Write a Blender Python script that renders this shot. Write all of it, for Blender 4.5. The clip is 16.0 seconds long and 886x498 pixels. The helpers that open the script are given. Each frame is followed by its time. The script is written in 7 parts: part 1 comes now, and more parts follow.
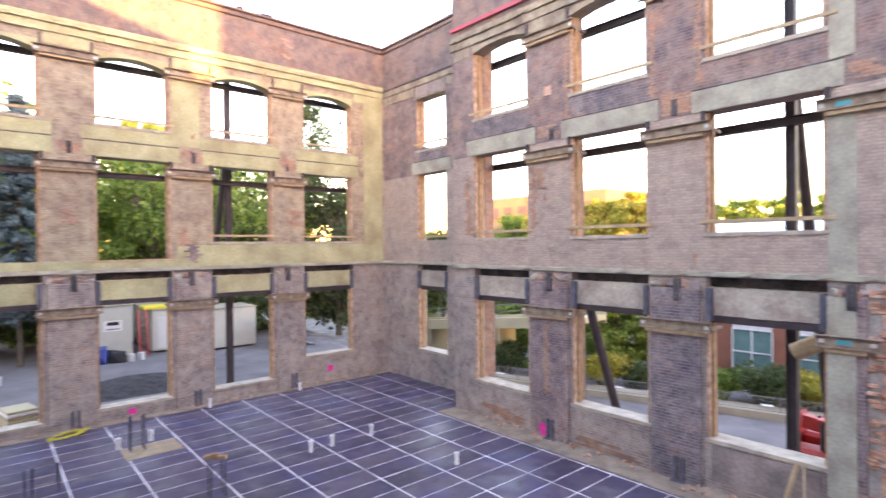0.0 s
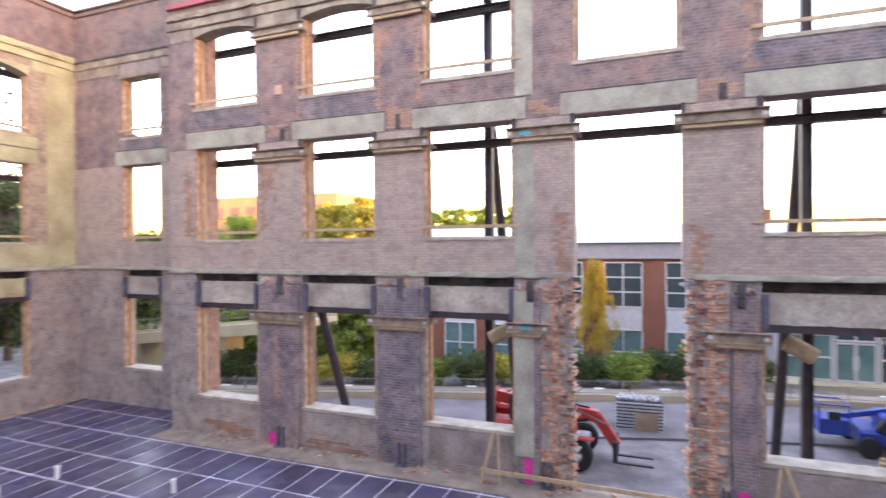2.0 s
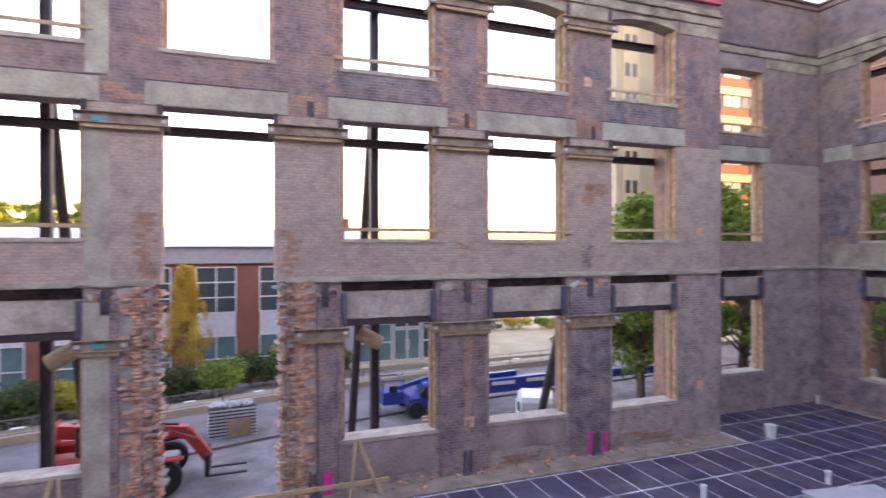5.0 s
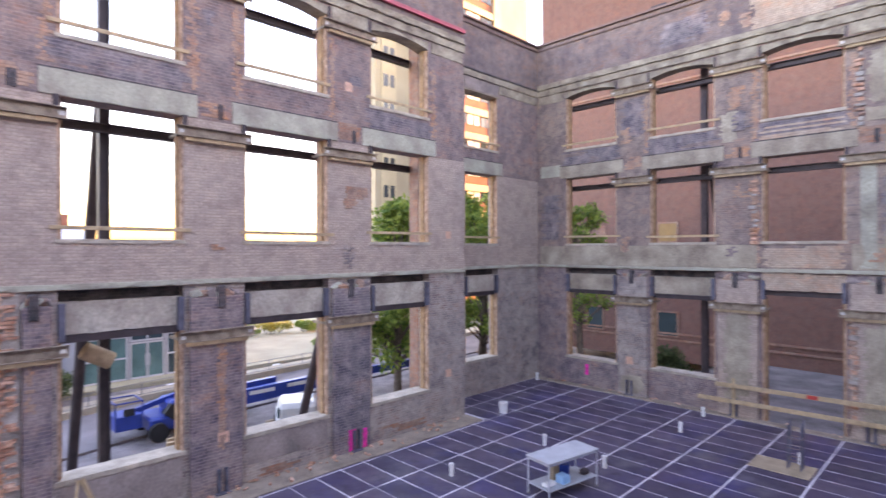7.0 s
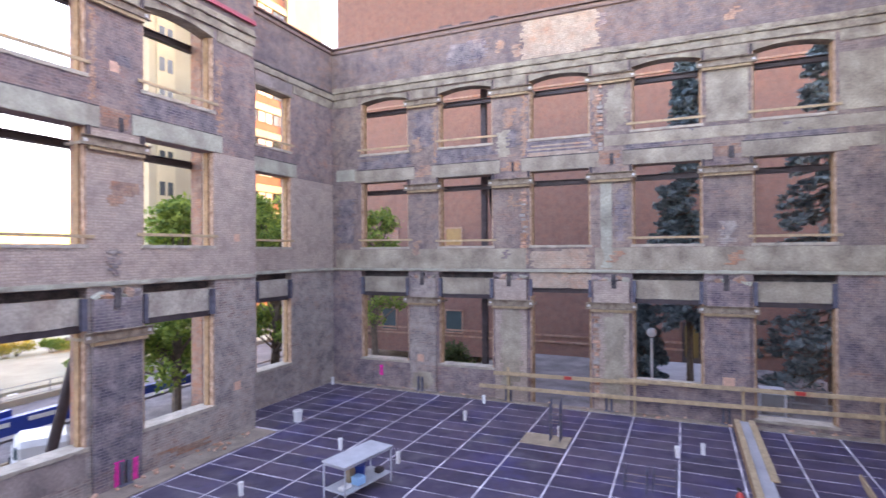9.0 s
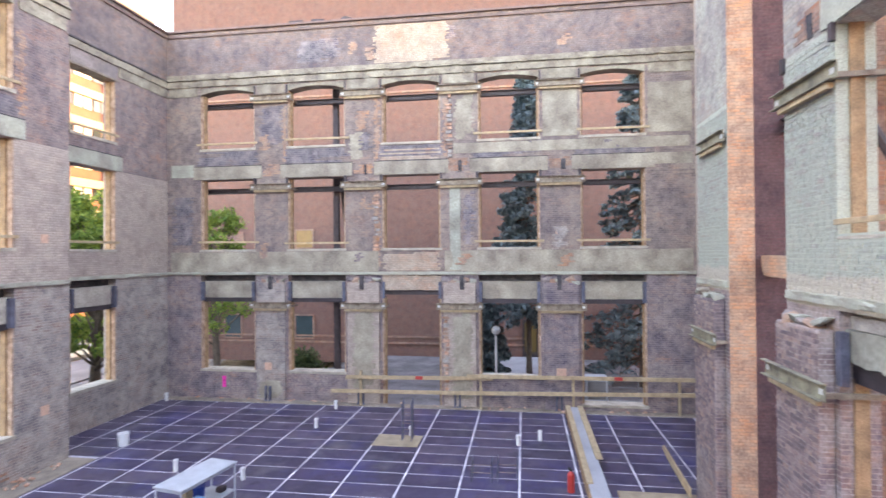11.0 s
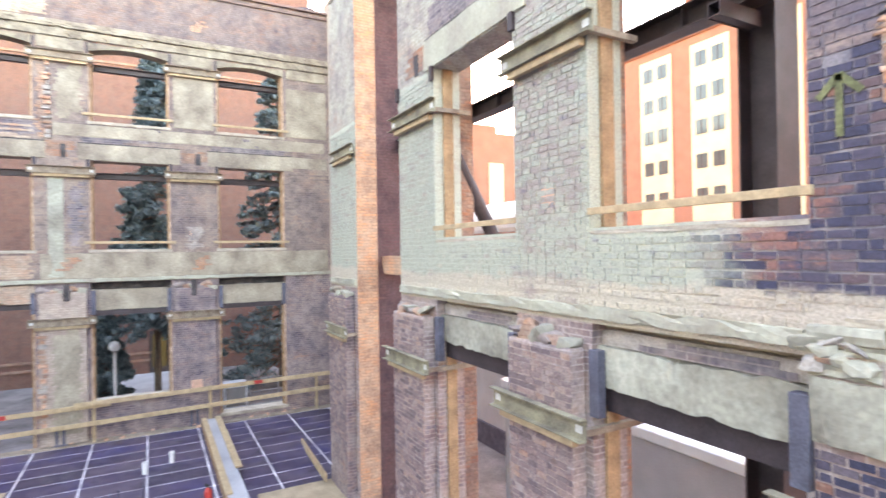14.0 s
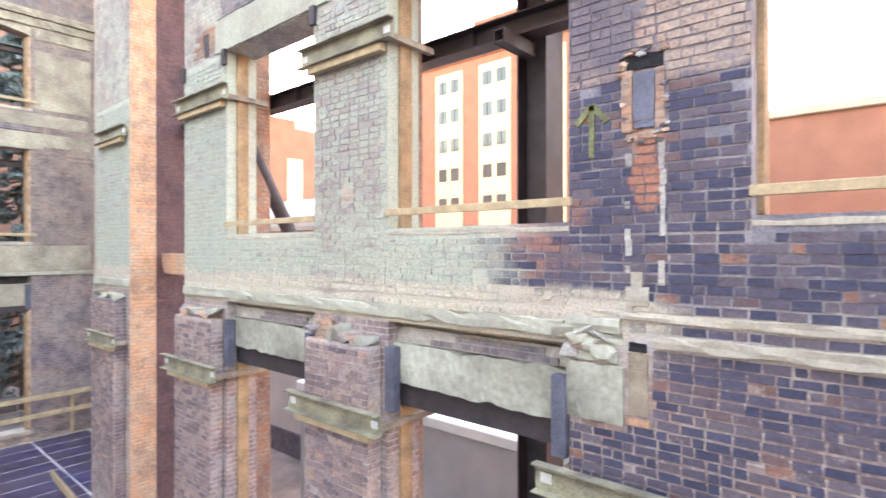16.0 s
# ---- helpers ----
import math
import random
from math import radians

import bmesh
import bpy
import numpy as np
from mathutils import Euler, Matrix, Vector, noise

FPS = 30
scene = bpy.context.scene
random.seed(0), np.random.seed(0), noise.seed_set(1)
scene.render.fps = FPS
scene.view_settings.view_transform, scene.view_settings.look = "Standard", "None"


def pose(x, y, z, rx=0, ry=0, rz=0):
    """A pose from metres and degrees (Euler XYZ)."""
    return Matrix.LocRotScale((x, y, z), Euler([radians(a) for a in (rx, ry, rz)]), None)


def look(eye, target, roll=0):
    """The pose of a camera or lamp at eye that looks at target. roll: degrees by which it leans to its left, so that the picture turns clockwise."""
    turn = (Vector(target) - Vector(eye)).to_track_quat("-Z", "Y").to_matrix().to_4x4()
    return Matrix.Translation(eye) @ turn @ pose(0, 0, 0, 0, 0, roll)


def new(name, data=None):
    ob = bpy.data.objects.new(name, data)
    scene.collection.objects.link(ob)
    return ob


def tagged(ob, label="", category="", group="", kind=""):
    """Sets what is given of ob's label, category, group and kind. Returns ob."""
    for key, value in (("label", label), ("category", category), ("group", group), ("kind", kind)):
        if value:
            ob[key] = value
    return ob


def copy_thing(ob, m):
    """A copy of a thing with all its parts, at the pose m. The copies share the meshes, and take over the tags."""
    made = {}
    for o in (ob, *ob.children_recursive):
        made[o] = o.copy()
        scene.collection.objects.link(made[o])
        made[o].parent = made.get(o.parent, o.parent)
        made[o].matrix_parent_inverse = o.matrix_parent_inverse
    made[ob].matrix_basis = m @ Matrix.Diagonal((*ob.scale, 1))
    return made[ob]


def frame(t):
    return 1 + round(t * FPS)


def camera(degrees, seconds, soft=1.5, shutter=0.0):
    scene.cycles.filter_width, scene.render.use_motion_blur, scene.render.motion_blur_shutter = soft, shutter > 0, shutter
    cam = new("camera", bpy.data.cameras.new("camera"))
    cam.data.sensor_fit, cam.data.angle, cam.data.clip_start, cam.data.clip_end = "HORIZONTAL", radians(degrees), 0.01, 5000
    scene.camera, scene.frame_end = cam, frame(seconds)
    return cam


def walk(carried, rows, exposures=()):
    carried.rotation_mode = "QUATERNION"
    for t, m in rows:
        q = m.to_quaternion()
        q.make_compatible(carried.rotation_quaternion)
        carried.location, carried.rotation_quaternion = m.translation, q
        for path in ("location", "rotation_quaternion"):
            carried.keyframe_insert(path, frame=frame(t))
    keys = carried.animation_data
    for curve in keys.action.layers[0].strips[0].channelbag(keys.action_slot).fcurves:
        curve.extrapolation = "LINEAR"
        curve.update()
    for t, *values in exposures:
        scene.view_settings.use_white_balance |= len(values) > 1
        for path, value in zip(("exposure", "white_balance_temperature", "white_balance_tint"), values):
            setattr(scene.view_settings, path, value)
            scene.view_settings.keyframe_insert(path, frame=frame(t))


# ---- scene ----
cam = camera(78.6, 16.0, soft=1.5, shutter=0.65)
EYE = (0.0, 0.0, 5.8)
CAMERA_TURN = [
    (0.0, 49.20, -0.34, -0.61),
    (0.5, 42.70, -0.34, -0.55),
    (1.0, 35.99, -0.35, -0.49),
    (1.5, 28.80, -0.32, -0.41),
    (2.0, 21.30, -0.30, -0.40),
    (2.5, 14.23, -0.26, -0.39),
    (3.0, 7.60, -0.21, -0.36),
    (3.5, 1.15, -0.11, -0.36),
    (4.0, -5.79, -0.05, -0.31),
    (4.5, -12.97, -0.03, -0.22),
    (7.0, -44.67, 0.07, -0.17),
    (7.5, -50.64, 0.11, -0.31),
    (8.0, -56.07, 0.19, -0.36),
    (8.5, -61.03, 0.28, -0.36),
    (9.0, -66.07, 0.34, -0.36),
    (11.5, -86.28, 0.55, -0.42),
    (12.0, -92.33, 0.57, -0.38),
    (12.5, -99.80, 0.62, -0.29),
    (13.0, -106.59, 0.58, -0.40),
    (13.5, -112.78, 0.44, -0.72),
    (14.0, -118.42, 0.29, -0.93),
    (14.5, -124.13, 0.05, -0.99),
    (15.0, -129.47, -0.08, -1.06),
    (15.5, -134.50, -0.11, -0.84),
    (16.0, -139.46, 0.03, -0.08),
]
walk(cam, [(t, pose(*EYE, 90 + p, -r, y)) for t, y, p, r in CAMERA_TURN],
     exposures=[(0.0, 4.66, 7850, 37), (3.5, 4.33, 7750, 45), (4.6, 4.16, 7700, 47), (7.0, 4.5, 7500, 45), (9.2, 4.7, 7400, 44), (11.3, 5.12, 7950, 34), (16.0, 5.48, 8450, 31)])

# ---- light: evening sky, very low sun past the end of the brick building ----
world = bpy.data.worlds.new("sky")
scene.world = world
world.use_nodes = True
wn = world.node_tree
sky = wn.nodes.new("ShaderNodeTexSky")
sky.sky_type = "NISHITA"
sky.sun_disc = False
sky.sun_elevation = radians(4)
sky.sun_rotation = radians(106.3)
sky.air_density, sky.dust_density, sky.ozone_density = 1.0, 1.0, 1.5
wn.links.new(sky.outputs[0], wn.nodes["Background"].inputs[0])
wn.nodes["Background"].inputs[1].default_value = 0.15
sun = new("sun", bpy.data.lights.new("sun", "SUN"))
sun.data.energy, sun.data.angle, sun.data.color = 1.0, radians(0.5), (1.0, 0.6, 0.2)
sun.matrix_world = look((60, -17.55, 4.57), (0, 0, 0.2))

# ---- materials ----
MATS = {}


def node(nt, kind, **kw):
    n = nt.nodes.new(kind)
    for k, v in kw.items():
        if k in n.inputs:
            n.inputs[k].default_value = v
    return n


def plain(name, col, rough=0.8, metal=0.0, var=0.15, scale=3.0, bump=0.15, fine=40.0, tint=None):
    """A surface with two scales of colour variation and fine relief."""
    if name in MATS:
        return MATS[name]
    m = bpy.data.materials.new(name)
    m.use_nodes = True
    nt = m.node_tree
    b = nt.nodes["Principled BSDF"]
    geo = nt.nodes.new("ShaderNodeNewGeometry")
    n1 = node(nt, "ShaderNodeTexNoise", Scale=scale, Detail=5.0)
    n2 = node(nt, "ShaderNodeTexNoise", Scale=fine, Detail=3.0)
    for n in (n1, n2):
        nt.links.new(geo.outputs["Position"], n.inputs["Vector"])
    r = nt.nodes.new("ShaderNodeValToRGB")
    r.color_ramp.elements[0].position, r.color_ramp.elements[1].position = 0.3, 0.7
    lo = [c * (1 - var) for c in col]
    hi = [min(1, c * (1 + var)) for c in (tint or col)]
    r.color_ramp.elements[0].color, r.color_ramp.elements[1].color = (*lo, 1), (*hi, 1)
    mx = nt.nodes.new("ShaderNodeMix")
    mx.data_type, mx.blend_type = "RGBA", "OVERLAY"
    mx.inputs[0].default_value = var * 1.5
    nt.links.new(n1.outputs[0], r.inputs[0])
    nt.links.new(r.outputs[0], mx.inputs[6])
    nt.links.new(n2.outputs[0], mx.inputs[7])
    nt.links.new(mx.outputs[2], b.inputs["Base Color"])
    b.inputs["Roughness"].default_value, b.inputs["Metallic"].default_value = rough, metal
    if bump:
        bp = node(nt, "ShaderNodeBump", Strength=bump, Distance=0.02)
        nt.links.new(n2.outputs[0], bp.inputs["Height"])
        nt.links.new(bp.outputs[0], b.inputs["Normal"])
    MATS[name] = m
    return m


def brickwork(name, brick_a, brick_b, mortar, coat, coat_amount, soot, soot_amount, bare, bare_amount, row=0.07, keep=0.35, line=0.8):
    """Old brickwork: bricks in two colours, a worn coat of paint or plaster, soot stains and bare red patches."""
    m = bpy.data.materials.new(name)
    m.use_nodes = True
    nt = m.node_tree
    b = nt.nodes["Principled BSDF"]
    lk = nt.links.new
    geo = nt.nodes.new("ShaderNodeNewGeometry")
    sep = nt.nodes.new("ShaderNodeSeparateXYZ")
    lk(geo.outputs["Position"], sep.inputs[0])
    add = nt.nodes.new("ShaderNodeMath")
    lk(sep.outputs[0], add.inputs[0]), lk(sep.outputs[1], add.inputs[1])
    com = nt.nodes.new("ShaderNodeCombineXYZ")
    lk(add.outputs[0], com.inputs[0]), lk(sep.outputs[2], com.inputs[1])
    bt = node(nt, "ShaderNodeTexBrick", Scale=1.0)
    bt.inputs["Brick Width"].default_value, bt.inputs["Row Height"].default_value = row * 3, row
    bt.inputs["Mortar Size"].default_value, bt.inputs["Mortar Smooth"].default_value = 0.009, 0.2
    bt.inputs["Color1"].default_value, bt.inputs["Color2"].default_value = (*brick_a, 1), (*brick_b, 1)
    bt.inputs["Mortar"].default_value = (*mortar, 1)
    lk(com.outputs[0], bt.inputs["Vector"])
    last = bt.outputs["Color"]

    # coats lie thinner in the joints
    show = nt.nodes.new("ShaderNodeMath")
    show.operation = "MULTIPLY_ADD"
    show.inputs[1].default_value, show.inputs[2].default_value = -keep, 1.0
    lk(bt.outputs["Fac"], show.inputs[0])

    bt2 = node(nt, "ShaderNodeTexBrick", Scale=1.0)
    for key in ("Brick Width", "Row Height", "Mortar Size", "Mortar Smooth"):
        bt2.inputs[key].default_value = bt.inputs[key].default_value
    bt2.inputs["Color1"].default_value, bt2.inputs["Color2"].default_value, bt2.inputs["Mortar"].default_value = (0, 0, 0, 1), (1, 1, 1, 1), (0.6, 0.6, 0.6, 1)
    lk(com.outputs[0], bt2.inputs["Vector"])
    sh = nt.nodes.new("ShaderNodeMath")
    sh.operation = "MULTIPLY_ADD"
    sh.inputs[1].default_value, sh.inputs[2].default_value = 0.13, -0.065
    lk(bt2.outputs["Color"], sh.inputs[0])

    def layer(last, col, amount, scale, detail, soft, stretch=(1, 1, 1), offset=0.0):
        mp = nt.nodes.new("ShaderNodeMapping")
        mp.inputs["Scale"].default_value = stretch
        mp.inputs["Location"].default_value = (offset, offset, offset)
        lk(geo.outputs["Position"], mp.inputs[0])
        n = node(nt, "ShaderNodeTexNoise", Scale=scale, Detail=detail, Roughness=0.65)
        lk(mp.outputs[0], n.inputs["Vector"])
        r = nt.nodes.new("ShaderNodeMapRange")
        edge = 0.66 - 0.32 * amount
        r.inputs[1].default_value, r.inputs[2].default_value = edge - soft, edge + soft
        ad = nt.nodes.new("ShaderNodeMath")
        lk(n.outputs[0], ad.inputs[0]), lk(sh.outputs[0], ad.inputs[1])
        lk(ad.outputs[0], r.inputs[0])
        mx = nt.nodes.new("ShaderNodeMix")
        mx.data_type = "RGBA"
        mx.inputs[7].default_value = (*col, 1)
        cut = nt.nodes.new("ShaderNodeMath")
        cut.operation = "MULTIPLY"
        lk(r.outputs[0], cut.inputs[0]), lk(show.outputs[0], cut.inputs[1])
        lk(cut.outputs[0], mx.inputs[0]), lk(last, mx.inputs[6])
        return mx.outputs[2], r.outputs[0]

    last, _ = layer(last, bare, bare_amount, 1.2, 8, 0.08, (1, 1, 1.5), 11)
    last, c = layer(last, coat, coat_amount, 1.0, 12, 0.11, (1, 1, 1.4), 3)
    last, _ = layer(last, soot, soot_amount, 0.9, 12, 0.1, (1, 1, 1.3), 29)
    smear = [0.5 * p + 0.5 * q for p, q in zip(coat, mortar)]
    last, _ = layer(last, smear, 0.4, 2.6, 10, 0.16, (1, 1, 1.2), 47)
    last, _ = layer(last, [0.8 * q for q in soot], 0.12, 3.0, 10, 0.16, (1, 1, 0.9), 67)
    n2 = node(nt, "ShaderNodeTexNoise", Scale=22.0, Detail=4.0)
    lk(geo.outputs["Position"], n2.inputs["Vector"])
    mx = nt.nodes.new("ShaderNodeMix")
    mx.data_type, mx.blend_type = "RGBA", "OVERLAY"
    mx.inputs[0].default_value = 0.55
    lk(last, mx.inputs[6]), lk(n2.outputs[0], mx.inputs[7])
    # mortar lines stay readable through the coat
    mul = nt.nodes.new("ShaderNodeMix")
    mul.data_type, mul.blend_type = "RGBA", "MULTIPLY"
    mul.inputs[7].default_value = (line, line * 0.97, line * 0.96, 1)
    lk(bt.outputs["Fac"], mul.inputs[0]), lk(mx.outputs[2], mul.inputs[6])
    lk(mul.outputs[2], b.inputs["Base Color"])
    b.inputs["Roughness"].default_value = 0.9
    inv = node(nt, "ShaderNodeMath", Value=1.0)
    inv.operation = "SUBTRACT"
    inv.inputs[0].default_value = 1.0
    lk(bt.outputs["Fac"], inv.inputs[1])
    sm = nt.nodes.new("ShaderNodeMath")
    sm.operation = "MULTIPLY_ADD"
    sm.inputs[1].default_value = 0.7
    lk(n2.outputs[0], sm.inputs[0]), lk(inv.outputs[0], sm.inputs[2])
    bp = node(nt, "ShaderNodeBump", Strength=0.6, Distance=0.015)
    lk(sm.outputs[0], bp.inputs["Height"]), lk(bp.outputs[0], b.inputs["Normal"])
    MATS[name] = m
    return m


BR_PAINT = brickwork("painted_brick", (0.4, 0.28, 0.23), (0.32, 0.21, 0.18), (0.37, 0.31, 0.27), (0.49, 0.38, 0.315), 1.2, (0.36, 0.265, 0.235), 0.25, (0.47, 0.25, 0.17), 0.42, 0.07, 0.2, 0.88)
# west coat is beige plaster with the evening glow's yellow mixed into the colour
BR_WEST = brickwork("west_glow_plastered_brick", (0.4, 0.26, 0.19), (0.32, 0.2, 0.16), (0.46, 0.38, 0.3), (0.47, 0.39, 0.265), 0.95, (0.25, 0.175, 0.145), 0.45, (0.44, 0.24, 0.15), 0.4, 0.07, 0.3, 0.88)
BR_PIER = brickwork("old_pier_brick", (0.26, 0.17, 0.15), (0.34, 0.23, 0.19), (0.46, 0.4, 0.36), (0.42, 0.35, 0.3), 0.55, (0.15, 0.125, 0.14), 0.35, (0.4, 0.23, 0.17), 0.3, 0.0745, 0.6, 1.0)
BR_UPPER = brickwork("upper_brick", (0.26, 0.155, 0.13), (0.19, 0.125, 0.12), (0.33, 0.26, 0.235), (0.36, 0.265, 0.225), 0.42, (0.12, 0.09, 0.11), 0.5, (0.46, 0.22, 0.15), 0.42, 0.0745, 0.6, 1.0)
BR_MAUVE = brickwork("mauve_brick", (0.22, 0.145, 0.13), (0.28, 0.18, 0.15), (0.32, 0.255, 0.22), (0.33, 0.25, 0.205), 0.6, (0.125, 0.09, 0.105), 0.42, (0.42, 0.23, 0.16), 0.4, 0.0745, 0.6, 1.0)
BR_PARA = brickwork("parapet_brick", (0.25, 0.14, 0.108), (0.19, 0.115, 0.1), (0.27, 0.21, 0.195), (0.27, 0.2, 0.18), 0.5, (0.13, 0.103, 0.115), 0.5, (0.33, 0.165, 0.115), 0.38)
BR_DARK = brickwork("blackened_pier_brick", (0.11, 0.085, 0.115), (0.18, 0.125, 0.14), (0.36, 0.31, 0.3), (0.3, 0.24, 0.23), 0.3, (0.09, 0.08, 0.105), 0.55, (0.36, 0.2, 0.14), 0.25, 0.0745, 0.55, 1.0)
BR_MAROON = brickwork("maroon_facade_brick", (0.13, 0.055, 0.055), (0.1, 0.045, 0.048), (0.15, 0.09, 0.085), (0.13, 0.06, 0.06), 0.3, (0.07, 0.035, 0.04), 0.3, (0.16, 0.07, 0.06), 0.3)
BR_RED = brickwork("facade_brick", (0.25, 0.108, 0.08), (0.21, 0.095, 0.075), (0.2, 0.13, 0.11), (0.24, 0.12, 0.09), 0.3, (0.19, 0.095, 0.08), 0.2, (0.26, 0.12, 0.085), 0.3)
CONCRETE = plain("old_concrete", (0.37, 0.325, 0.265), 0.9, 0, 0.2, 1.7, 0.6, 18.0, (0.38, 0.375, 0.295))
CORNICE = plain("weathered_cornice", (0.265, 0.205, 0.165), 0.9, 0, 0.3, 2.2, 0.8, 16.0, (0.31, 0.265, 0.2))
APRON = plain("dirty_apron_plaster", (0.25, 0.2, 0.19), 0.95, 0, 0.25, 1.5, 0.6, 14.0, (0.29, 0.23, 0.21))
# greenish west plaster, pushed to yellow to paint in the sun's glow
WEST_PLASTER = plain("glow_tinted_plaster", (0.42, 0.36, 0.215), 0.9, 0, 0.2, 1.2, 0.5, 14.0, (0.42, 0.41, 0.24))
LINTEL = plain("pale_lintel_concrete", (0.45, 0.355, 0.295), 0.9, 0, 0.3, 1.6, 0.5, 15.0, (0.41, 0.375, 0.31))
DIRT = plain("dirt", (0.28, 0.22, 0.17), 0.95, 0, 0.3, 2.0, 0.6, 30.0)
GROUND = plain("gravel_ground", (0.185, 0.165, 0.165), 0.95, 0, 0.4, 0.9, 0.5, 20.0)
STEEL = plain("dark_steel", (0.06, 0.045, 0.05), 0.55, 0.3, 0.25, 4.0, 0.1)
WOOD = plain("timber", (0.46, 0.33, 0.2), 0.8, 0, 0.2, 6.0, 0.2)


RUST = plain("rusty_steel", (0.24, 0.165, 0.125), 0.75, 0.1, 0.3, 5.0, 0.3, 60.0, (0.3, 0.24, 0.18))
CHANNEL = plain("grey_olive_steel", (0.22, 0.185, 0.145), 0.7, 0.1, 0.35, 4.0, 0.3, 50.0, (0.28, 0.25, 0.17))
STEEL_BLUE = plain("blue_grey_steel", (0.12, 0.12, 0.16), 0.6, 0.3, 0.3, 5.0, 0.2)
PALE = plain("pale_paint", (0.6, 0.58, 0.55), 0.7)
WOOD_OLD = plain("weathered_timber", (0.35, 0.21, 0.115), 0.85, 0, 0.3, 5.0, 0.3)
SILL = plain("pale_sill", (0.42, 0.36, 0.29), 0.85, 0, 0.25, 3.0, 0.3)
BEIGE_PLASTER = plain("beige_plaster", (0.31, 0.245, 0.195), 0.9, 0, 0.3, 1.4, 0.5, 16.0, (0.35, 0.3, 0.23))
PLASTER = plain("green_grey_plaster", (0.3, 0.265, 0.215), 0.9, 0, 0.32, 1.1, 0.6, 14.0, (0.33, 0.32, 0.26))
COPING = plain("coping_metal", (0.16, 0.1, 0.09), 0.6, 0.2, 0.2)
CONCRETE_G = plain("grey_concrete", (0.38, 0.37, 0.385), 0.9, 0, 0.15, 1.0, 0.3)
JOINT = plain("pale_joint_tape", (0.5, 0.46, 0.5), 0.8, 0, 0.35, 1.3, 0.1, 20.0, (0.68, 0.64, 0.67))
BR_PIER2 = brickwork("pier_brick", (0.16, 0.11, 0.13), (0.25, 0.163, 0.155), (0.37, 0.3, 0.285), (0.34, 0.255, 0.225), 0.46, (0.1, 0.078, 0.11), 0.42, (0.42, 0.22, 0.15), 0.4, 0.0745, 0.6, 1.0)
BR_PIER_S = brickwork("south_pier_brick", (0.24, 0.155, 0.15), (0.32, 0.205, 0.18), (0.47, 0.4, 0.37), (0.4, 0.31, 0.28), 0.3, (0.15, 0.11, 0.14), 0.25, (0.46, 0.25, 0.17), 0.4, 0.0745, 0.6, 1.0)
MORTAR = plain("pale_mortar", (0.36, 0.32, 0.29), 0.95, 0, 0.35, 3.0, 0.5, 40.0)
BR_ARCH = brickwork("red_brick", (0.38, 0.15, 0.09), (0.3, 0.12, 0.08), (0.4, 0.3, 0.24), (0.38, 0.24, 0.17), 0.3, (0.2, 0.11, 0.1), 0.3, (0.44, 0.19, 0.1), 0.4)
BR_PATCH = brickwork("patched_brick", (0.47, 0.235, 0.15), (0.4, 0.19, 0.125), (0.44, 0.32, 0.25), (0.45, 0.28, 0.2), 0.4, (0.26, 0.16, 0.14), 0.2, (0.52, 0.23, 0.12), 0.5)
JAMB_BRICK = plain("raw_jamb_brick", (0.4, 0.22, 0.14), 0.95, 0, 0.3, 6.0, 0.6, 30.0, (0.48, 0.33, 0.24))
BR_PEACH = brickwork("peach_patched_brick", (0.47, 0.3, 0.22), (0.43, 0.26, 0.18), (0.48, 0.39, 0.31), (0.49, 0.385, 0.3), 0.55, (0.36, 0.25, 0.2), 0.15, (0.5, 0.26, 0.17), 0.45)
BR_WASH = brickwork("washed_upper_brick", (0.36, 0.24, 0.2), (0.3, 0.2, 0.19), (0.42, 0.38, 0.32), (0.43, 0.41, 0.34), 0.85, (0.25, 0.2, 0.2), 0.4, (0.46, 0.25, 0.17), 0.45, 0.073, 0.3, 0.85)
# sooty brick; its near-black also paints the shade in gaps, cracks and pockets
BR_SOOT_SHADE = brickwork("sooty_brick", (0.06, 0.05, 0.055), (0.09, 0.06, 0.06), (0.14, 0.12, 0.12), (0.16, 0.14, 0.14), 0.15, (0.03, 0.03, 0.035), 0.5, (0.2, 0.1, 0.07), 0.1)
BR_TOOTH = plain("broken_brick", (0.5, 0.19, 0.11), 0.95, 0, 0.3, 7.0, 0.6, 60.0, (0.58, 0.37, 0.27))
# orange brick, its tone raised to paint in the sun on the reveal
ORANGE_BRICK = brickwork("sunlit_orange_brick", (0.6, 0.28, 0.15), (0.5, 0.22, 0.12), (0.5, 0.34, 0.24), (0.56, 0.36, 0.24), 0.3, (0.3, 0.16, 0.12), 0.2, (0.6, 0.27, 0.14), 0.4)


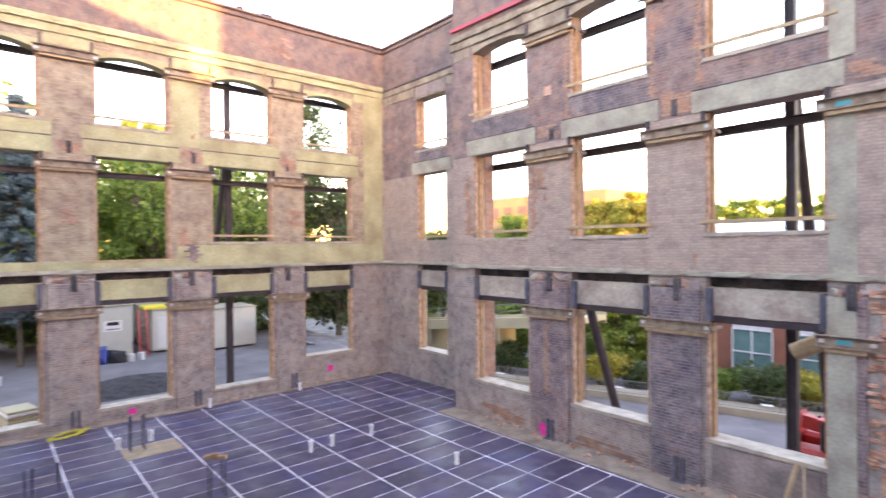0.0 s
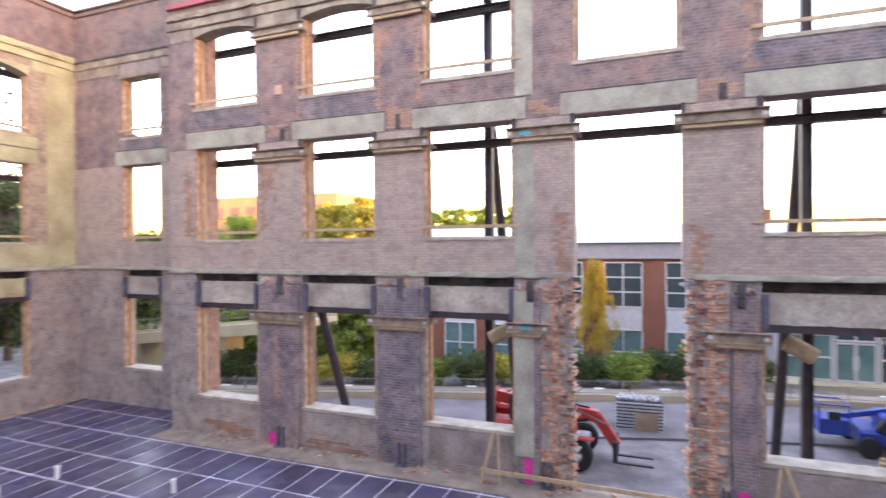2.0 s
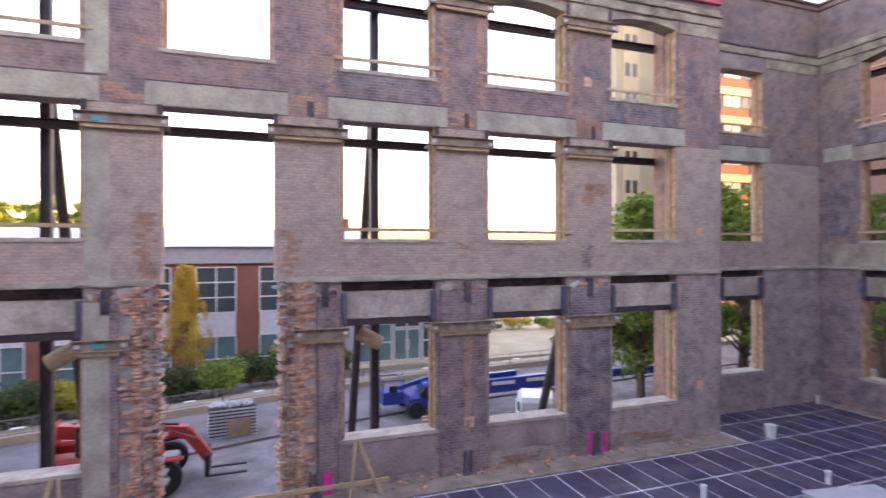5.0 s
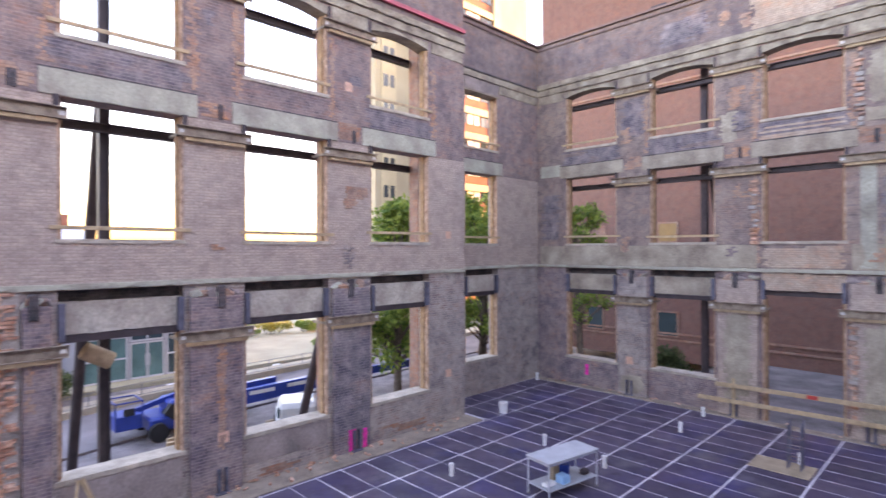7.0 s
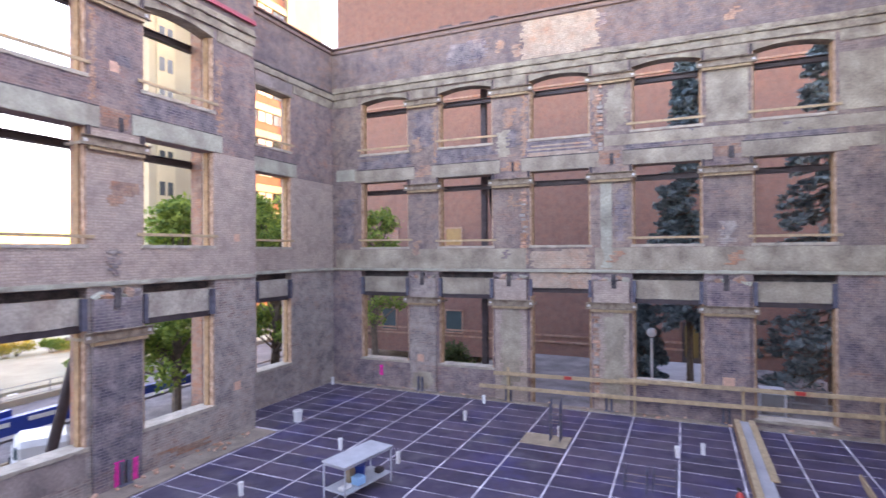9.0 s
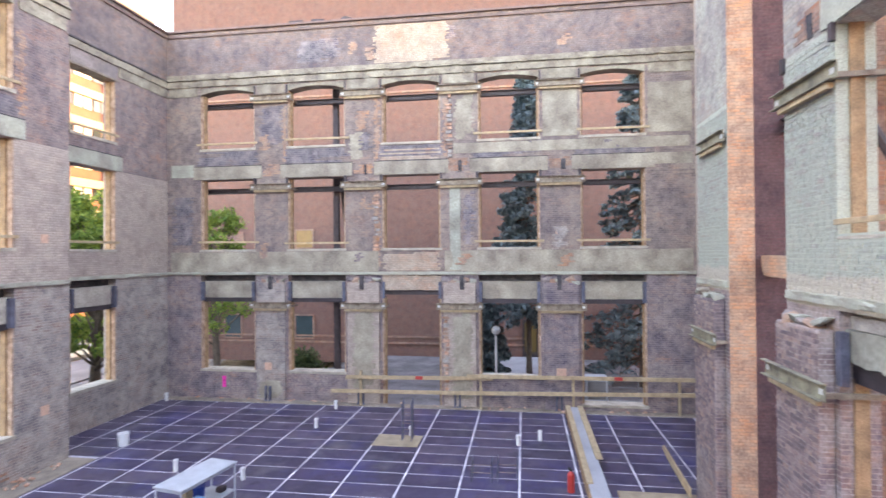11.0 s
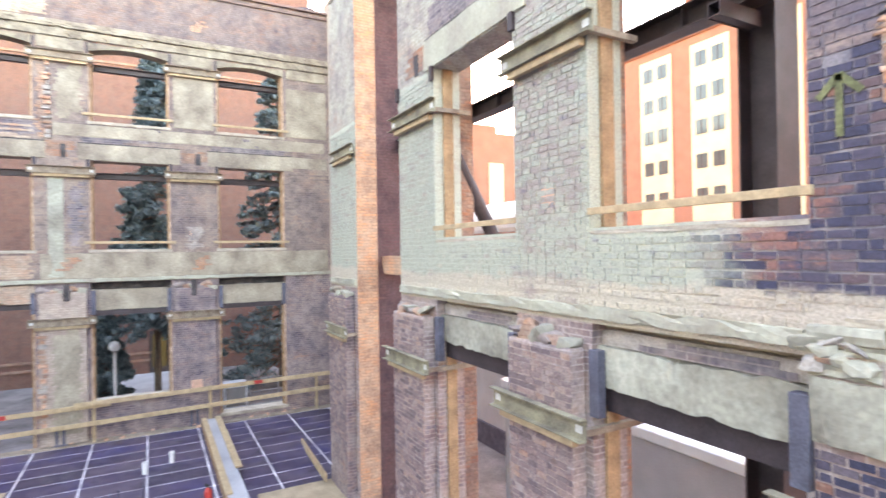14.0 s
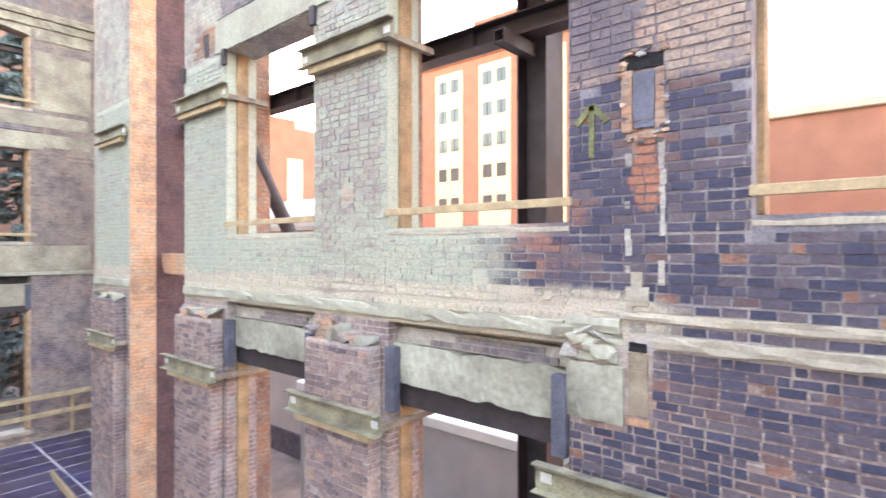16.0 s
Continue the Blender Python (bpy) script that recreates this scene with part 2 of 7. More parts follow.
def deck_mat():
    """Dark coated deck sheets: each sheet a shade of its own, with dust films, scuffs and damp, shinier patches."""
    m = bpy.data.materials.new("dark_deck")
    m.use_nodes = True
    nt = m.node_tree
    lk = nt.links.new
    b = nt.nodes["Principled BSDF"]
    geo = nt.nodes.new("ShaderNodeNewGeometry")
    oi = nt.nodes.new("ShaderNodeObjectInfo")
    ad = nt.nodes.new("ShaderNodeMath")
    lk(geo.outputs["Random Per Island"], ad.inputs[0]), lk(oi.outputs["Random"], ad.inputs[1])
    fr = nt.nodes.new("ShaderNodeMath")
    fr.operation = "FRACT"
    lk(ad.outputs[0], fr.inputs[0])
    r = nt.nodes.new("ShaderNodeValToRGB")
    el = r.color_ramp.elements
    el[0].color, el[1].color = (0.05, 0.04, 0.07, 1), (0.095, 0.07, 0.105, 1)
    e = el.new(0.5)
    e.color = (0.063, 0.047, 0.092, 1)
    lk(fr.outputs[0], r.inputs[0])
    last = r.outputs[0]
    for col, scale, lo, hi, off, amount in (((0.055, 0.05, 0.16), 0.55, 0.5, 0.68, 7.0, 0.7), ((0.17, 0.145, 0.155), 0.8, 0.52, 0.75, 31.0, 0.75), ((0.2, 0.17, 0.16), 5.0, 0.6, 0.76, 53.0, 0.5), ((0.025, 0.022, 0.035), 2.2, 0.56, 0.7, 19.0, 0.7)):
        mp = nt.nodes.new("ShaderNodeMapping")
        mp.inputs["Location"].default_value = (off, off, 0)
        lk(geo.outputs["Position"], mp.inputs[0])
        n = node(nt, "ShaderNodeTexNoise", Scale=scale, Detail=8.0, Roughness=0.65)
        lk(mp.outputs[0], n.inputs["Vector"])
        mr = nt.nodes.new("ShaderNodeMapRange")
        mr.inputs[1].default_value, mr.inputs[2].default_value, mr.inputs[4].default_value = lo, hi, amount
        lk(n.outputs[0], mr.inputs[0])
        mx = nt.nodes.new("ShaderNodeMix")
        mx.data_type = "RGBA"
        mx.inputs[7].default_value = (*col, 1)
        lk(mr.outputs[0], mx.inputs[0]), lk(last, mx.inputs[6])
        last = mx.outputs[2]
    lk(last, b.inputs["Base Color"])
    n = node(nt, "ShaderNodeTexNoise", Scale=1.1, Detail=5.0)
    lk(geo.outputs["Position"], n.inputs["Vector"])
    mr = nt.nodes.new("ShaderNodeMapRange")
    mr.inputs[1].default_value, mr.inputs[2].default_value, mr.inputs[3].default_value, mr.inputs[4].default_value = 0.35, 0.65, 0.36, 0.62
    lk(n.outputs[0], mr.inputs[0]), lk(mr.outputs[0], b.inputs["Roughness"])
    n3 = node(nt, "ShaderNodeTexNoise", Scale=9.0, Detail=4.0)
    lk(geo.outputs["Position"], n3.inputs["Vector"])
    bp = node(nt, "ShaderNodeBump", Strength=0.12, Distance=0.02)
    lk(n3.outputs[0], bp.inputs["Height"]), lk(bp.outputs[0], b.inputs["Normal"])
    return m


SLAB = deck_mat()


def soot_brick_mat(name, cols, coats=True, dim=1.0):
    m = bpy.data.materials.new(name)
    m.use_nodes = True
    nt = m.node_tree
    lk = nt.links.new
    b = nt.nodes["Principled BSDF"]
    geo = nt.nodes.new("ShaderNodeNewGeometry")
    oi = nt.nodes.new("ShaderNodeObjectInfo")
    addr = nt.nodes.new("ShaderNodeMath")
    lk(geo.outputs["Random Per Island"], addr.inputs[0]), lk(oi.outputs["Random"], addr.inputs[1])
    fr = nt.nodes.new("ShaderNodeMath")
    fr.operation = "FRACT"
    lk(addr.outputs[0], fr.inputs[0])
    r = nt.nodes.new("ShaderNodeValToRGB")
    r.color_ramp.interpolation = "LINEAR"
    el = r.color_ramp.elements
    el[0].position, el[0].color = cols[0][0], (*cols[0][1], 1)
    el[1].position, el[1].color = cols[-1][0], (*cols[-1][1], 1)
    for p, c in cols[1:-1]:
        e = el.new(p)
        e.color = (*c, 1)
    lk(fr.outputs[0], r.inputs[0])
    sep = nt.nodes.new("ShaderNodeSeparateXYZ")
    lk(geo.outputs["Position"], sep.inputs[0])

    def masked(last, col, scale, terms, soft, off, opaque=1.0, stretch=1.0):
        """A worn coat: noise shifted by the place on the wall."""
        mp = nt.nodes.new("ShaderNodeMapping")
        mp.inputs["Location"].default_value = (off, off, off)
        mp.inputs["Scale"].default_value = (1, 1, stretch)
        lk(geo.outputs["Position"], mp.inputs[0])
        n = node(nt, "ShaderNodeTexNoise", Scale=scale, Detail=9.0, Roughness=0.7)
        lk(mp.outputs[0], n.inputs["Vector"])
        cur = n.outputs[0]
        for axis, a, bb, low, high in terms:
            mr = nt.nodes.new("ShaderNodeMapRange")
            mr.inputs[1].default_value, mr.inputs[2].default_value = a, bb
            mr.inputs[3].default_value, mr.inputs[4].default_value = low, high
            lk(sep.outputs[axis], mr.inputs[0])
            ad = nt.nodes.new("ShaderNodeMath")
            lk(cur, ad.inputs[0]), lk(mr.outputs[0], ad.inputs[1])
            cur = ad.outputs[0]
        k = nt.nodes.new("ShaderNodeMath")
        k.operation = "MULTIPLY_ADD"
        k.inputs[1].default_value, k.inputs[2].default_value = 0.16, -0.08
        lk(fr.outputs[0], k.inputs[0])
        ad = nt.nodes.new("ShaderNodeMath")
        lk(cur, ad.inputs[0]), lk(k.outputs[0], ad.inputs[1])
        mr = nt.nodes.new("ShaderNodeMapRange")
        mr.inputs[1].default_value, mr.inputs[2].default_value, mr.inputs[4].default_value = 0.5 - soft, 0.5 + soft, opaque
        lk(ad.outputs[0], mr.inputs[0])
        mx = nt.nodes.new("ShaderNodeMix")
        mx.data_type = "RGBA"
        mx.inputs[7].default_value = (*[q * dim for q in col], 1)
        lk(mr.outputs[0], mx.inputs[0]), lk(last, mx.inputs[6])
        return mx.outputs[2]

    c = r.outputs[0]
    if not coats:
        c = masked(c, (0.09, 0.075, 0.1), 3.0, ((2, 0.0, 5.0, -0.12, -0.12),), 0.1, 61.0, 0.7)
        c = masked(c, (0.38, 0.3, 0.27), 4.0, ((2, 0.0, 5.0, -0.14, -0.06),), 0.1, 19.0, 0.7)
    else:
        # bare red bricks below the flue and beside the opening
        c = masked(c, (0.36, 0.14, 0.09), 4.5, ((0, 1.3, 1.45, -0.4, 0.12), (0, 1.6, 1.72, 0.0, -0.4), (2, 6.0, 6.3, -0.35, 0.05)), 0.06, 53.0)
        c = masked(c, (0.3, 0.13, 0.1), 3.0, ((0, 1.75, 2.1, -0.3, 0.0), (0, 2.6, 3.2, 0.0, -0.3), (2, 5.45, 5.8, -0.2, 0.0), (2, 6.2, 6.5, 0.0, -0.3)), 0.08, 23.0, 0.8, 3.0)
        # pink wash over the head of the pier
        c = masked(c, (0.42, 0.295, 0.235), 2.2, ((2, 6.95, 7.2, -0.4, 0.3), (0, 3.2, 2.4, -0.4, 0.0), (0, 1.7, 1.35, -0.22, 0.0)), 0.1, 17.0, 0.85)
        c = masked(c, (0.13, 0.1, 0.125), 2.2, ((2, 7.0, 7.4, -0.4, 0.15), (0, 3.2, 2.4, -0.4, 0.0), (0, 1.7, 1.4, 0.05, -0.4)), 0.1, 27.0, 0.8)
        if dim < 1:
            # soot fills the upper joints
            c = masked(c, (0.14, 0.125, 0.16), 2.6, ((2, 5.2, 5.5, -0.3, 0.14), (0, 2.2, 2.8, 0.0, -0.5)), 0.16, 77.0, 0.9)
        # pale green-grey limewash over the rest of the wall
        c = masked(c, (0.46, 0.475, 0.38), 1.3, ((0, 2.3, 3.4, -0.5, 0.36), (2, 4.6, 5.1, -0.5, 0.0)), 0.24, 3.0, 0.8 if dim == 1 else 0.95, 1.8)
        c = masked(c, (0.52, 0.44, 0.35), 1.4, ((2, 5.35, 5.62, 0.3, -0.5), (0, 1.1, 1.9, -0.5, 0.02), (2, 4.6, 5.1, -0.5, 0.0)), 0.12, 9.0, 0.8, 1.8)
        # purple-brown bricks where the wash has worn off
        c = masked(c, (0.3, 0.215, 0.205), 2.4, ((0, 4.3, 4.6, -0.3, 0.02), (0, 5.6, 6.0, 0.0, -0.12), (2, 6.0, 6.4, -0.1, 0.0)), 0.12, 43.0, 0.7, 2.6)
        c = masked(c, (0.16, 0.14, 0.2), 2.6, ((2, 4.6, 5.1, -0.5, -0.17), (0, 2.3, 3.0, -0.2, 0.0)), 0.05, 41.0, 0.6, 3.2)
        c = masked(c, (0.5, 0.43, 0.4), 8.0, ((2, 5.3, 5.7, -0.2, -0.22),), 0.05, 83.0, 0.6)
        c = masked(c, (0.035, 0.03, 0.045), 5.0, ((0, 2.2, 2.6, -0.16, -0.5),), 0.06, 91.0, 0.7, 1.5)
    n2 = node(nt, "ShaderNodeTexNoise", Scale=45.0, Detail=5.0)
    lk(geo.outputs["Position"], n2.inputs["Vector"])
    mx = nt.nodes.new("ShaderNodeMix")
    mx.data_type, mx.blend_type = "RGBA", "OVERLAY"
    mx.inputs[0].default_value = 0.7
    lk(c, mx.inputs[6]), lk(n2.outputs[0], mx.inputs[7])
    lk(mx.outputs[2], b.inputs["Base Color"])
    b.inputs["Roughness"].default_value = 0.75
    bp = node(nt, "ShaderNodeBump", Strength=0.5, Distance=0.01)
    lk(n2.outputs[0], bp.inputs["Height"]), lk(bp.outputs[0], b.inputs["Normal"])
    return m


SOOT = soot_brick_mat("soot_blue_brick", ((0.0, (0.035, 0.035, 0.07)), (0.35, (0.06, 0.055, 0.095)), (0.6, (0.085, 0.065, 0.095)), (0.75, (0.13, 0.1, 0.12)), (0.9, (0.1, 0.07, 0.09)), (0.96, (0.16, 0.085, 0.08)), (1.0, (0.34, 0.15, 0.1))))
MORTAR_S = soot_brick_mat("stained_mortar", ((0.0, (0.4, 0.345, 0.34)), (0.35, (0.47, 0.41, 0.4)), (0.6, (0.4, 0.35, 0.34)), (0.84, (0.47, 0.41, 0.39)), (1.0, (0.4, 0.35, 0.34))), True, 0.93)
PURPLE = soot_brick_mat("purple_pier_brick", ((0.0, (0.15, 0.105, 0.115)), (0.35, (0.23, 0.155, 0.15)), (0.6, (0.29, 0.19, 0.175)), (0.84, (0.35, 0.225, 0.195)), (1.0, (0.45, 0.24, 0.16))), False)


# ---- helpers for building ----
def link_bm(bm, name, mat):
    me = bpy.data.meshes.new(name)
    bm.normal_update()
    bm.to_mesh(me)
    bm.free()
    ob = new(name, me)
    for m in (mat if isinstance(mat, (list, tuple)) else [mat]):
        me.materials.append(m)
    return ob


def part(name, bm, mat, parent, label=""):
    ob = link_bm(bm, name, mat)
    ob.parent = parent
    if label:
        ob["label"] = label
    return ob


def thing(name, at=(0, 0, 0), rz=0.0, label="", category="", group="", kind=""):
    ob = new(name)
    ob.matrix_world = pose(*at, 0, 0, rz)
    return tagged(ob, label, category, group, kind)


def box(bm, x0, x1, y0, y1, z0, z1, m=None, bevel=0.0):
    vs = [bm.verts.new((x, y, z)) for x in (x0, x1) for y in (y0, y1) for z in (z0, z1)]
    fs = [bm.faces.new([vs[i] for i in f]) for f in ((0, 1, 3, 2), (4, 6, 7, 5), (0, 4, 5, 1), (2, 3, 7, 6), (0, 2, 6, 4), (1, 5, 7, 3))]
    if bevel:
        es = list({e for f in fs for e in f.edges})
        r = bmesh.ops.bevel(bm, geom=es, offset=bevel, segments=1, affect="EDGES")
        vs = list({v for f in r["faces"] for v in f.verts} | {v for v in vs if v.is_valid})
    if m is not None:
        bmesh.ops.transform(bm, matrix=m, verts=[v for v in vs if v.is_valid])
    return vs


def boxed(*a, **k):
    bm = bmesh.new()
    box(bm, *a, **k)
    return bm


# Wall frames: u along the wall (world x or y), d outward from the inner face, z up.
def frame_of(side, face):
    if side == "N":
        return Matrix(((1, 0, 0, 0), (0, 1, 0, face), (0, 0, 1, 0), (0, 0, 0, 1)))
    if side == "S":
        return Matrix(((1, 0, 0, 0), (0, -1, 0, face), (0, 0, 1, 0), (0, 0, 0, 1)))
    if side == "E":
        return Matrix(((0, 1, 0, face), (1, 0, 0, 0), (0, 0, 1, 0), (0, 0, 0, 1)))
    return Matrix(((0, -1, 0, face), (1, 0, 0, 0), (0, 0, 1, 0), (0, 0, 0, 1)))


def cells(bm, u0, u1, z0, z1, d0, d1, holes, m):
    """A slab with rectangular holes (ua, ub, za, zb), as blocks."""
    us = sorted({u0, u1, *[min(max(h[i], u0), u1) for h in holes for i in (0, 1)]})
    for ua, ub in zip(us, us[1:]):
        mid = (ua + ub) / 2
        cut = sorted((max(h[2], z0), min(h[3], z1)) for h in holes if h[0] < mid < h[1] and h[2] < z1 and h[3] > z0)
        z = z0
        for a, b in cut + [(z1, z1)]:
            if a - z > 1e-4:
                box(bm, ua, ub, d0, d1, z, a, m)
            z = max(z, b)
    bmesh.ops.recalc_face_normals(bm, faces=bm.faces)



THICK = 0.5
Z2 = 6.03
N_COLS = [(-13.4, -10.99), (-9.4, -7.04), (-5.6, -3.2), (-1.75, 0.58), (2.1, 4.5), (5.93, 8.35), (9.82, 12.2)]
S_COLS = [(-13.4, -10.99), (-9.4, -7.04), (-5.6, -3.2), (-1.55, 0.8), (2.18, 4.4), (5.76, 8.0), (9.45, 11.93)]
E_COLS = [(-4.4, -2.1), (-0.63, 1.67), (3.1, 5.4), (6.88, 9.25), (10.65, 13.0)]
W_COLS = [(-0.75, 1.55), (2.98, 5.3), (6.7, 9.1), (10.42, 12.8)]


def cbox(name, parent, mat, m, u0, u1, d0, d1, z0, z1, bevel=0.0, label=""):
    bm = bmesh.new()
    box(bm, u0, u1, d0, d1, z0, z1, None, bevel)
    bm.transform(m)
    bmesh.ops.recalc_face_normals(bm, faces=bm.faces)
    return part(name, bm, mat, parent, label)


def rough(name, parent, mat, m, u0, u1, d0, d1, z0, z1, amp=0.012, step=0.16, label=""):
    """A long block of old concrete or plaster with chipped, uneven edges."""
    bm = bmesh.new()
    dm, zm = (d0 + d1) / 2, (z0 + z1) / 2
    n = max(2, int((u1 - u0) / step))
    seed = Vector((u0 * 3.1 + z0 * 7.7, d0 + m[0][3] + m[1][3], z0))
    rings = []
    for i in range(n + 1):
        u = u0 + (u1 - u0) * i / n
        ring = []
        for k, (d, z) in enumerate(((d0, z0), (d0, zm), (d0, z1), (dm, z1), (d1, z1), (d1, zm), (d1, z0), (dm, z0))):
            q = Vector((u * 2.7, k * 1.9, 0)) + seed
            chip = max(0.0, noise.noise(q * 1.9) - 0.25) * 4 * amp if k in (0, 2) else 0
            w = noise.noise(q) * amp
            dz = noise.noise(q * 2.3 + Vector((9, 0, 0))) * amp
            front = k in (0, 1, 2)
            ring.append(bm.verts.new((u, min(d + (w + chip if front else 0), -0.0015 if d0 < 0 and d1 < 0 else 9), z + (dz + (chip if k == 0 else -chip if k == 2 else 0) if k not in (1, 5) else 0))))
        rings.append(ring)
    for a, b in zip(rings, rings[1:]):
        for k in range(8):
            bm.faces.new((a[k], a[(k + 1) % 8], b[(k + 1) % 8], b[k]))
    bm.faces.new(rings[0]), bm.faces.new(rings[-1][::-1])
    bm.transform(m)
    bmesh.ops.recalc_face_normals(bm, faces=bm.faces)
    return part(name, bm, mat, parent, label)


def toothed(name, parent, mat, m, u0, u1, z0, z1, d=0.0, jit=0.09, label=""):
    """A patch of bare or blackened courses with stepped, broken ends."""
    rj = random.Random(int(abs(u0 * 131 + z0 * 977 + d * 31)) + 7)
    bm = bmesh.new()
    n0, n1 = math.ceil(z0 / 0.07), math.floor(z1 / 0.07)
    skip_lo, skip_hi = rj.randint(0, 3), rj.randint(0, 3)
    for k in range(n0, n1):
        a, b = u0 + rj.uniform(0, jit), u1 - rj.uniform(0, jit)
        if k - n0 < skip_lo:
            a += (b - a) * rj.uniform(0, 0.6)
        if n1 - k <= skip_hi:
            b -= (b - a) * rj.uniform(0, 0.6)
        e = rj.uniform(0.004, 0.011)
        box(bm, a, b, -d - e, -d - 0.001, k * 0.07 + 0.001, k * 0.07 + 0.069)
    bm.transform(m)
    bmesh.ops.recalc_face_normals(bm, faces=bm.faces)
    return part(name, bm, mat, parent, label)


def arch_piece(a, b, m, d0, d1, top, spring, crown):
    """The brickwork over a segmental arch between jambs a and b."""
    bm = bmesh.new()
    n = 10
    prev = None
    for i in range(n + 1):
        s = i / n
        u = a + (b - a) * s
        z = spring + (crown - spring) * (1 - (2 * s - 1) ** 2)
        ring = [bm.verts.new(v) for v in ((u, d0, z), (u, d1, z), (u, d1, top), (u, d0, top))]
        if prev:
            for k in range(4):
                bm.faces.new((prev[k], prev[(k + 1) % 4], ring[(k + 1) % 4], ring[k]))
        prev = ring
    bm.transform(m)
    bmesh.ops.recalc_face_normals(bm, faces=bm.faces)
    return bm


def rubble(seed, sx, sy, sz):
    """A broken lump of brick and mortar with hard facets."""
    rnd = random.Random(seed)
    bm = bmesh.new()
    pts = []
    for k in range(26):
        p = Vector((rnd.uniform(-0.5, 0.5), rnd.uniform(-0.5, 0.5), rnd.uniform(-0.5, 0.5)))
        if p.z > 0:
            p.z *= 0.4 + 0.6 * rnd.random()
        pts.append(bm.verts.new((p.x * sx, p.y * sy, p.z * sz)))
    r = bmesh.ops.convex_hull(bm, input=pts)
    bmesh.ops.delete(bm, geom=[v for v in bm.verts if not v.link_faces], context="VERTS")
    bmesh.ops.subdivide_edges(bm, edges=bm.edges[:], cuts=1)
    for v in bm.verts:
        v.co *= 1 + 0.12 * noise.noise(v.co * 9 + Vector((seed, 0, 0)))
    return bm


def extruded(profile, length):
    """A rolled section: the outline (y, z) drawn out along x."""
    bm = bmesh.new()
    h = length / 2
    ends = [[bm.verts.new((x, y, z)) for y, z in profile] for x in (-h, h)]
    n = len(profile)
    for i in range(n):
        bm.faces.new((ends[0][i], ends[0][(i + 1) % n], ends[1][(i + 1) % n], ends[1][i]))
    bm.faces.new(ends[0]), bm.faces.new(ends[1][::-1])
    bmesh.ops.recalc_face_normals(bm, faces=bm.faces)
    return bm


def channel_mesh(length):
    """A rolled steel channel: web and two flanges towards the room."""
    return extruded([(-0.13, 0.24), (-0.035, 0.24), (-0.035, 0), (-0.13, 0), (-0.13, 0.014), (-0.05, 0.014), (-0.05, 0.226), (-0.13, 0.226)], length)


def brace_channel(side, face, ua, ub, z, d=0.0, kind=1):
    m = frame_of(side, face)
    root = thing("steel_channel", label="rusty steel channel with timber packing clamped across the brick pier", category="steel beam", group="channels on the brick piers")
    mid, ln = (ua + ub) / 2, ub - ua + 0.34
    loc = m @ Matrix.Translation((mid, -d, z))
    bm = channel_mesh(ln)
    bm.transform(loc)
    bmesh.ops.recalc_face_normals(bm, faces=bm.faces)
    part("channel", bm, CHANNEL if side == "S" else RUST, root)
    cbox("timber_packer", root, WOOD, loc, -ln / 2 + 0.17, ln / 2 - 0.17, -0.085, -0.002, -0.095, -0.003, 0.006, "pale timber packing board")
    for sgn in (-1, 1):
        u = sgn * (ln / 2 - 0.1)
        a, b = sorted((u - 0.035, u + 0.035))
        cbox("tie_angle", root, RUST, loc, a, b, -0.034, 0.66 + d, 0.03, 0.1, 0, "rusty tie angle")
        cbox("bolt_plate", root, PALE, loc, u - 0.05, u + 0.05, -0.058, -0.0505, 0.08, 0.16, 0, "pale bolt plate")
    return root


def opening(i, side, face, a, b, z0, z1, storey, arch=False, rail=True, sill=True, boards=True):
    """Fittings of one window opening: sill, timber jamb boards, guard board."""
    m = frame_of(side, face)
    root = thing("window_%d" % i, label="empty window opening lined with rough timber boards", category="window", kind="structure")
    if sill:
        if side == "S":
            rough("sill", root, SILL, m, a + 0.002, b - 0.002, -0.008, THICK + 0.04, z0 - 0.075, z0 - 0.03, 0.008)
        else:
            rough("sill", root, SILL, m, a - 0.04, b + 0.04, -0.03, THICK + 0.04, z0 - 0.08, z0 + 0.014, 0.01)
    if boards:
        hb = z1
        w_ = 0.045 if side == "S" else 0.1
        for p, q in ((a + 0.001, a + w_), (b - w_, b - 0.001)):
            cbox("jamb_board", root, WOOD_OLD, m, p, q, 0.16, 0.34, z0 + 0.014, hb)
            if side != "S":
                lo_, hi_ = (a + 0.002, a + 0.05) if p < (a + b) / 2 else (b - 0.05, b - 0.002)
                cbox("jamb_packer", root, JAMB_BRICK, m, lo_, hi_, 0.02, 0.158, z0 + 0.014, hb)
    if rail:
        t = RNG.uniform(-0.03, 0.03)
        bm = bmesh.new()
        ov = 0.02 if side == "S" else 0.14
        box(bm, a - ov, b + ov, -0.042, -0.004, z0 + (0.13 if side == "S" else 0.2), z0 + (0.205 if side == "S" else 0.28), None, 0.004)
        bm.transform(m @ Matrix.Rotation(t * 0.2, 4, "Y"))
        bmesh.ops.recalc_face_normals(bm, faces=bm.faces)
        g = tagged(link_bm(bm, "guard_board", WOOD), "pale timber guard board nailed across the window opening", "guard rail", "guard boards in the windows")
    return root


RNG = random.Random(5)
COUNT = [0]


